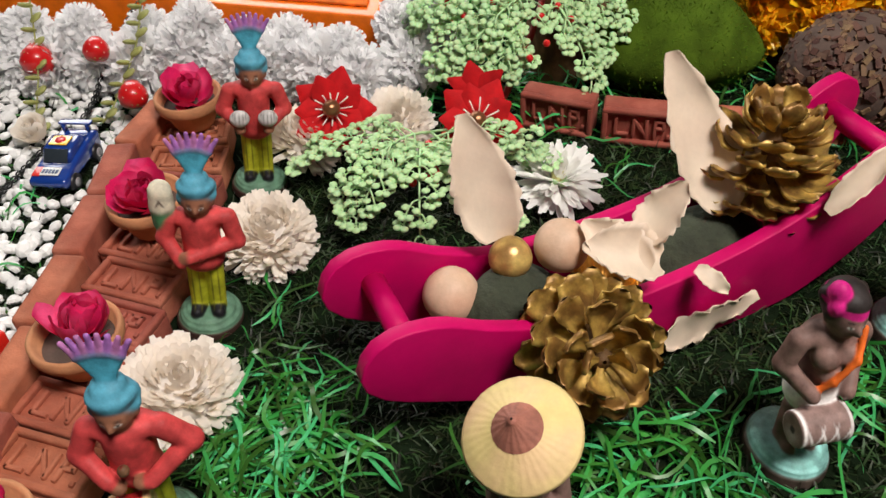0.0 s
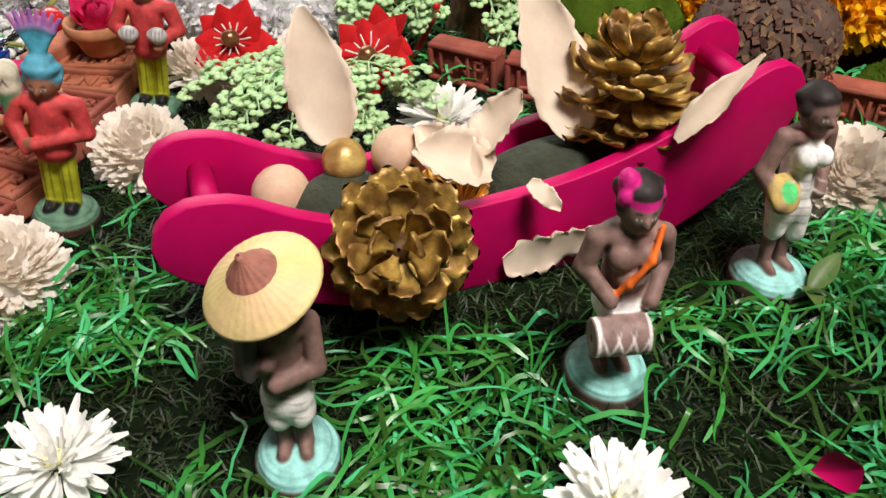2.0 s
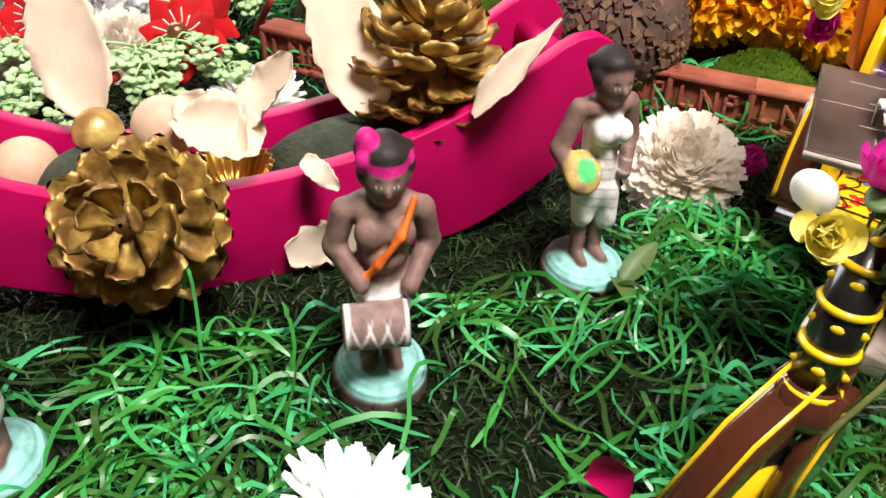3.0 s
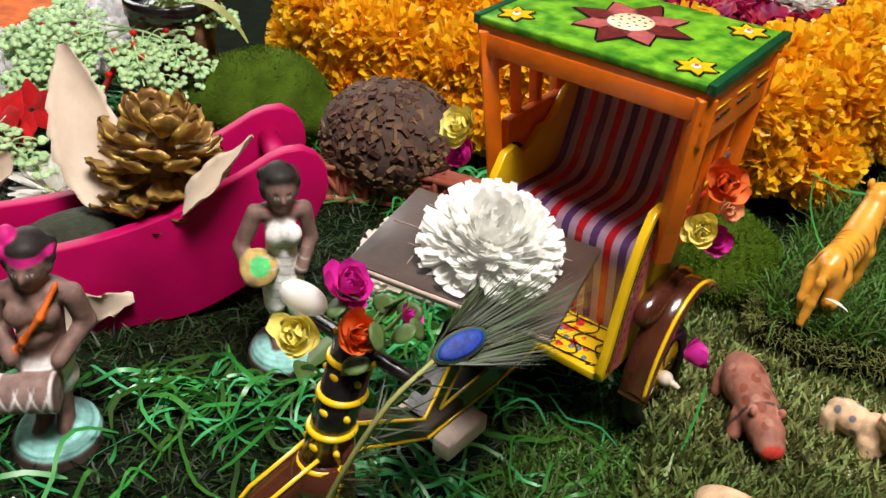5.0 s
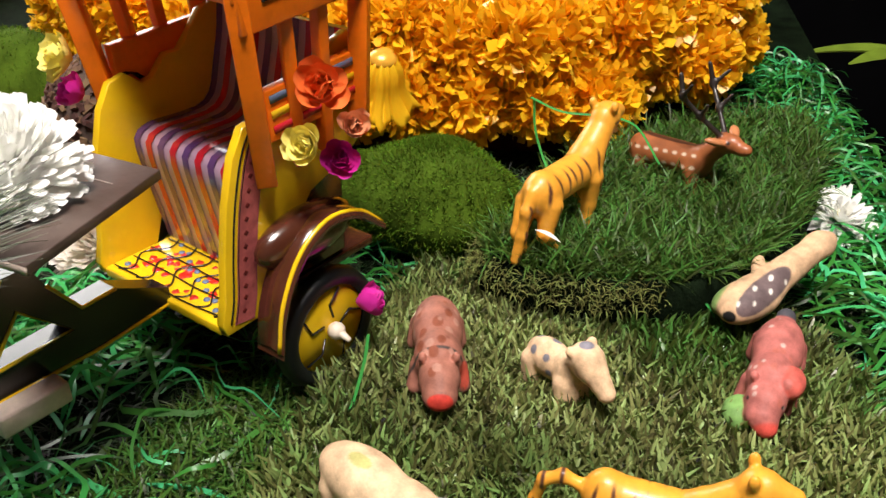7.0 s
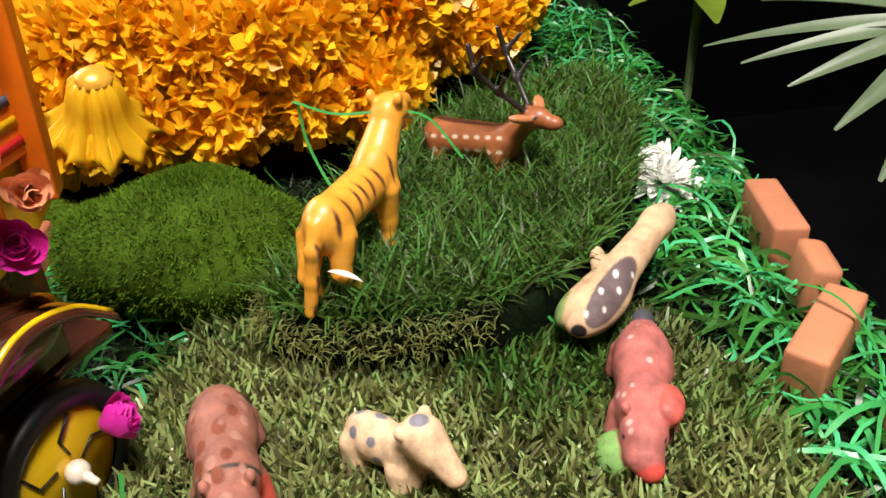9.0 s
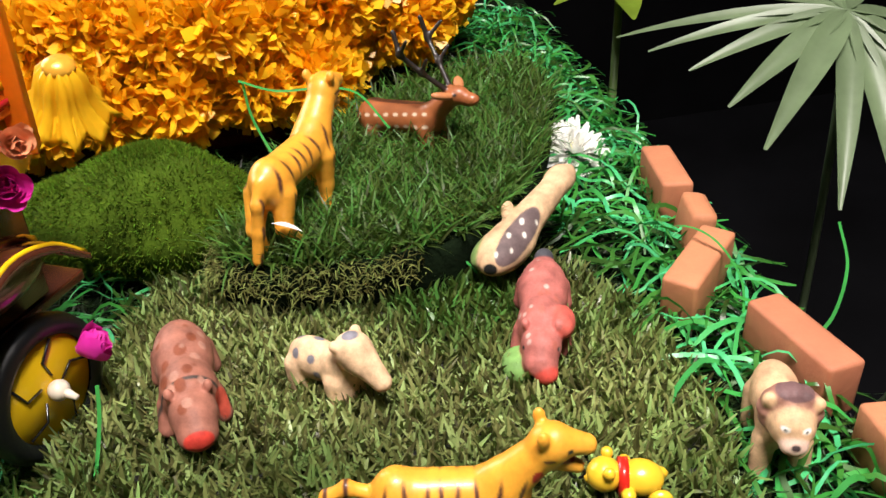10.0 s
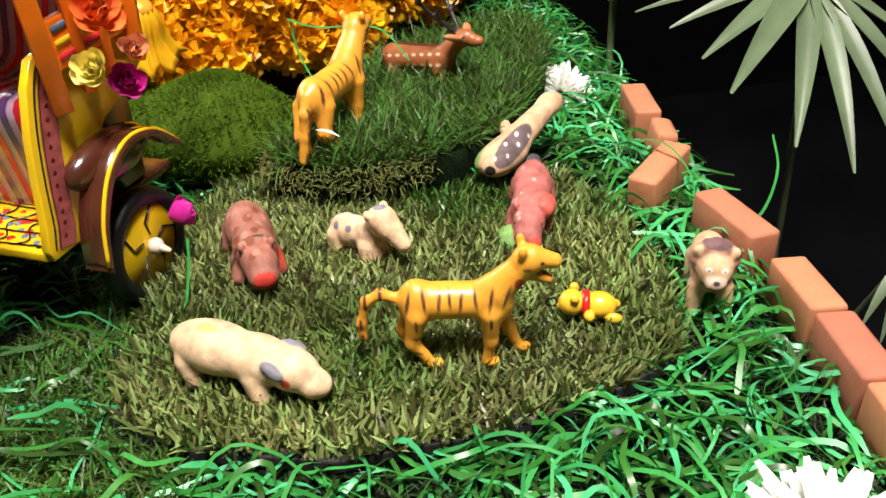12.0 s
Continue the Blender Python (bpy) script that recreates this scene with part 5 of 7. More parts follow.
figurine(pose(0.038, 0.178, 0.001, 0, 0, 14) @ Matrix.Diagonal((0.80, 0.92, 1, 1)), F, P, "bare-chested clay farmer figurine with folded arms on a teal base", VILLAGE)
hat = thing("straw_hat", pose(0.034, 0.180, 0.1115, 17, -13, 0), "wide yellow conical straw hat resting on the farmer figurine", "hat")
def ribbed(profile, ribs, depth, seg=144):
    """A revolved form with fine radial ribs."""
    a = np.linspace(0, TAU, seg, endpoint=False)
    return Soup().grids(np.array([np.stack([r * np.cos(a), r * np.sin(a), z + depth * r / 0.026 * np.cos(ribs * a)], -1) for r, z in profile])[None, :, ::-1], closed=True)


part("brim", ribbed([(0.001, -0.0005), (0.012, -0.002), (0.0245, -0.0045), (0.0258, -0.0035), (0.0248, -0.0022), (0.018, 0.0018), (0.012, 0.0052), (0.0085, 0.0075)], 36, 0.00014), "hat_straw", hat)
part("crown", ribbed([(0.0108, 0.0062), (0.0085, 0.0088), (0.0055, 0.0118), (0.0030, 0.0142), (0.0022, 0.0158), (0.0018, 0.0168), (0.0005, 0.0174)], 18, 0.0005), "hat_crown", hat, "reddish brown ribbed peak")

# drummer
F = disc(0.0235, TEAL, SOLE) + legs(SKIN, 0.012, 0.038, 0.0060, 0.0060)
F += [("e", (0, 0.001, 0.054), (0.0162, 0.0140, 0.0150), CLOTH), ("e", (0.004, 0.004, 0.040), (0.012, 0.010, 0.010), CLOTH),
      ("c", (0, 0.001, 0.060), (0, 0.004, 0.085), 0.0125, 0.0130, SKIN), ("e", (-0.0065, -0.006, 0.084), (0.0082, 0.0070, 0.0072), SKIN), ("e", (0.0065, -0.006, 0.084), (0.0082, 0.0070, 0.0072), SKIN),
      ("e", (0, 0.003, 0.0915), (0.0195, 0.0100, 0.0075), SKIN), ("e", (0, -0.006, 0.0735), (0.0100, 0.0078, 0.0072), SKIN),
      ("c", (0.019, 0.003, 0.089), (0.0235, 0.006, 0.072), 0.0062, 0.0056, SKIN), ("c", (0.0235, 0.006, 0.072), (0.012, -0.012, 0.061), 0.0054, 0.0044, SKIN),
      ("c", (-0.019, 0.003, 0.089), (-0.0235, 0.003, 0.073), 0.0062, 0.0056, SKIN), ("c", (-0.0235, 0.003, 0.073), (-0.012, -0.013, 0.064), 0.0054, 0.0044, SKIN)]
F += head(0.1075, SKIN, HAIR, 0.0, 0.0112)
F += [("c", p0, p1, 0.0017, 0.0017, ORANGE) for p0, p1 in (((0.0135, -0.004, 0.0985), (0.0065, -0.0140, 0.0870)), ((0.0065, -0.0140, 0.0870), (-0.0040, -0.0150, 0.0745)), ((-0.0040, -0.0150, 0.0745), (-0.0115, -0.0110, 0.0640)))]
F += [("e", (-0.0085, 0.001, 0.1215), (0.0054, 0.0054, 0.0058), MAG), ("e", (-0.0105, -0.003, 0.1155), (0.0036, 0.0036, 0.0046), MAG),
      ("k", (-0.021, -0.018, 0.0455), (0.011, -0.018, 0.0465), 0.0098, 0.0104, (0.25, 0.165, 0.145))]
P = face(0.1065, 0, 0.0112) + [("e", (0, 0, 0.1150), (0.0150, 0.0150, 0.0026), MAG, (8, 0, 0))]
P += [("e", (x, -0.018, 0.046), (0.0016, 0.0135, 0.0135), (0.74, 0.70, 0.68)) for x in (-0.0192, 0.0092)]
P += [("e", (-0.0150 + 0.0042 * i, -0.0280, 0.046), (0.0007, 0.005, 0.0085), (0.72, 0.68, 0.66), (0, 24 * (1 if i % 2 else -1), 0)) for i in range(6)]
P += [("e", (-0.0212, -0.018, 0.0455), (0.0015, 0.0022, 0.0022), (0.05, 0.04, 0.04))]
figurine(pose(0.179, 0.254, 0.001, 0, 2, 16) @ Matrix.Diagonal((0.84, 0.95, 1, 1)), F, P, "clay drummer figurine with a pink headband on a teal base", VILLAGE)

# woman with a basket
F = disc(0.0232, TEAL, SOLE) + legs(SKIN, 0.012, 0.046, 0.0060, 0.0048)
F += [("e", (0, 0.002, 0.057), (0.0135, 0.0115, 0.0175), CLOTH), ("c", (0.006, -0.002, 0.055), (0.009, -0.002, 0.036), 0.0075, 0.0062, CLOTH), ("c", (-0.006, 0.0, 0.055), (-0.006, 0, 0.040), 0.0080, 0.0068, CLOTH),
      ("c", (0, 0.001, 0.068), (0, 0.003, 0.092), 0.0098, 0.0102, CLOTH), ("e", (-0.005, -0.0075, 0.089), (0.0062, 0.0060, 0.0062), CLOTH), ("e", (0.0055, -0.0075, 0.089), (0.0062, 0.0060, 0.0062), CLOTH),
      ("e", (0, 0.003, 0.0985), (0.0165, 0.0080, 0.0060), SKIN), ("c", (-0.0155, 0.003, 0.098), (-0.0255, 0.002, 0.079), 0.0056, 0.0050, SKIN), ("c", (-0.0255, 0.002, 0.079), (-0.0220, -0.014, 0.067), 0.0048, 0.0042, SKIN),
      ("c", (0.0155, 0.003, 0.098), (0.0195, 0.003, 0.080), 0.0052, 0.0046, SKIN), ("c", (0.0195, 0.003, 0.080), (0.0110, -0.008, 0.066), 0.0044, 0.0040, SKIN),
      ("e", (-0.0165, -0.0095, 0.071), (0.0125, 0.0050, 0.0112), (0.50, 0.36, 0.12), (-42, 0, 15))]
F += head(0.1125, SKIN, HAIR, -0.001, 0.0104) + [("e", (0.0085, 0.005, 0.119), (0.0042, 0.0042, 0.0042), MAG)]
P = face(0.1115, -0.001, 0.0104) + [("e", (-0.0155, -0.0150, 0.0755), (0.0095, 0.0042, 0.0085), (0.10, 0.58, 0.18), (-42, 0, 15))] + [("e", (0, -0.003, 0.1025), (0.0090, 0.010, 0.0009), (0.50, 0.05, 0.08))]
P += [("e", (0.001, -0.010, 0.080 - 0.0055 * i), (0.013, 0.008, 0.0006), (0.50, 0.48, 0.46), (0, 10, 0)) for i in range(7)]
figurine(pose(0.272, 0.344, 0.001, 0, 0, 27) @ Matrix.Diagonal((0.86, 0.95, 1, 1)), F, P, "clay village woman figurine in white carrying a basket of greens", VILLAGE)

# turbaned musicians
COAT, TROUSER, TURBAN, FACE = (0.50, 0.055, 0.055), (0.42, 0.44, 0.025), (0.085, 0.31, 0.42), (0.27, 0.115, 0.065)
GREENB = (0.10, 0.20, 0.13)


def musician(kind):
    f = disc(0.0205, GREENB, (0.05, 0.025, 0.02)) + legs(TROUSER, 0.012, 0.052, 0.0062, 0.0066, (0.012, 0.012, 0.014))
    f += [("e", (0, 0.001, 0.058), (0.0140, 0.0105, 0.0095), COAT), ("c", (0, 0.001, 0.060), (0, 0.002, 0.086), 0.0118, 0.0125, COAT), ("e", (0, 0.002, 0.0915), (0.0185, 0.0095, 0.0068), COAT)]
    f += head(0.1055, FACE, TURBAN, 0, 0.0098)
    f += [("e", (0, 0.0025, 0.1150), (0.0118, 0.0112, 0.0058), TURBAN, (-10, 0, 0)), ("e", (0, 0.003, 0.1205), (0.0084, 0.0082, 0.0045), TURBAN)]
    for i in range(8):
        a = radians(-32 + 64 * i / 7)
        b, t = (0.003 * math.sin(a), 0.003, 0.122), (0.028 * math.sin(a), 0.006, 0.120 + 0.031 * math.cos(a))
        mid = tuple(u * 0.35 + v * 0.65 for u, v in zip(b, t))
        f += [("c", b, mid, 0.0012, 0.0014, (0.07, 0.34, 0.46)), ("c", mid, t, 0.0014, 0.0014, (0.34, 0.14, 0.42) if i % 2 else (0.42, 0.16, 0.36))]
    p = face(0.1045, 0, 0.0098)
    p += [("e", (s * 0.0062 + d, -0.006, 0.034), (0.0005, 0.004, 0.018), (0.10, 0.10, 0.012)) for s in (-1, 1) for d in (-0.0022, 0.0022)]
    p += [("e", (0, -0.0135, 0.062 + 0.0065 * i), (0.0009, 0.003, 0.0009), (0.22, 0.02, 0.02)) for i in range(5)]
    if kind == "cymbals":
        f += [("c", (s * 0.0175, 0.002, 0.090), (s * 0.0235, 0.001, 0.074), 0.0060, 0.0055, COAT) for s in (-1, 1)]
        f += [("c", (s * 0.0235, 0.001, 0.074), (s * 0.0125, -0.012, 0.069), 0.0052, 0.0044, COAT) for s in (-1, 1)]
        f += [("e", (s * 0.0105, -0.0165, 0.076), (0.0076, 0.0070, 0.0062), (0.55, 0.54, 0.52)) for s in (-1, 1)] + [("e", (s * 0.0105, -0.0165, 0.066), (0.0042, 0.0042, 0.0035), FACE) for s in (-1, 1)]
        p += [("e", (s * 0.0105 + 0.0048 * math.cos(k), -0.0165 - 0.006 * abs(math.sin(k)), 0.079), (0.0006, 0.004, 0.005), (0.25, 0.24, 0.23)) for s in (-1, 1) for k in (0.2, 1.0, 1.6, 2.3, 3.0)]
    elif kind == "box":
        f += [("c", (0.0175, 0.002, 0.090), (0.0225, 0, 0.072), 0.0060, 0.0054, COAT), ("c", (0.0225, 0, 0.072), (-0.006, -0.0125, 0.068), 0.0052, 0.0042, COAT), ("e", (-0.009, -0.0125, 0.068), (0.0042, 0.004, 0.0040), FACE),
              ("c", (-0.0175, 0.002, 0.090), (-0.0225, 0, 0.076), 0.0060, 0.0054, COAT), ("c", (-0.0225, 0, 0.076), (-0.012, -0.012, 0.064), 0.0050, 0.0042, COAT),
              ("c", (-0.022, 0.004, 0.086), (-0.022, 0.004, 0.097), 0.0070, 0.0075, (0.06, 0.22, 0.10)), ("c", (-0.022, 0.004, 0.100), (-0.022, 0.004, 0.110), 0.0078, 0.0072, (0.66, 0.60, 0.46))]
        p += [("e", (-0.022 + d, -0.004, 0.105), (0.0006, 0.004, 0.003), (0.1, 0.06, 0.05), (0, a, 0)) for d, a in ((-0.001, 30), (0.001, -30))]
    else:
        f += [("c", (0.0175, 0.002, 0.090), (0.0300, 0.002, 0.078), 0.0064, 0.0058, COAT), ("c", (0.0300, 0.002, 0.078), (0.0110, -0.013, 0.066), 0.0054, 0.0044, COAT), ("e", (0.006, -0.0135, 0.0655), (0.0042, 0.004, 0.0038), FACE),
              ("c", (-0.0175, 0.002, 0.090), (-0.0240, -0.002, 0.075), 0.0062, 0.0056, COAT), ("c", (-0.0240, -0.002, 0.075), (-0.010, -0.013, 0.066), 0.0052, 0.0044, COAT), ("e", (-0.006, -0.014, 0.062), (0.0042, 0.004, 0.0040), FACE),
              ("e", (0.0005, -0.0150, 0.078), (0.0030, 0.0030, 0.0034), (0.16, 0.08, 0.04)),
              ("k", (-0.0110, -0.0190, 0.042), (0.0060, -0.0150, 0.042), 0.0108, 0.0108, (0.40, 0.02, 0.02)), ("k", (-0.0125, -0.0194, 0.042), (-0.0095, -0.0187, 0.042), 0.0120, 0.0120, (0.68, 0.48, 0.24)), ("k", (0.0045, -0.0154, 0.042), (0.0075, -0.0147, 0.042), 0.0120, 0.0120, (0.68, 0.48, 0.24))]
        p += [("e", (-0.0130, -0.0195, 0.042), (0.002, 0.0025, 0.0025), (0.08, 0.06, 0.05))]
    return f, p


for kind, m, lab in (("cymbals", pose(-0.168, 0.478, 0.001, 0, 7, 14) @ Matrix.Scale(0.93, 4), "turbaned clay musician figurine holding silver cymbals on a green base"),
                     ("box", pose(-0.167, 0.338, 0.001, 0, 8, 12) @ Matrix.Scale(0.93, 4), "turbaned clay musician figurine carrying a box on the shoulder"),
                     ("drum", pose(-0.150, 0.190, 0.001, 0, 3, 8) @ Matrix.Scale(0.95, 4), "turbaned clay musician figurine with a red drum on a green base")):
    F, P = musician(kind)
    figurine(m, F, P, lab, BAND)

# figure in a blue shirt at the front
PEACH, SHIRT = (0.62, 0.28, 0.19), (0.045, 0.22, 0.36)
F = disc(0.022, GREENB, SOLE) + legs((0.05, 0.05, 0.06), 0.012, 0.052, 0.0070, 0.0072)
F += [("c", (0, 0.001, 0.054), (0, 0.003, 0.086), 0.0140, 0.0145, SHIRT), ("e", (0, 0.003, 0.0925), (0.0215, 0.0115, 0.0082), SHIRT),
      ("c", (0.0200, 0.003, 0.090), (0.0240, -0.001, 0.070), 0.0068, 0.0060, SHIRT), ("c", (0.0240, -0.001, 0.070), (0.008, -0.015, 0.074), 0.0052, 0.0045, PEACH),
      ("c", (-0.0200, 0.003, 0.090), (-0.0240, -0.001, 0.070), 0.0068, 0.0060, SHIRT), ("c", (-0.0240, -0.001, 0.070), (-0.008, -0.015, 0.078), 0.0052, 0.0045, PEACH)]
F += head(0.1105, PEACH, (0.10, 0.10, 0.115), -0.001, 0.0128) + [("e", (x, y, z), (0.0062, 0.0058, 0.0050), (0.085, 0.085, 0.10)) for x, y, z in ((0, 0.002, 0.1225), (-0.007, 0.0, 0.1205), (0.007, 0.0, 0.1205), (-0.0105, 0.004, 0.115), (0.0105, 0.004, 0.115), (0, 0.009, 0.118), (0.005, -0.006, 0.1205), (-0.004, -0.006, 0.1215), (0, 0.0115, 0.110), (-0.008, 0.009, 0.109), (0.008, 0.009, 0.109))]
P = face(0.1095, -0.001, 0.0128) + [("e", (0, -0.0140, 0.1135), (0.0007, 0.002, 0.0022), (0.6, 0.05, 0.05))] + [("e", (0.012, 0.0, 0.085), (0.0035, 0.03, 0.018), (0.02, 0.02, 0.03), (0, -12, 0))]
figurine(pose(-0.094, 0.100, 0.001, 0, 0, -12) @ Matrix.Scale(1.16, 4), F, P, "clay figurine in a blue shirt with dark grey hair", VILLAGE)


# ---- toy animals ----
def animal(name, m, forms, paints, label, k=1.0, h=0.0008, mat="toy"):
    me = sculpt(name, forms, paints, h, 0.0022)
    me.materials.append(M[mat])
    ob = new(name, me)
    ob.matrix_basis = m @ Matrix.Scale(k, 4)
    return tagged(ob, label, "toy animal", "toy animals on the lawn")


TIG, STR = (0.82, 0.36, 0.036), (0.10, 0.035, 0.02)


def tiger(open_mouth=True, tail_up=True):
    f = [("c", (-0.024, 0, 0.0330), (0.012, 0, 0.0325), 0.0086, 0.0084, TIG), ("e", (0.013, 0, 0.0325), (0.0118, 0.0088, 0.0120), TIG), ("e", (-0.026, 0, 0.0325), (0.0098, 0.0084, 0.0108), TIG),
         ("c", (0.016, 0, 0.038), (0.027, 0, 0.0485), 0.0082, 0.0064, TIG), ("e", (0.031, 0, 0.0525), (0.0082, 0.0072, 0.0070), TIG), ("c", (0.034, 0, 0.0535), (0.0445, 0, 0.0515), 0.0050, 0.0034, TIG),
         ("c", (0.030, 0, 0.0470), (0.0415, 0, 0.0425), 0.0040, 0.0024, TIG), ("e", (0.0275, 0.0058, 0.0590), (0.0024, 0.0018, 0.0030), TIG), ("e", (0.0275, -0.0058, 0.0590), (0.0024, 0.0018, 0.0030), TIG)]
    for x, y, kx, fx in ((0.016, 0.0054, 0.022, 0.027), (0.012, -0.0054, 0.012, 0.010), (-0.028, 0.0054, -0.034, -0.030), (-0.026, -0.0054, -0.029, -0.020)):
        f += [("c", (x, y, 0.028), (kx, y, 0.0140), 0.0058, 0.0036, TIG), ("c", (kx, y, 0.0140), (fx, y, 0.0030), 0.0034, 0.0027, TIG), ("e", (fx + 0.0028, y, 0.0022), (0.0044, 0.0030, 0.0022), TIG)]
    tl = [(-0.034, 0, 0.034), (-0.044, 0, 0.037), (-0.052, 0, 0.033), (-0.055, 0, 0.022), (-0.055, 0, 0.014)] if tail_up else [(-0.034, 0, 0.036), (-0.038, 0, 0.028), (-0.039, 0.001, 0.016), (-0.041, 0.002, 0.004)]
    f += [("c", a, b, 0.0026, 0.0024, TIG) for a, b in zip(tl, tl[1:])]
    p = [("e", (x, s * 0.008, z), (0.0009, 0.0052, 0.0058), STR, (s * 14, g0, 0)) for x, z, g0 in ((-0.030, 0.036, 12), (-0.022, 0.038, -8), (-0.014, 0.037, 6), (-0.009, 0.039, -6), (-0.003, 0.037, 8), (0.004, 0.038, -8), (0.012, 0.037, 10), (0.020, 0.038, 20)) for s in (-1, 1)]
    p += [("e", (x, s * 0.0100, 0.026), (0.0008, 0.004, 0.0034), STR) for x in (-0.026, -0.012, 0.0, 0.012) for s in (-1, 1)]
    p += [("e", (x, s * 0.0085, z), (0.0026, 0.005, 0.0006), STR, (0, 20, 0)) for x, z in ((-0.026, 0.018), (0.018, 0.018), (0.020, 0.010), (-0.026, 0.010)) for s in (-1, 1)]
    p += [("e", (a[0], 0, a[2]), (0.0014, 0.004, 0.004), STR) for a in tl[1:]]
    p += [("e", (0.030, s * 0.0065, 0.051), (0.0022, 0.003, 0.0008), STR) for s in (-1, 1)] + [("e", (0.0375, s * 0.0052, 0.0530), (0.0013, 0.0016, 0.0009), (0.02, 0.02, 0.02)) for s in (-1, 1)]
    if open_mouth:
        p += [("e", (0.0385, 0, 0.0480), (0.0058, 0.0060, 0.0024), (0.30, 0.02, 0.015)), ("e", (0.0262, -0.0072, 0.044), (0.0025, 0.003, 0.0028), (0.45, 0.03, 0.02))]
    return f, p


F, P = tiger()
animal("toy_tiger", pose(0.628, 0.2235, 0.0125, 0, 0, -14) @ Matrix.Diagonal((0.90, 1.0, 1.06, 1)), F, P, "orange plastic toy tiger standing with its mouth open", 0.95)
F, P = tiger(False, False)
animal("toy_tiger", pose(0.603, 0.435, 0.036, 0, 0, 57), F, P, "orange plastic toy tiger seen from behind on raised lawn", 1.17)

HIP, RED = (0.31, 0.125, 0.088), (0.55, 0.05, 0.035)


def hippo(green=False):
    hide = (0.43, 0.135, 0.115) if green else HIP
    f = [("e", (-0.012, 0, 0.0165), (0.0260, 0.0140, 0.0150), hide), ("e", (0.012, 0, 0.0165), (0.0190, 0.0130, 0.0140), hide), ("e", (0.030, 0, 0.0165), (0.0130, 0.0108, 0.0105), hide), ("e", (0.040, 0, 0.0140), (0.0080, 0.0090, 0.0075), hide),
         ("e", (0.025, 0.0085, 0.0265), (0.0026, 0.0022, 0.0030), hide), ("e", (0.025, -0.0085, 0.0265), (0.0026, 0.0022, 0.0030), hide)]
    for x in (-0.024, 0.014):
        for s in (-1, 1):
            f += [("c", (x, s * 0.0095, 0.012), (x + 0.004, s * 0.0120, 0.003), 0.0058, 0.0048, hide)]
    p = [("e", (0.047, 0, 0.0150), (0.0052, 0.0068, 0.0050), RED), ("e", (0.018, 0, 0.0165), (0.0011, 0.022, 0.022), (0.055, 0.045, 0.04), (0, 8, 0)), ("e", (0.026, 0.0135, 0.012), (0.012, 0.004, 0.009), (0.50, 0.08, 0.05))]
    g0 = np.random.default_rng(4)
    p += [("e", tuple(g0.normal(0, 1, 3) * [0.02, 0.009, 0.004] + [-0.005, 0, 0.028]), (0.004, 0.003, 0.003), (0.22, 0.065, 0.035)) for _ in range(24)]
    p += [("e", tuple(g0.normal(0, 1, 3) * [0.02, 0.009, 0.005] + [0.0, 0, 0.027]), (0.003, 0.0025, 0.003), (0.38, 0.19, 0.14)) for _ in range(20)]
    if green:
        p = [("e", (0.036, s * 0.0098, 0.020), (0.0013, 0.002, 0.0012), (0.02, 0.02, 0.02)) for s in (-1, 1)] + [("e", tuple(g0.normal(0, 1, 3) * [0.02, 0.010, 0.006] + [0.0, 0, 0.024]), (0.0026, 0.0018, 0.003), (0.44, 0.13, 0.10)) for _ in range(44)]
        p += [("e", tuple(g0.normal(0, 1, 3) * [0.02, 0.010, 0.006] + [0.0, 0, 0.024]), (0.0016, 0.0014, 0.003), (0.58, 0.38, 0.33)) for _ in range(34)]
        p += [("e", (-0.036, 0, 0.022), (0.005, 0.005, 0.005), (0.06, 0.06, 0.07))]
        f += [("e", (0.034, -0.011, 0.006), (0.0115, 0.0095, 0.0080), (0.19, 0.36, 0.10)), ("e", (0.018, 0.0105, 0.0225), (0.0105, 0.0070, 0.0075), (0.55, 0.11, 0.085)), ("e", (0.045, 0.003, 0.0115), (0.0060, 0.0062, 0.0055), (0.58, 0.075, 0.055)), ("e", (-0.036, 0, 0.0225), (0.0060, 0.0055, 0.0055), (0.06, 0.06, 0.07))]
    return f, p


F, P = hippo()
animal("toy_hippo", pose(0.5385, 0.335, 0.0135, 0, 0, -84), F, P, "reddish brown clay hippo with a red snout on the lawn", 0.90, mat="clay")
F, P = hippo(True)
animal("toy_hippo", pose(0.698, 0.337, 0.013, 0, 6, -112), F, P, "pinkish red clay hippo beside a green lump", 0.84, mat="clay")

CREAM, SLATE = (0.72, 0.49, 0.30), (0.20, 0.19, 0.22)
F = [("e", (-0.010, 0, 0.024), (0.0190, 0.0105, 0.0125), CREAM), ("e", (0.006, 0, 0.026), (0.0110, 0.0100, 0.0140), CREAM), ("c", (0.008, 0, 0.032), (0.016, 0, 0.040), 0.0080, 0.0072, CREAM),
     ("e", (0.018, 0, 0.042), (0.0108, 0.0104, 0.0096), CREAM), ("c", (0.022, 0, 0.039), (0.036, 0, 0.028), 0.0086, 0.0056, CREAM), ("e", (0.013, 0.0085, 0.047), (0.003, 0.003, 0.0034), CREAM), ("e", (0.013, -0.0085, 0.047), (0.003, 0.003, 0.0034), CREAM)]
for x in (-0.021, 0.008):
    for sd in (-1, 1):
        F += [("c", (x, sd * 0.0060, 0.020), (x + 0.002, sd * 0.0066, 0.004), 0.0068, 0.0062, CREAM)]
F += [("e", (0.008, 0, 0.013), (0.0105, 0.0105, 0.0125), CREAM), ("e", (0.022, 0, 0.037), (0.0100, 0.0090, 0.0085), CREAM)]
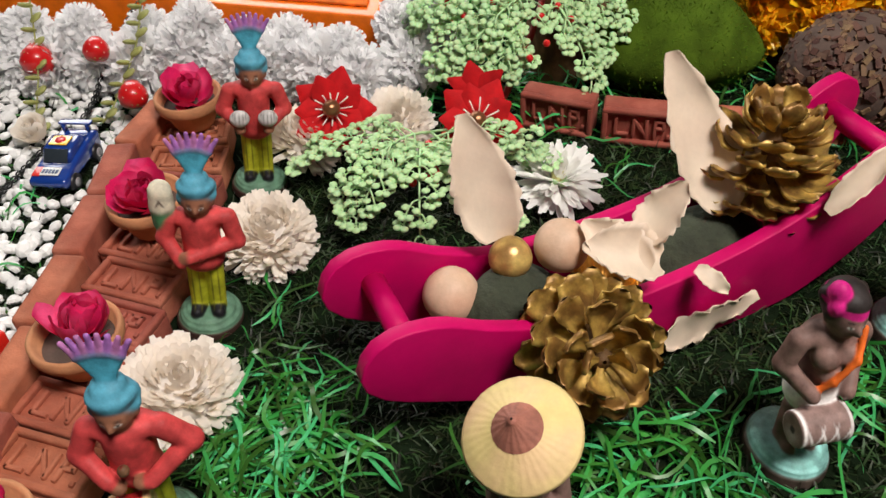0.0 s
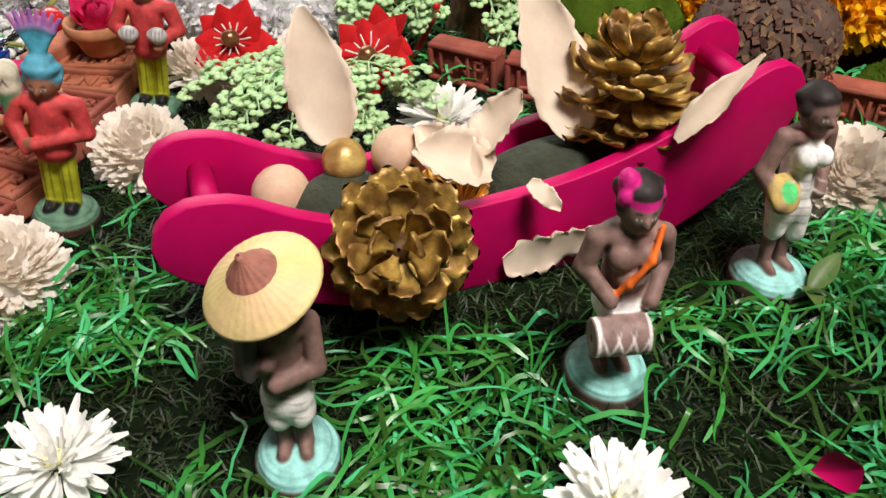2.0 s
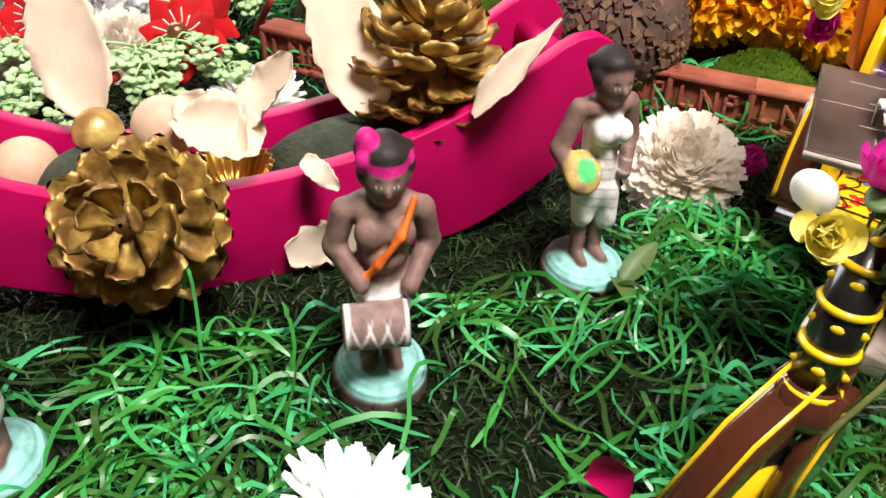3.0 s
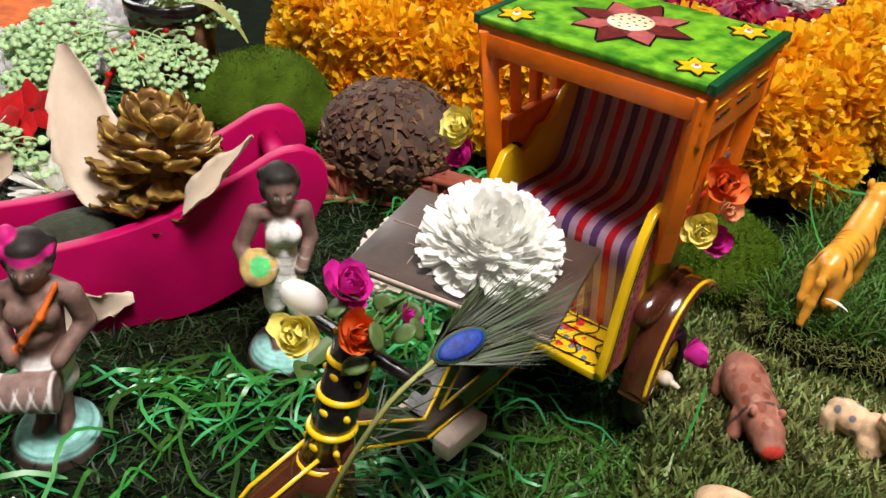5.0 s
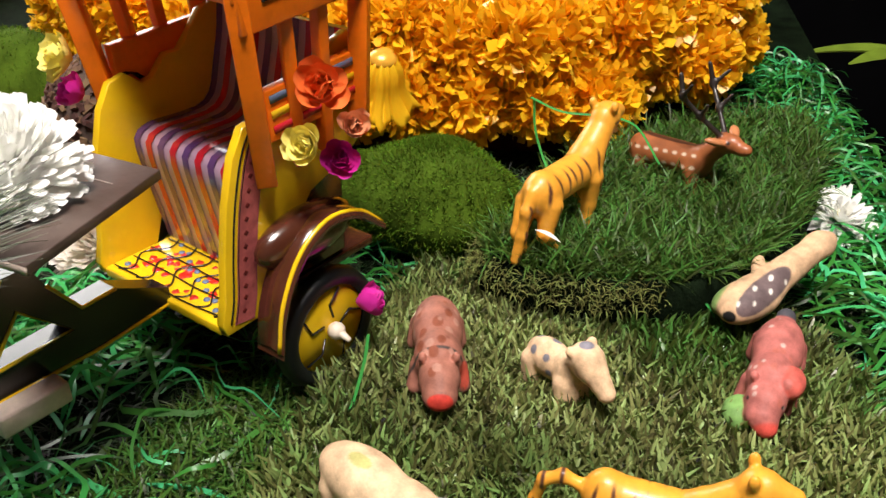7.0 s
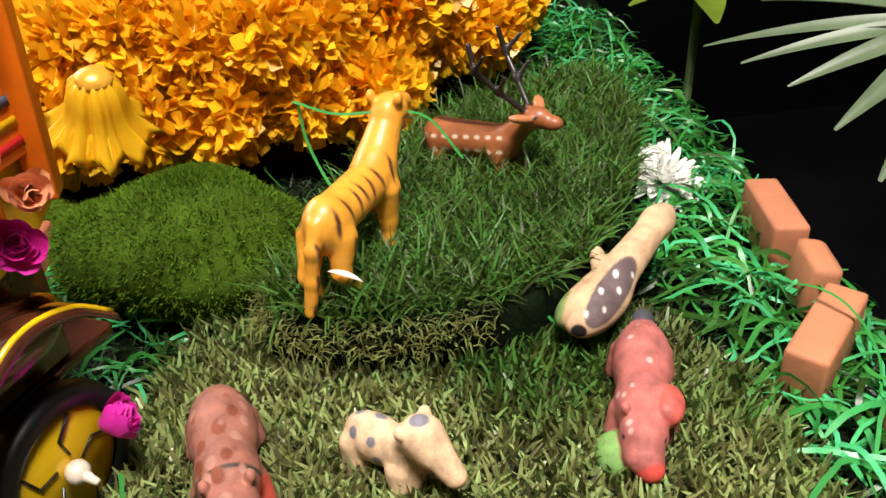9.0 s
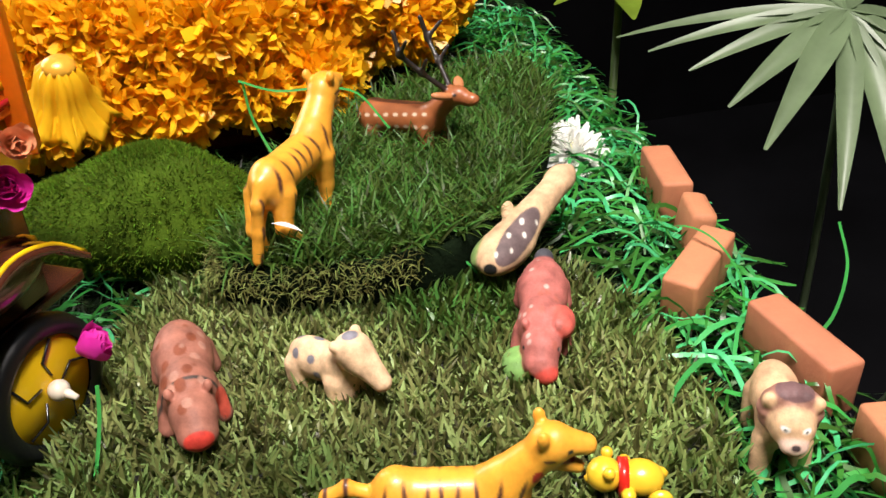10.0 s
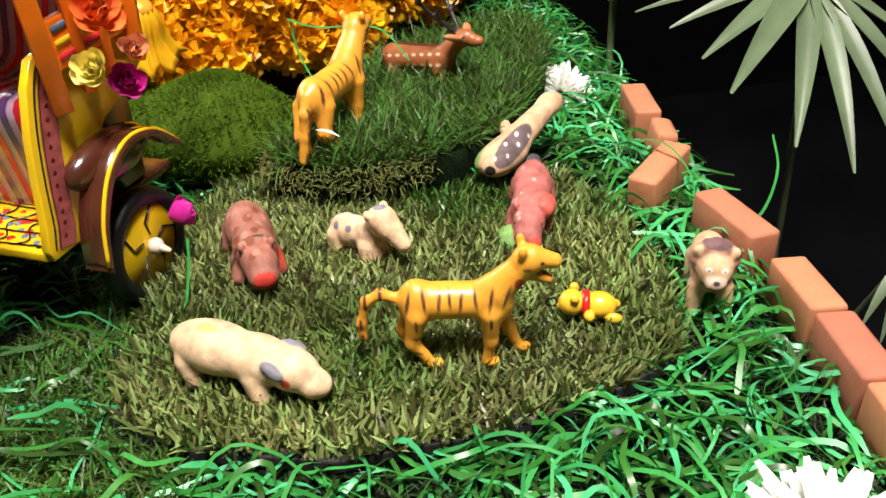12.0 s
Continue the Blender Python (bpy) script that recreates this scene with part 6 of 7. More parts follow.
P = [("e", c, r, SLATE) for c, r in (((0.017, 0, 0.0505), (0.0045, 0.0045, 0.004)), ((-0.018, -0.009, 0.030), (0.003, 0.004, 0.003)), ((-0.006, -0.010, 0.031), (0.0026, 0.004, 0.0026)), ((-0.010, 0.004, 0.0365), (0.0035, 0.003, 0.003)), ((-0.022, 0.002, 0.034), (0.003, 0.003, 0.003)), ((-0.002, -0.0095, 0.022), (0.0024, 0.004, 0.0024)))]
P += [("e", (0.008, s * 0.0075, 0.042), (0.0022, 0.003, 0.0022), RED) for s in (-1, 1)] + [("e", (0.024, s * 0.0062, 0.0385), (0.0018, 0.0016, 0.0009), (0.03, 0.03, 0.03)) for s in (-1, 1)]
P += [("e", (-0.002, -0.010, 0.010), (0.012, 0.006, 0.006), (0.25, 0.45, 0.16))]
animal("toy_cow", pose(0.598, 0.327, 0.0060, 0, 0, -50), F, P, "cream spotted clay calf with a slate mark on its forehead", 0.78, mat="clay")
PIGC = (0.72, 0.50, 0.31)
F = [("e", (-0.014, 0, 0.018), (0.0240, 0.0125, 0.0125), PIGC), ("e", (0.008, 0, 0.0175), (0.0180, 0.0115, 0.0118), PIGC), ("e", (0.026, 0, 0.0165), (0.0125, 0.0098, 0.0095), PIGC), ("e", (0.036, 0, 0.0120), (0.0085, 0.0072, 0.0066), PIGC),
     ("e", (0.022, 0.0095, 0.0215), (0.0058, 0.0024, 0.0030), SLATE, (0, 20, 12)), ("e", (0.022, -0.0095, 0.0215), (0.0058, 0.0024, 0.0030), SLATE, (0, 20, -12))]
for x in (-0.026, 0.010):
    for sd in (-1, 1):
        F += [("c", (x, sd * 0.0070, 0.012), (x + 0.003, sd * 0.0082, 0.003), 0.0058, 0.0046, PIGC)]
P = [("e", (0.028, s * 0.0095, 0.0165), (0.0024, 0.003, 0.0022), RED) for s in (-1, 1)] + [("e", (-0.015, -0.002, 0.0305), (0.006, 0.003, 0.002), (0.45, 0.42, 0.16))]
animal("toy_pig", pose(0.529, 0.235, 0.0115, 0, 0, -37), F, P, "pale cream clay pig with dark ears on the lawn", 0.98, mat="clay")

DEER, DARK = (0.36, 0.115, 0.04), (0.022, 0.016, 0.014)
F = [("c", (-0.024, 0, 0.036), (0.012, 0, 0.034), 0.0098, 0.0092, DEER), ("e", (-0.025, 0, 0.035), (0.010, 0.009, 0.0105), DEER), ("c", (0.014, 0, 0.037), (0.026, 0, 0.046), 0.0070, 0.0056, DEER), ("e", (0.031, 0, 0.048), (0.0078, 0.0056, 0.0056), DEER), ("e", (0.039, 0, 0.0455), (0.0058, 0.0040, 0.0038), DEER),
     ("e", (0.028, 0.0105, 0.051), (0.003, 0.0068, 0.0022), (0.52, 0.20, 0.08), (20, 0, 30)), ("e", (0.028, -0.0105, 0.051), (0.003, 0.0068, 0.0022), (0.52, 0.20, 0.08), (-20, 0, -30))]
for x, s, dx in ((0.012, 1, 0.008), (0.010, -1, 0.002), (-0.026, 1, 0.0), (-0.024, -1, -0.006)):
    F += [("c", (x, s * 0.0055, 0.030), (x + dx, s * 0.0060, 0.003), 0.0050, 0.0028, DEER)]
for s in (-1, 1):
    q = [(0.026, s * 0.003, 0.053), (0.018, s * 0.010, 0.064), (0.010, s * 0.016, 0.076), (0.008, s * 0.015, 0.088)]
    F += [("c", a, b, 0.0016, 0.0013, DARK) for a, b in zip(q, q[1:])] + [("c", q[1], (0.024, s * 0.013, 0.072), 0.0013, 0.001, DARK), ("c", q[2], (0.018, s * 0.020, 0.084), 0.0013, 0.001, DARK)]
P = [("e", (-0.030 + 0.0062 * i, s * 0.0095, 0.036 + 0.0035 * (j - 0.5) * 2), (0.0017, 0.004, 0.0010), (0.72, 0.55, 0.40)) for i in range(8) for j in (0, 1) for s in (-1, 1)]
P += [("e", (-0.006, 0, 0.0450), (0.028, 0.0028, 0.003), (0.07, 0.025, 0.015)), ("e", (0.033, 0.0052, 0.0495), (0.0012, 0.0014, 0.0010), DARK), ("e", (0.033, -0.0052, 0.0495), (0.0012, 0.0014, 0.0010), DARK)]
animal("toy_deer", pose(0.684, 0.514, 0.015, 0, -8, -42), F, P, "brown spotted toy stag with dark antlers on raised lawn", 1.08)
SAND = (0.64, 0.42, 0.25)
F = [("e", (-0.018, 0, 0.012), (0.0220, 0.0120, 0.0105), SAND), ("c", (-0.005, 0, 0.014), (0.028, 0, 0.017), 0.0092, 0.0070, SAND), ("e", (0.036, 0, 0.018), (0.0110, 0.0080, 0.0075), SAND), ("e", (0.045, 0.001, 0.0165), (0.006, 0.0052, 0.005), SAND),
     ("e", (0.0, 0.0105, 0.018), (0.008, 0.0035, 0.003), SAND, (0, 0, 30)), ("e", (-0.026, 0.0075, 0.011), (0.012, 0.006, 0.007), (0.18, 0.29, 0.09))]
P = [("e", (-0.018, -0.006, 0.019), (0.024, 0.0062, 0.008), (0.14, 0.10, 0.10), (0, 0, 6)), ("e", (-0.042, -0.004, 0.013), (0.005, 0.005, 0.005), (0.02, 0.02, 0.02))]
P += [("e", (-0.034 + 0.0062 * i, -0.0035 - 0.005 * (i % 2), 0.022), (0.0019, 0.0011, 0.005), (0.75, 0.70, 0.62), (0, 0, 25)) for i in range(6)]
animal("toy_fawn", pose(0.713, 0.398, 0.022, 0, -8, 40), F, P, "sand coloured clay fawn with a dark spotted patch lying down", 1.02, mat="clay")
LION = (0.60, 0.38, 0.22)
F = [("e", (-0.016, 0, 0.022), (0.0200, 0.0110, 0.0130), LION), ("e", (0.004, 0, 0.026), (0.0125, 0.0120, 0.0150), LION), ("e", (0.010, 0, 0.036), (0.0110, 0.0118, 0.0122), (0.36, 0.18, 0.13)), *[("e", (0.014, s * 0.0098, 0.0435), (0.0026, 0.0030, 0.0032), LION) for s in (-1, 1)], ("e", (0.018, 0, 0.0345), (0.0098, 0.0098, 0.0098), LION), ("e", (0.0265, 0, 0.0310), (0.0050, 0.0058, 0.0048), (0.70, 0.48, 0.38)),
     *[("e", (0.011, 0.0102 * math.sin(a), 0.0365 + 0.0100 * math.cos(a)), (0.0052, 0.0036, 0.0036), (0.33, 0.16, 0.12)) for a in np.linspace(-2.6, 2.6, 11)]]
for x in (-0.022, 0.010):
    for sd in (-1, 1):
        F += [("c", (x, sd * 0.0075, 0.018), (x + 0.004, sd * 0.0085, 0.003), 0.0055, 0.0045, LION)]
P = [("e", (0.0265, s * 0.0046, 0.0385), (0.003, 0.0020, 0.0012), (0.75, 0.73, 0.68)) for s in (-1, 1)] + [("e", (0.0275, s * 0.0044, 0.0382), (0.002, 0.0010, 0.0010), (0.03, 0.03, 0.03)) for s in (-1, 1)]
P += [("e", (0.030, 0, 0.0275), (0.004, 0.0058, 0.0020), (0.60, 0.06, 0.05)), ("e", (0.031, 0, 0.0330), (0.002, 0.002, 0.0014), (0.06, 0.04, 0.04)), ("e", (0.012, 0, 0.0480), (0.008, 0.008, 0.003), (0.16, 0.09, 0.09))]
animal("toy_lion", pose(0.762, 0.246, 0.001, 0, 0, -116), F, P, "tan clay lion with a brown mane by the bricks", 0.87, mat="clay")
ch = thing("yellow_charm", pose(0.690, 0.2345, 0.020, 0, 0, -20), "small yellow plastic charm with a red band on the lawn", "charm")
part("body", ball((0.006, 0, 0.002), (0.0085, 0.0070, 0.0066), 16, 10), "yellow_plastic", ch)
part("head", ball((-0.007, 0, 0.003), (0.0066, 0.0066, 0.0064), 16, 10).join(ball((-0.0115, 0, 0.0015), (0.003, 0.003, 0.0026), 10, 8)), "yellow_plastic", ch)
for sy in (-1, 1):
    part("ear", ball((-0.006, sy * 0.0052, 0.0085), 0.0023, 10, 8), "yellow_plastic", ch)
    part("limb", ball((0.0125, sy * 0.0058, -0.0015), (0.0045, 0.0026, 0.0028), 10, 8), "yellow_plastic", ch)
    part("limb", ball((0.001, sy * 0.0078, 0.001), (0.0028, 0.0036, 0.0028), 10, 8), "yellow_plastic", ch)
part("band", tube([(-0.0022, 0.0, 0.002), (0.0012, 0, 0.002)], 0.0072, 18), "red_paint", ch, "red band")
a = np.linspace(0, TAU, 17)
part("ring", tube(np.c_[-0.0165 + 0.0026 * np.cos(a), 0 * a, 0.003 + 0.0026 * np.sin(a)], 0.0006, 6, False), "chain", ch, "metal ring")


# ---- the painted rickshaw ----
CART = pose(0.4385, 0.3615, 0.0, 0, 0, -31.5)
cart = thing("toy_rickshaw", CART, "hand-painted wooden cycle rickshaw with an orange canopy and striped seat", "rickshaw")
SIDE_OUT = [(-0.050, 0.052), (-0.0515, 0.058), (-0.0485, 0.069), (-0.046, 0.088), (-0.042, 0.110), (-0.036, 0.130), (-0.029, 0.141), (-0.020, 0.143), (-0.012, 0.137), (-0.006, 0.138), (0.003, 0.147), (0.011, 0.147),
            (0.017, 0.153), (0.025, 0.163), (0.034, 0.166), (0.041, 0.160), (0.046, 0.150), (0.046, 0.120), (0.030, 0.108), (0.006, 0.100), (-0.006, 0.086), (-0.014, 0.068), (-0.020, 0.052)]


def yz(s):
    """Turns a plate drawn in x, y into one that stands in local y, z."""
    return s.moved(Matrix(((0, 0, 1, 0), (1, 0, 0, 0), (0, 1, 0, 0), (0, 0, 0, 1))))


for sx in (-1, 1):
    pnl = part("side_panel", yz(prism(SIDE_OUT, -0.0022, 0.0022, 0.0006)), "yellow", cart, "yellow enamel side with black and red border lines", m=Matrix.Translation((sx * 0.0430, 0, 0.003)))
    for k, off in enumerate((0.0030, 0.0048)):
        ln = [(0.0022 * sx, y + off * 1.4, z - off * 0.4) for y, z in SIDE_OUT[1:9]]
        part("border_line", tube(curve(ln, 30), 0.00055, 5), "black", pnl, "black border line")
    band = [(0.0022 * sx, y + 0.0105, z - 0.0030) for y, z in SIDE_OUT[1:7]]
    c = curve(band, 30)
    part("border_band", Soup().grids(np.stack([np.stack([c + [0.0004 * sx, -0.0046, 0.0008], c + [0.0004 * sx, 0.0064, -0.0012]], 1)])), "rose_paint", pnl, "rose red border band")
    dots = Soup()
    for q in c[2:-1:2]:
        dots.join(box(0.0010, 0.0022, 0.0022, 0.0003).moved(Matrix.Translation(q) @ pose(0, 0, 0, 45, 0, 0)))
    part("border_motif", dots, "maroon_paint", pnl, "row of dark red motifs")
deck = part("footboard", box(0.0816, 0.046, 0.005, 0.001, (0, -0.027, 0.0560)), "yellow", cart, "yellow footboard painted with red and black vines")
g = np.random.default_rng(15)
for i in range(46):
    r = g.uniform(0.0008, 0.0026)
    part("red_dab", lathe([(0.0001, 0.0003), (r, 0.0002), (r * 1.05, 0)], 7, 0.25), "red_paint", deck, m=Matrix.Translation((float(np.clip(g.normal(0, 0.018), -0.036, 0.036)), -0.029 + float(np.clip(g.normal(0, 0.009), -0.016, 0.016)), 0.0587)) @ Matrix.Rotation(g.uniform(0, 6), 4, "Z"))
for i in range(13):
    part("blue_dot", lathe([(0.0001, 0.0007), (0.0014, 0.0006), (0.0016, 0)], 9), "blue_paint", deck, m=Matrix.Translation((-0.034 + 0.068 * ((i * 0.618) % 1), -0.045 + 0.032 * ((i * 0.37 + 0.1) % 1), 0.0587)))
for i in range(6):
    x0 = -0.034 + 0.0135 * i
    part("vine", tube(curve([(x0, -0.047, 0.0590), (x0 + 0.005, -0.042, 0.0592), (x0 - 0.003, -0.031, 0.0592), (x0 + 0.004, -0.020, 0.0592), (x0 + 0.001, -0.012, 0.0590)], 24), 0.00045, 4), "black", deck, "thin black vine")
    if i < 4:
        part("vine", tube(curve([(-0.038, -0.046 + 0.0105 * i, 0.0591), (-0.012, -0.046 + 0.0105 * i, 0.0592), (0.012, -0.047 + 0.0105 * i, 0.0592), (0.038, -0.045 + 0.0105 * i, 0.0591)], 24), 0.00045, 4), "black", deck, "thin black vine")
part("floor_board", box(0.0816, 0.060, 0.005, 0.001, (0, 0.022, 0.0560)), "brown", cart)
PROF = curve([(-0.012, 0.0590), (-0.0175, 0.088), (-0.0215, 0.110), (-0.0200, 0.1175), (-0.012, 0.1205), (0.004, 0.1200), (0.018, 0.1205), (0.0255, 0.1260), (0.0300, 0.140), (0.0345, 0.155), (0.0365, 0.168)], 28)
seat = part("seat", Soup().grids(np.array([[(-0.0408, y, z) for y, z in PROF], [(0.0408, y, z) for y, z in PROF]])[None]), "lilac", cart, "glossy seat painted in purple, red and lilac stripes")
edges = np.linspace(-0.0405, 0.0405, 20)
for i, (a0, b0) in enumerate(zip(edges, edges[1:])):
    if i % 2 == 0:
        lift = np.array([(y - 0.0005, z + 0.0005) for y, z in PROF])
        part("stripe", Soup().grids(np.array([[(a0, y, z) for y, z in lift], [(b0, y, z) for y, z in lift]])[None]), "violet" if i % 4 == 0 else "crimson", seat)
part("back_board", box(0.0816, 0.004, 0.050, 0.001, (0, 0.0425, 0.142)), "yellow", cart)
part("seat_box", box(0.0800, 0.040, 0.058, 0.001, (0, 0.012, 0.0885)), "brown", cart, "dark brown box below the seat")

# canopy
RZ = 0.2130
TILT = Matrix.Translation((0, -0.038, RZ)) @ Matrix.Rotation(radians(4.5), 4, "X") @ Matrix.Translation((0, 0.038, -RZ))
can = part("canopy", box(0.120, 0.078, 0.005, 0.0008, (0, 0.0, RZ - 0.006)), "orange", cart, "orange painted canopy frame", m=TILT)
for sx in (-1, 1):
    for y0, y1, w in ((-0.036, -0.030, 0.0085), (-0.014, -0.010, 0.0055), (0.006, 0.006, 0.0055), (0.032, 0.028, 0.0085)):
        top, low = np.array((sx * 0.0560, y0, RZ - 0.006)), np.array((sx * 0.0490, y1, 0.118))
        d = low - top
        L = float(np.linalg.norm(d))
        mm = Matrix.Translation((top + low) / 2) @ Vector(d).to_track_quat("Z", "Y").to_matrix().to_4x4()
        part("pillar", box(w, w, L, 0.0008), "orange", can, m=mm)
    rail = part("side_rail", box(0.005, 0.076, 0.022, 0.0008, (sx * 0.0565, 0, RZ - 0.0185)), "orange", can)
    for k in range(3):
        part("dash", box(0.0006, 0.014, 0.0010, 0, (sx * 0.0593, -0.022 + 0.022 * k, RZ - 0.014)), "yellow", rail, "yellow painted dash")
        part("dash", box(0.0006, 0.014, 0.0010, 0, (sx * 0.0593, -0.020 + 0.022 * k, RZ - 0.019)), "black", rail, "black painted dash")
    low = part("lower_rail", box(0.005, 0.060, 0.022, 0.0008, (sx * 0.0490, 0.004, 0.146)), "orange", can)
    for k, mt in enumerate(("blue_paint", "yellow", "crimson")):
        part("band", box(0.0006, 0.056, 0.0032, 0, (sx * 0.0518, 0.004, 0.153 - 0.0065 * k)), mt, low)
part("front_rail", box(0.116, 0.006, 0.0105, 0.0008, (0, -0.0365, RZ - 0.0125)), "orange", can)
part("rear_rail", box(0.116, 0.006, 0.014, 0.0008, (0, 0.0365, RZ - 0.0145)), "orange", can)
roof = part("roof", box(0.122, 0.080, 0.004, 0.001, (0, 0, RZ - 0.0015)), "roof_green", cart, "roof painted mottled green with a large flower", m=TILT)
for c0, s0 in (((0.0595, 0), (0.004, 0.0806)), ((-0.0595, 0), (0.004, 0.0806))):
    part("edging", box(s0[0], s0[1], 0.0048, 0.0004, (*c0, RZ - 0.0012)), "dark_green", roof, "dark green edge")
ZT = RZ + 0.0007


def flat_petal(L, w, mat, m, parent, line=0.0010):
    n = 12
    t = np.linspace(0, 1, n)
    wd = w * np.sin(np.pi * t ** 0.62) * (1.1 - 0.4 * t) * 0.5
    for mt, k, z in (("black", line, 0.0), (mat, 0.0, 0.0003)):
        o = [(x * (L + k) - k * 0.3, y + (k if y > 0 else 0)) for x, y in zip(t, wd)] + [(x * (L + k) - k * 0.3, -y - k * (0 < y)) for x, y in zip(t[::-1][1:-1], wd[::-1][1:-1])]
        part("painted_petal", prism(o, z, z + 0.0003), mt, parent, smooth=False, m=m)


for i in range(8):
    flat_petal(0.0225 if i % 2 == 0 else 0.0195, 0.0145, "maroon_paint" if i % 2 == 0 else "rose_paint", Matrix.Translation((0, 0, ZT)) @ Matrix.Rotation(i * TAU / 8, 4, "Z") @ Matrix.Translation((0.0085, 0, 0)), roof)
part("flower_eye", lathe([(0.0001, 0.0009), (0.0110, 0.0008), (0.0112, 0)], 24), "ivory_paint", roof, "ivory flower centre", m=Matrix.Translation((0, 0, ZT)))
for i in range(18):
    rr, aa = 0.0098 * math.sqrt((i + 0.5) / 18), i * 2.4
    part("seed", box(0.0014, 0.0005, 0.0003, 0), "maroon_paint", roof, m=Matrix.Translation((rr * math.cos(aa), rr * math.sin(aa), ZT + 0.0010)) @ Matrix.Rotation(0.4, 4, "Z"))
for x, y in ((-0.046, -0.027), (0.046, -0.027), (-0.046, 0.027), (0.046, 0.027)):
    for i in range(6):
        flat_petal(0.0078, 0.0052, "yellow", Matrix.Translation((x, y, ZT)) @ Matrix.Rotation(i * TAU / 6, 4, "Z") @ Matrix.Translation((0.0016, 0, 0)), roof, 0.0011)
    part("flower_eye", lathe([(0.0001, 0.0010), (0.0020, 0.0009), (0.0021, 0)], 12), "white_paint", roof, m=Matrix.Translation((x, y, ZT)))
    part("flower_dot", lathe([(0.0001, 0.0014), (0.0010, 0.0013), (0.0011, 0)], 10), "red_paint", roof, m=Matrix.Translation((x, y, ZT)))

# wheels and mudguards
for sx in (-1, 1):
    wh = part("wheel", lathe([(0.0225, -0.004), (0.0262, -0.0058), (0.0300, -0.0042), (0.0312, 0), (0.0300, 0.0042), (0.0262, 0.0058), (0.0225, 0.004)], 40).moved(Matrix.Rotation(radians(90), 4, "Y")), "tyre", cart, "black wheel with a yellow hub", m=Matrix.Translation((sx * 0.0525, 0.002, 0.0345)))
    part("hub_disc", lathe([(0.0002, 0.0034), (0.0225, 0.0030), (0.0228, -0.003), (0.0002, -0.0030)], 36).moved(Matrix.Rotation(radians(90 * sx), 4, "Y")), "yellow", wh, "yellow hub disc")
    for i in range(5):
        aa = i * TAU / 5
        part("hub_line", tube([(sx * 0.0036, 0.006 * math.cos(aa), 0.006 * math.sin(aa)), (sx * 0.0038, 0.0135 * math.cos(aa + 0.35), 0.0135 * math.sin(aa + 0.35)), (sx * 0.0036, 0.0215 * math.cos(aa), 0.0215 * math.sin(aa))], 0.0006, 5), "black", wh)
    part("axle_bead", ball((sx * 0.0068, 0, 0), (0.0045, 0.0045, 0.0045), 12, 8).join(tube([(sx * 0.008, 0, 0), (sx * 0.016, -0.001, -0.001)], [0.0024, 0.0012], 8)), "bead", wh, "cream bead")
    arc = curve([(-0.0385, 0.0445), (-0.034, 0.066), (-0.022, 0.086), (-0.004, 0.0955), (0.016, 0.0915), (0.032, 0.079)], 24)
    ring = np.array([[(x, y + dy, z + dz) for y, z in arc] for x, dy, dz in ((sx * 0.0500, 0, 0), (sx * 0.0500, 0, 0.003), (sx * 0.058, 0, 0.0042), (sx * 0.0665, 0, 0.003), (sx * 0.0665, 0, 0), (sx * 0.0500, 0, 0))])
    mg = part("mudguard", Soup().grids(ring[None] if sx > 0 else ring[None, ::-1]), "brown", cart, "glossy brown mudguard with a yellow line")
    part("line", tube([(sx * 0.0640, y, z + 0.0034) for y, z in arc], 0.0012, 6), "yellow", mg, "yellow line")
    part("shoulder", ball((sx * 0.050, -0.004, 0.088), (0.010, 0.030, 0.013), 18, 12), "brown", mg)
part("axle", tube([(-0.055, 0.001, 0.0325), (0.055, 0.001, 0.0325)], 0.0035, 10), "black", cart)
part("axle_block", box(0.060, 0.020, 0.024, 0.001, (0, 0.004, 0.040)), "black", cart)
rose("hub_flower", CART @ pose(0.0615, 0.015, 0.045, 0, 75, 30), 0.0125, "magenta_petal", "magenta paper flower tucked into the wheel", 131, category="flower")


# frame, steering column, pedals
# flat black frame with a triangular opening, edged in yellow
NOSE, DIP, PEAK, PEAK_B = (-0.186, 0.096), (-0.1412, 0.0672), (-0.1257, 0.0894), (-0.117, 0.103)
T1, T2, T3 = (-0.1304, 0.0662), (-0.1145, 0.087), (-0.0949, 0.0679)
U0, U1, U2, U3 = (-0.106, 0.103), (-0.1011, 0.0922), (-0.0891, 0.0755), (-0.0731, 0.0764)
END, END_B, LOWR, BRK, CHIN = (-0.048, 0.0640), (-0.048, 0.0560), (-0.0851, 0.0527), (-0.1381, 0.0532), (-0.188, 0.083)
plate = Soup()
for poly in ((NOSE, DIP, BRK, CHIN), (DIP, PEAK, T1, BRK), (PEAK, PEAK_B, T2, T1), (PEAK_B, U0, U1, T2), (T2, U1, U2, T3), (T1, T3, LOWR, BRK), (T3, U2, U3, END, END_B, LOWR)):
    plate.join(yz(prism(list(poly)[::-1], -0.0055, 0.0055)))
plate = part("frame_plate", plate, "black", cart, "flat black frame with a triangular opening edged in yellow", smooth=False)
for line in ((NOSE, DIP, PEAK, PEAK_B), (T1, T2, T3, T1), (U1, U2, U3), (BRK, LOWR, END_B), (CHIN, BRK)):
    part("line", tube([(0.0056, y, z) for y, z in line], 0.0009, 6), "yellow", plate, "yellow edge line")
# the black strut's front face mirrors the sky: reflection added as a silver plate
part("chain_plate", box(0.0104, 0.0016, 0.0250, 0.0005), "silver", plate, "sky reflection on the strut's front face, laid on in silver", m=pose(0, -0.1346, 0.0788, -35, 0, 0))
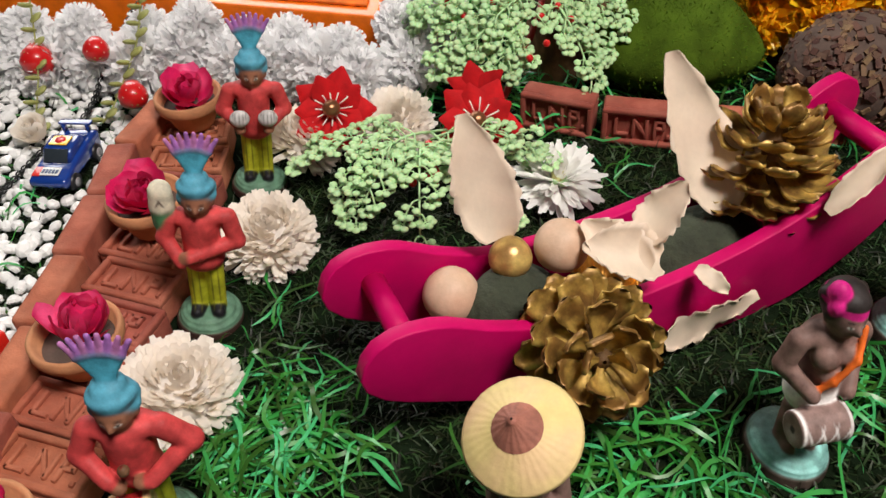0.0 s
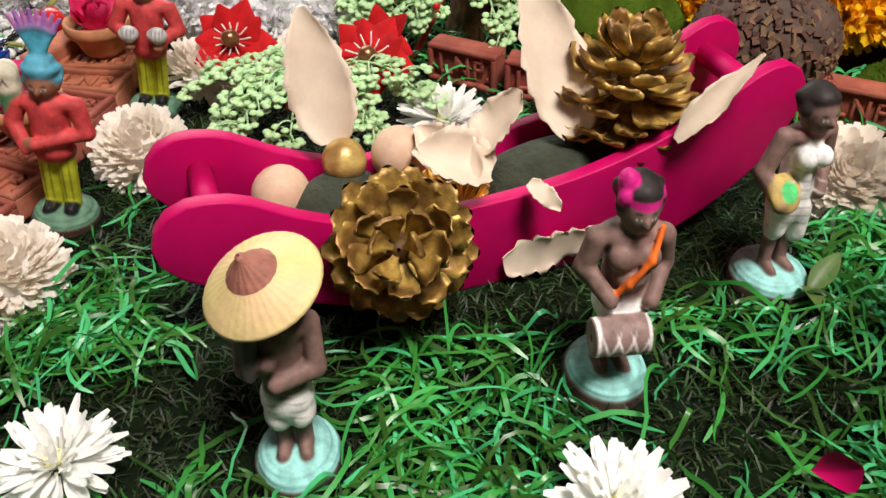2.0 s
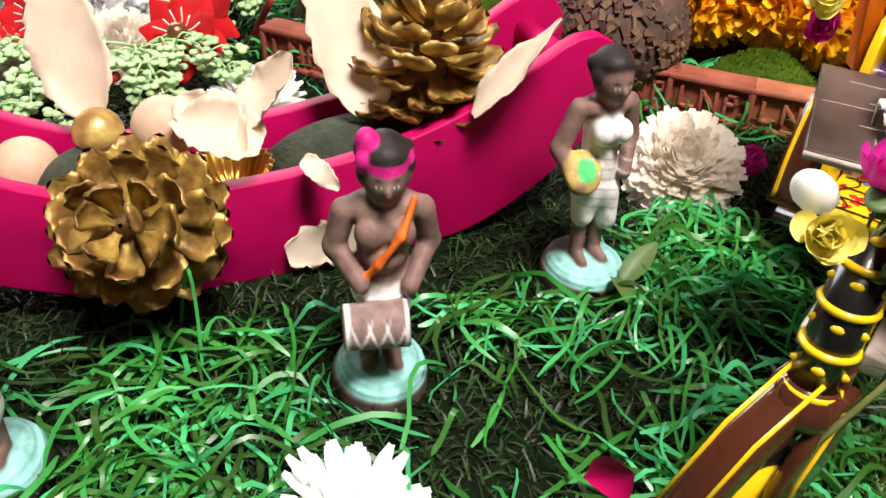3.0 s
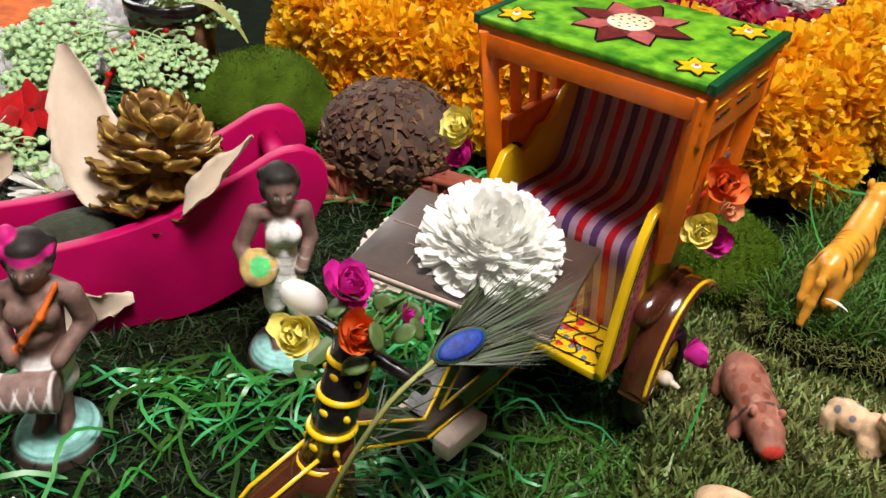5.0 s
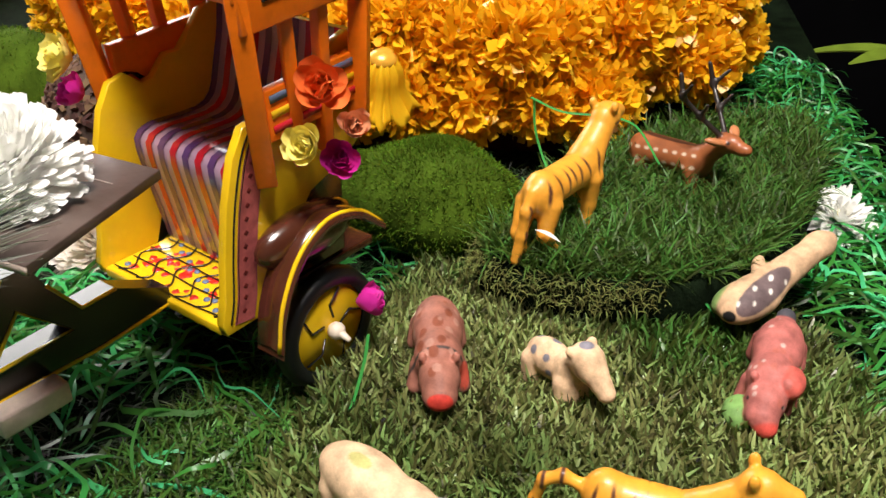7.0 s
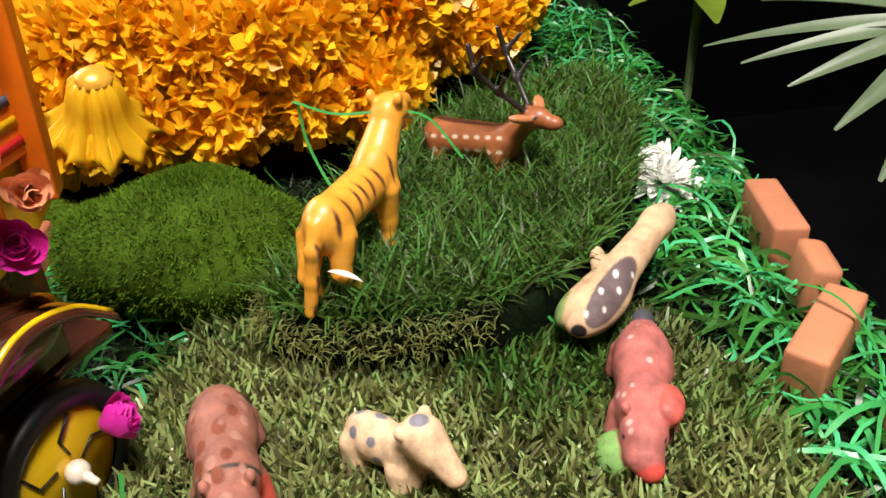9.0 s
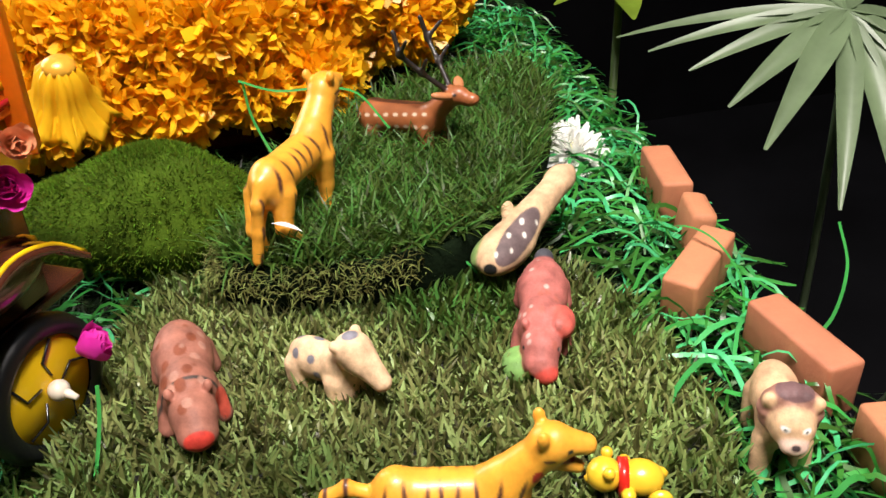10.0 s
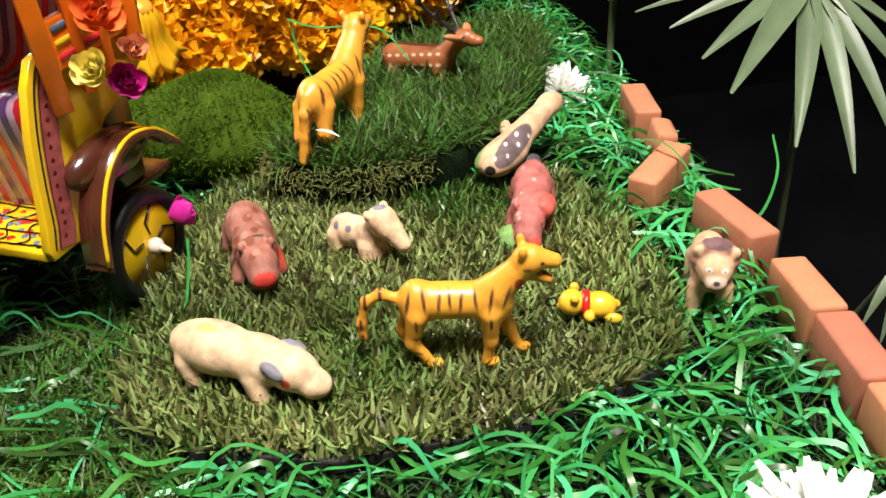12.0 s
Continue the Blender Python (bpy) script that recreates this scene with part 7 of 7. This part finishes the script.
for sx in (-1, 1):
    part("pedal", box(0.010, 0.029, 0.0100, 0.0014, (sx * 0.0125, -0.122, 0.050)), "rawwood", cart, "pale unpainted wooden pedal")
part("handlebar", tube([(-0.032, -0.176, 0.124), (0.032, -0.176, 0.124)], 0.003, 8), "black", cart)
col = part("steering_column", tube([(0, -0.1990, 0.078), (0, -0.1790, 0.130)], 0.0088, 20), "black", cart, "black steering column ringed in yellow")
ax = np.array([0, 0.020, 0.052]) / np.linalg.norm([0, 0.020, 0.052])
for k in range(4):
    c0 = np.array([0, -0.1990, 0.078]) + ax * (0.004 + 0.0150 * k)
    aa = np.linspace(0, TAU, 25)
    uu, vv = np.array([1.0, 0, 0]), np.cross(ax, [1.0, 0, 0])
    part("ring", tube(c0 + 0.0088 * (np.cos(aa)[:, None] * uu + np.sin(aa)[:, None] * vv) + ax * 0.0022 * np.sin(aa)[:, None], 0.0015, 6, False), "yellow", col, "yellow painted ring")
    for aa2 in (-2.6, -1.5, -0.4):
        part("dot", ball(c0 + ax * 0.0075 + 0.0079 * (math.cos(aa2) * uu + math.sin(aa2) * vv), (0.0026, 0.0014, 0.0018), 10, 6), "yellow", col, "yellow painted dot")
FORK = Matrix.Translation((0, -0.197, 0)) @ Matrix.Rotation(radians(-24), 4, "Z") @ Matrix.Translation((0, 0.197, 0))
fork = part("fork", yz(prism([(-0.186, 0.090), (-0.200, 0.087), (-0.224, 0.070), (-0.246, 0.042), (-0.252, 0.020), (-0.244, 0.020), (-0.234, 0.040), (-0.217, 0.058), (-0.200, 0.068), (-0.186, 0.072)], -0.0075, 0.0075, 0.003)), "brown", cart, "glossy brown front mudguard with yellow lines", m=FORK)
for x in (-0.0062, 0.0062):
    part("line", tube([(x, -0.201, 0.0880), (x, -0.225, 0.0710), (x, -0.2475, 0.0430)], 0.0009, 6), "yellow", fork, "yellow line")
for sx in (-1, 1):
    leg = part("fork_leg", yz(prism([(-0.188, 0.084), (-0.201, 0.078), (-0.212, 0.044), (-0.213, 0.026), (-0.199, 0.026), (-0.188, 0.056)], -0.0025, 0.0025, 0.001)), "brown", cart, "glossy brown fork leg", m=FORK @ Matrix.Translation((sx * 0.0098, 0, 0)))
    part("line", tube([(sx * 0.0027, -0.194, 0.078), (sx * 0.0027, -0.203, 0.048), (sx * 0.0027, -0.206, 0.028)], 0.0009, 6), "yellow", leg, "yellow line")
fw = part("front_wheel", lathe([(0.020, -0.004), (0.0262, -0.0055), (0.0300, -0.003), (0.0300, 0.003), (0.0262, 0.0055), (0.020, 0.004), (0.0002, 0.003)], 32).moved(Matrix.Translation((0, -0.214, 0.0305)) @ Matrix.Rotation(radians(90), 4, "Y")), "tyre", cart, "black front wheel", m=FORK)
part("hub_disc", lathe([(0.0002, -0.0058), (0.0200, -0.0054), (0.0202, 0.0054), (0.0002, 0.0058)], 32).moved(Matrix.Translation((0, -0.214, 0.0305)) @ Matrix.Rotation(radians(90), 4, "Y")), "yellow", fw, "yellow hub disc")
part("fork_crown", ball((0, -0.199, 0.076), (0.0125, 0.0125, 0.0105), 20, 12, 0.04, 3), "brown", cart, "rounded brown fork crown")

# what lies on the rickshaw
bd = thing("brown_board", pose(0.3835, 0.2700, 0.1345, 4, 3, -17), "dark brown scratched board laid across the rickshaw", "board")
part("panel", box(0.091, 0.067, 0.0042, 0.0005), "board", bd)
g = np.random.default_rng(17)
for i in range(11):
    L = g.uniform(0.006, 0.022)
    part("scratch", box(L, 0.0005, 0.0002, 0), "scratch", bd, m=Matrix.Translation((float(g.uniform(-0.036, 0.036)), float(g.uniform(-0.028, 0.028)), 0.00225)) @ Matrix.Rotation(float(g.choice([0, 1.57])) + g.normal(0, 0.04), 4, "Z"))
part("cut_edge", box(0.0912, 0.0008, 0.0030, 0, (0, -0.0337, 0)), "rawwood", bd, "pale cut edge")
mum("chrysanthemum", pose(0.388, 0.268, 0.1375, 20, 4, 0), 0.0325, "white_petal", "large white chrysanthemum head lying on the brown board", "", 132, 0.75)

bq = thing("flower_bunch", pose(0.336, 0.208, 0.129) @ Matrix.Scale(0.86, 4), "bunch of small cloth flowers and leaves tied to the handlebar", "flowers")
rose("yellow_rose", pose(-0.012, -0.006, 0.006, 55, -12, 0), 0.0130, "yellow_petal", "yellow cloth rose", 141, bq)
rose("orange_rose", pose(0.010, -0.006, 0.010, 50, 14, 30), 0.0130, "orange_petal", "orange cloth rose", 142, bq)
rose("magenta_flower", pose(0.002, 0.006, 0.022, 35, 0, 60), 0.0135, "magenta_petal", "magenta paper flower", 143, bq)
rose("magenta_flower", pose(0.030, 0.004, 0.014, 45, 10, 60), 0.0070, "magenta_petal", "small magenta bud", 144, bq)
part("white_bud", ball((0, 0, 0), (0.0075, 0.0065, 0.0125), 14, 10), "white_petal", bq, "white bud", m=pose(-0.015, 0.006, 0.016, 20, -45, 0))
g = np.random.default_rng(18)
for i in range(12):
    aa = i * 0.55 - 0.6
    c0 = (0.020 + 0.020 * math.cos(aa) * g.uniform(0.5, 1.1), -0.002 + 0.014 * math.sin(aa), 0.002 + g.uniform(-0.008, 0.024))
    part("leaf", ball((0, 0, 0), (0.0068, 0.0050, 0.0009), 12, 6), "leaf", bq, m=Matrix.Translation(c0) @ pose(0, 0, 0, g.uniform(10, 70), g.normal(0, 30), g.uniform(0, 360)))
    part("stalk", tube([c0, (0.004, 0.0, -0.012)], 0.0006, 5), "leaf", bq)

fe = thing("peacock_feather", aim((0.3840, 0.2020, 0.1400), (0.425, 0.238, 0.150), (0.15, -0.75, 0.75)), "peacock feather with a blue eye laid over the board", "feather")
for nm, mt, r, z in (("bronze_ring", "feather_bronze", (0.0120, 0.0056), -0.0004), ("teal_ring", "feather_teal", (0.0112, 0.0050), 0.0), ("blue_eye", "feather_blue", (0.0100, 0.0044), 0.0006)):
    part(nm, ball((0, 0, z), (*r, 0.0012), 24, 8), mt, fe)
g = np.random.default_rng(19)
k = 190
aa = g.uniform(-2.6, 2.6, k)
st = np.stack([0.010 * np.cos(aa), 0.0062 * np.sin(aa), np.full(k, 0.0002)], -1)
dr = np.stack([np.cos(aa * 0.35), np.sin(aa * 0.22) * 0.7, g.normal(0.02, 0.08, k)], -1)
L = g.uniform(0.022, 0.048, k)
p = petals(st, dr, np.tile([[0, 0, 1.0]], (k, 1)), L, np.full(k, 0.0006), g.normal(0, 0.3, k), np.zeros(k), 5, 2, 0.4)
tagged(part("plume", Soup().grids(p), "feather_barb", fe, "loose green and bronze barbs"), kind="stuff")
qs = [(-0.010, 0, -0.001), (-0.035, -0.008, -0.010), (-0.060, -0.030, -0.060), (-0.062, -0.050, -0.105)]
part("shaft", tube(curve(qs, 24), np.linspace(0.0009, 0.0014, 24), 6), "yellowgreen", fe, "pale shaft")
c = curve(qs, 120)[:70]
d0 = g.normal(0, 1, (70, 3))
p = petals(c, d0 / np.linalg.norm(d0, axis=1)[:, None] * 0.6 + np.array([0.6, 0, 0]), np.tile([[0, 0, 1.0]], (70, 1)), g.uniform(0.012, 0.030, 70), np.full(70, 0.0009), g.normal(0, 0.5, 70), np.zeros(70), 5, 2, 0.4)
tagged(part("lower_plume", Soup().grids(p), "feather_barb", fe), kind="stuff")

for m, r, mt, lab, sd in ((CART @ pose(0.0600, -0.0075, 0.1335, 65, 0, 20), 0.0105, "yellow_petal", "yellow foam rose tied to the canopy pillar", 151), (CART @ pose(0.0600, 0.0110, 0.1210, 65, 0, 40), 0.0098, "magenta_petal", "magenta paper flower tied to the canopy pillar", 152),
                          (CART @ pose(0.0600, 0.0015, 0.1550, 60, 0, 40), 0.0122, "orange_petal", "orange foam rose tied to the canopy pillar", 153), (CART @ pose(0.0600, 0.0180, 0.1340, 65, 0, 60), 0.0085, "peach_petal", "peach foam rose tied to the canopy pillar", 154),
                          (CART @ pose(-0.066, -0.0300, 0.1500, 60, 0, -10), 0.0120, "yellow_petal", "yellow foam rose on the far canopy pillar", 155), (CART @ pose(-0.065, -0.0280, 0.1330, 60, 0, -20), 0.0105, "magenta_petal", "magenta paper flower on the far canopy pillar", 156)):
    rose("foam_rose", m, r, mt, lab, sd)

# ---- small things round about ----
s = Soup().grids(petals(np.array([[0, 0, 0.0]]), np.array([[1.0, 0, 0]]), np.array([[0, 0, 1.0]]), np.array([0.024]), np.array([0.020]), np.array([0.6]), np.array([0.5]), 9, 5, 1.2))
tagged(part("loose_petal", s, "pink", m=pose(0.270, 0.199, 0.012, 62, -35, 0)), "single dark pink rose petal lying in the grass", "petal")
for m, L in ((pose(0.291, 0.325, 0.010, 10, -35, 50), 0.032), (pose(0.287, 0.328, 0.012, -20, -14, -70), 0.024)):
    s = Soup().grids(petals(np.array([[0, 0, 0.0]]), np.array([[1.0, 0, 0]]), np.array([[0, 0, 1.0]]), np.array([L]), np.array([0.013]), np.array([-0.4]), np.array([0.4]), 10, 5, 0.8))
    tagged(part("green_leaf", s, "leaf", m=m), "small dull green leaf lying by a figurine", "leaf", "fallen leaves")
tagged(part("white_shred", Soup().grids(petals(np.array([[0, 0, 0.0]]), np.array([[1.0, 0, 0]]), np.array([[0, 0, 1.0]]), np.array([0.015]), np.array([0.004]), np.array([-0.5]), np.array([0.3]), 8, 3, 0.9)), "white_petal", m=pose(0.584, 0.397, 0.059, 0, 0, -20)), "white petal shred lying on the raised lawn", "petal")
bell = thing("foil_bell", pose(0.486, 0.520, 0.096, 20, 10, 0) @ Matrix.Scale(0.85, 4), "crumpled shiny gold foil bell hanging at the garland", "bell")
aa = np.linspace(0, TAU, 90, endpoint=False)
pleat = lambda r, w: r * (1 + w * np.sin(9 * aa + 1) + 0.5 * w * np.sin(23 * aa))
rows = [np.stack([pleat(r, w) * np.cos(aa), pleat(r, w) * np.sin(aa), z + 0.030 * w * np.sin(13 * aa + 2)], -1) for r, z, w in ((0.001, 0.021, 0), (0.009, 0.019, 0.03), (0.0145, 0.012, 0.05), (0.0165, 0.002, 0.06), (0.0185, -0.008, 0.08), (0.0265, -0.019, 0.12), (0.0300, -0.023, 0.14), (0.0290, -0.0235, 0.14), (0.0170, -0.006, 0.06), (0.002, 0.010, 0))]
part("skirt", Soup().grids(np.array(rows)[None], closed=True), "marigold", bell)
part("cap", ball((0, 0, 0.018), (0.010, 0.010, 0.006), 14, 8, 0.1, 2), "foil", bell, "shiny gold cap")

car = thing("toy_car", pose(-0.322, 0.483, 0.006, 0, 0, -2), "blue die-cast toy racing car standing on white pebbles", "toy car")
body = curve([(-0.030, 0.008), (-0.031, 0.015), (-0.020, 0.0175), (-0.013, 0.0185), (0.030, 0.0215), (0.032, 0.014), (0.031, 0.007)], 22)
part("body", yz(prism([tuple(q) for q in body], -0.0150, 0.0150, 0.0022)), "car_blue", car)
cab = [(-0.012, 0.018), (-0.004, 0.0275), (0.012, 0.0285), (0.024, 0.0210)]
part("cabin", yz(prism(cab, -0.0118, 0.0118, 0.0020)), "car_blue", car)
part("windscreen", box(0.0190, 0.0105, 0.0010, 0.0003), "glass_dark", car, "tinted windscreen", m=pose(0, -0.0085, 0.0236, 49, 0, 0))
part("roof_panel", box(0.0150, 0.0120, 0.0008, 0.0003, (0, 0.004, 0.0291)), "yellow", car, "yellow roof panel")
part("roof_badge", lathe([(0.0001, 0.0006), (0.0040, 0.0005), (0.0042, 0)], 14), "red_paint", car, "red oval badge", m=Matrix.Translation((0, 0.004, 0.0296)))
part("bonnet_panel", box(0.0150, 0.0085, 0.0007, 0.0002), "white_paint", car, "white bonnet panel with dark bars", m=pose(0, -0.0215, 0.0182, 6, 0, 0))
for k in range(5):
    part("bar", box(0.0018, 0.0040, 0.0005, 0), "blue_paint", car, m=pose(-0.0055 + 0.0027 * k, -0.0220, 0.0187, 6, 0, 0))
part("bonnet_flash", box(0.0065, 0.0100, 0.0007, 0.0002), "red_paint", car, "red bonnet flash", m=pose(-0.0105, -0.0215, 0.0179, 6, 0, 0))
part("spoiler", box(0.0270, 0.0060, 0.0015, 0.0005, (0, 0.0300, 0.0285)), "car_blue", car)
for sx in (-1, 1):
    part("spoiler_post", box(0.0015, 0.005, 0.008, 0, (sx * 0.010, 0.0285, 0.0250)), "car_blue", car)
    for y in (-0.019, 0.020):
        w = part("wheel", lathe([(0.0002, 0.0030), (0.0040, 0.0030), (0.0068, 0.0026), (0.0072, 0), (0.0068, -0.0026), (0.0002, -0.003)], 20).moved(Matrix.Rotation(radians(90), 4, "Y")), "tyre", car, m=Matrix.Translation((sx * 0.0142, y, 0.0072)))
        part("rim", lathe([(0.0002, 0.0034), (0.0036, 0.0033), (0.0038, 0.0026)], 14).moved(Matrix.Rotation(radians(90 * sx), 4, "Y")), "silver", w)
truck = thing("toy_truck", pose(-0.294, 0.280, 0.005, 0, 0, -20), "small red and yellow plastic toy truck beside the path", "toy truck")
part("cab", box(0.0190, 0.0175, 0.0170, 0.0025, (0, -0.0190, 0.0125)), "yellow_plastic", truck, "yellow cab")
part("cargo_box", box(0.0210, 0.0300, 0.0210, 0.0015, (0, 0.0060, 0.0145)), "red_paint", truck, "red ribbed cargo box")
for k in range(4):
    part("rib", box(0.0214, 0.0012, 0.0214, 0.0003, (0, -0.003 + 0.006 * k, 0.0145)), "red_paint", truck)
for sx in (-1, 1):
    for y in (-0.019, 0.012):
        part("wheel", lathe([(0.0002, 0.002), (0.0048, 0.0019), (0.005, -0.002), (0.0002, -0.002)], 16).moved(Matrix.Translation((sx * 0.0100, y, 0.0052)) @ Matrix.Rotation(radians(90), 4, "Y")), "tyre", truck)

ch = thing("steel_chain", pose(0, 0, 0), "dark twisted steel chain lying across white pebbles", "chain")
line = curve([(-0.318, 0.665, 0.060), (-0.334, 0.610, 0.030), (-0.338, 0.560, 0.012), (-0.352, 0.510, 0.012), (-0.362, 0.450, 0.012), (-0.372, 0.390, 0.012)], 84)
aa = np.linspace(0, TAU, 13)
link = tube(np.c_[0.0034 * np.cos(aa), 0.0021 * np.sin(aa), 0 * aa], 0.0007, 6, False).mesh("link", [M["chain"]])
for i in range(len(line) - 1):
    d = Vector(line[i + 1] - line[i])
    part("link", link, "chain", ch, m=Matrix.Translation(line[i]) @ d.to_track_quat("X", "Z").to_matrix().to_4x4() @ pose(0, 0, 0, 45 + 90 * (i % 2)))


def strawberry(m, k):
    ob = thing("strawberry", m, "red artificial strawberry with pale seeds and leaves", "strawberry", "artificial strawberries")
    prof = [(0.0005, 0.0), (0.006, 0.0015), (0.011, 0.008), (0.0125, 0.015), (0.010, 0.021), (0.0005, 0.024)]
    part("fruit", lathe([(r * k, z * k) for r, z in prof], 24), "strawberry", ob)
    for i in range(26):
        z = (0.003 + 0.017 * (i / 25)) * k
        r = float(np.interp(z / k, [q[1] for q in prof], [q[0] for q in prof])) * k
        part("seed", ball((r * math.cos(i * 2.4), r * math.sin(i * 2.4), z), (0.0005, 0.0005, 0.0007), 6, 4), "bead", ob)
    part("leaves", ring_petals([(6, 0.001, 0.013 * k, 0.007 * k, -20, -0.5, 0.0235 * k, 0.2)], seed=7), "yellowgreen", ob, "yellow green sepals")


for x, y, z, k in ((-0.292, 0.566, 0.040, 1.0), (-0.392, 0.610, 0.050, 1.15), (-0.330, 0.600, 0.062, 0.9)):
    strawberry(pose(x, y, z, 130, 20, 30), k)
vine = thing("leaf_garland", pose(0, 0, 0), "string of pale yellow green artificial leaves over the pebbles", "foliage")
for ln in ([(-0.300, 0.640, 0.075), (-0.296, 0.600, 0.055), (-0.310, 0.560, 0.022), (-0.318, 0.545, 0.012)], [(-0.40, 0.640, 0.08), (-0.385, 0.59, 0.040), (-0.378, 0.55, 0.014), (-0.360, 0.525, 0.012)]):
    c = curve(ln, 14)
    part("string", tube(c, 0.0008, 5), "yellowgreen", vine)
    for i in range(14):
        part("leaf", ball((0, 0, 0), (0.0075, 0.0045, 0.0022), 10, 6), "yellowgreen", vine, m=Matrix.Translation(c[i] + [0.004 * (-1) ** i, 0, 0.003]) @ pose(0, 0, 0, 20, -30, 60 * (-1) ** i - 60))
rose("cream_rose", pose(-0.366, 0.525, 0.010, 15, 0, 0), 0.020, "cream_petal", "cream artificial rose lying on the pebbles", 161)

# ---- plants beyond the table ----
palm = thing("potted_palm", pose(1.058, 0.605, FLOOR), "grey green fan palm leaf rising in the dark beside the table", "palm")
hub = np.array([0.0, 0.0, 0.775])
for i, (dx, dy, dz, w) in enumerate(((-0.150, 0.085, -0.005, 0.012), (-0.140, 0.045, -0.010, 0.013), (-0.125, 0.005, -0.018, 0.014), (-0.118, -0.045, -0.030, 0.016), (-0.120, -0.100, -0.035, 0.018), (-0.073, -0.130, -0.078, 0.016), (-0.025, -0.150, -0.100, 0.016),
                                     (0.030, -0.145, -0.105, 0.015), (0.085, -0.115, -0.09, 0.015), (0.12, -0.06, -0.06, 0.014), (0.14, 0.02, -0.03, 0.014), (0.10, 0.10, 0.0, 0.013), (0.02, 0.15, 0.02, 0.013), (-0.08, 0.13, 0.01, 0.012))):
    v = Vector((dx, dy, dz))
    up = Vector((0, -0.35, 1.0))
    up = (up - v * (up.dot(v) / v.length_squared)).normalized()
    part("leaflet", Soup().grids(petals(hub[None], np.array([v.normalized()]), np.array([up]), np.array([v.length * 1.06]), np.array([w * 1.35]), np.array([-0.28]), np.array([0.45]), 12, 5, 0.62)), "palm", palm)
part("stalk", tube(curve([(0.04, 0.02, 0.03), (0.05, 0.03, 0.4), (0.02, 0.01, 0.7), tuple(hub)], 16), 0.004, 8), "palm", palm)
for i in range(9):
    aa = -2.6 + i * 0.36
    b0 = np.array([[0.05, -0.15, 0.56]])
    v = Vector((math.cos(aa) * 0.075, math.sin(aa) * 0.05, -0.045 - 0.02 * (i % 3)))
    up = Vector((0, 0, 1)) - v * (v.z / v.length_squared)
    part("leaflet", Soup().grids(petals(b0, np.array([v.normalized()]), np.array([up.normalized()]), np.array([v.length]), np.array([0.011]), np.array([-0.4]), np.array([0.4]), 8, 3, 0.62)), "palm", palm)
part("stalk", tube(curve([(0.045, 0.02, 0.03), (0.06, -0.06, 0.35), (0.05, -0.15, 0.56)], 14), 0.003, 8), "palm", palm)
# both pots take the floor's near-black, so they sink into the darkness
part("pot", lathe([(0.0005, 0.0), (0.075, 0.0), (0.095, 0.15), (0.105, 0.155), (0.105, 0.175), (0.092, 0.175), (0.085, 0.14), (0.0005, 0.14)], 32), "floor", palm, "pot in the near-black of the unlit room")
bp = thing("leafy_plant", pose(1.02, 0.93, FLOOR), "broad yellow green leaves of a plant in the dark", "plant")
for i, (dx, dy, dz) in enumerate(((-0.075, -0.03, 0.02), (-0.02, -0.07, 0.01), (-0.11, 0.05, 0.01), (0.06, 0.02, 0.02), (0.0, 0.08, 0.03))):
    v = Vector((dx, dy, dz))
    up = (Vector((0, 0, 1)) - v * (v.z / v.length_squared)).normalized()
    part("leaf", Soup().grids(petals(np.array([[0, 0, 0.72]]), np.array([v.normalized()]), np.array([up]), np.array([v.length + 0.02]), np.array([0.034]), np.array([-0.4]), np.array([0.3]), 10, 5, 0.8)), "leaf_bright", bp)
part("stalk", tube([(0, 0, 0.03), (0, 0, 0.72)], 0.005, 8), "leaf", bp)
part("pot", lathe([(0.0005, 0.0), (0.07, 0.0), (0.09, 0.15), (0.085, 0.15), (0.0005, 0.13)], 28), "floor", bp, "pot in the near-black of the unlit room")
lampf = thing("ceiling_light", pose(LAMP[0], LAMP[1], 1.9), "white rectangular ceiling light of the room", "ceiling light")
part("frame", box(0.72, 0.48, 0.04, 0.005, (0, 0, -0.02)), "white_paint", lampf)
part("diffuser", box(0.66, 0.42, 0.01, 0.002, (0, 0, -0.046)), "lamp", lampf)


# ---- single paper strips that stand out ----
def strip(points, width=0.0015):
    c = curve(points, 22)
    t = np.gradient(c, axis=0)
    s0 = np.cross(t, [0.2, -0.5, 0.8])
    s0 *= width / 2 / np.linalg.norm(s0, axis=1)[:, None]
    tagged(part("paper_strip", Soup().grids(np.stack([c - s0, c + s0], 1)[None]), "strand"), "single curled strip of green shredded paper", "paper strip", "loose paper strips")


strip([(0.508, 0.318, 0.044), (0.506, 0.312, 0.030), (0.500, 0.300, 0.010), (0.494, 0.285, 0.006), (0.494, 0.265, 0.005)])
strip([(0.580, 0.470, 0.105), (0.598, 0.462, 0.100), (0.622, 0.463, 0.098), (0.640, 0.462, 0.093), (0.654, 0.452, 0.075)])
strip([(0.582, 0.470, 0.104), (0.584, 0.468, 0.085), (0.592, 0.458, 0.066), (0.600, 0.450, 0.058)])
strip([(0.818, 0.300, 0.004), (0.832, 0.305, 0.014), (0.845, 0.318, 0.030), (0.850, 0.335, 0.044)], 0.0018)
strip([(0.775, 0.390, 0.010), (0.782, 0.372, 0.034), (0.792, 0.352, 0.037), (0.800, 0.335, 0.022), (0.795, 0.320, 0.006)])
strip([(0.080, 0.268, 0.006), (0.086, 0.266, 0.030), (0.092, 0.262, 0.046), (0.096, 0.255, 0.030), (0.100, 0.242, 0.006)])
strip([(0.640, 0.405, 0.012), (0.655, 0.398, 0.024), (0.672, 0.396, 0.026), (0.684, 0.388, 0.014)])
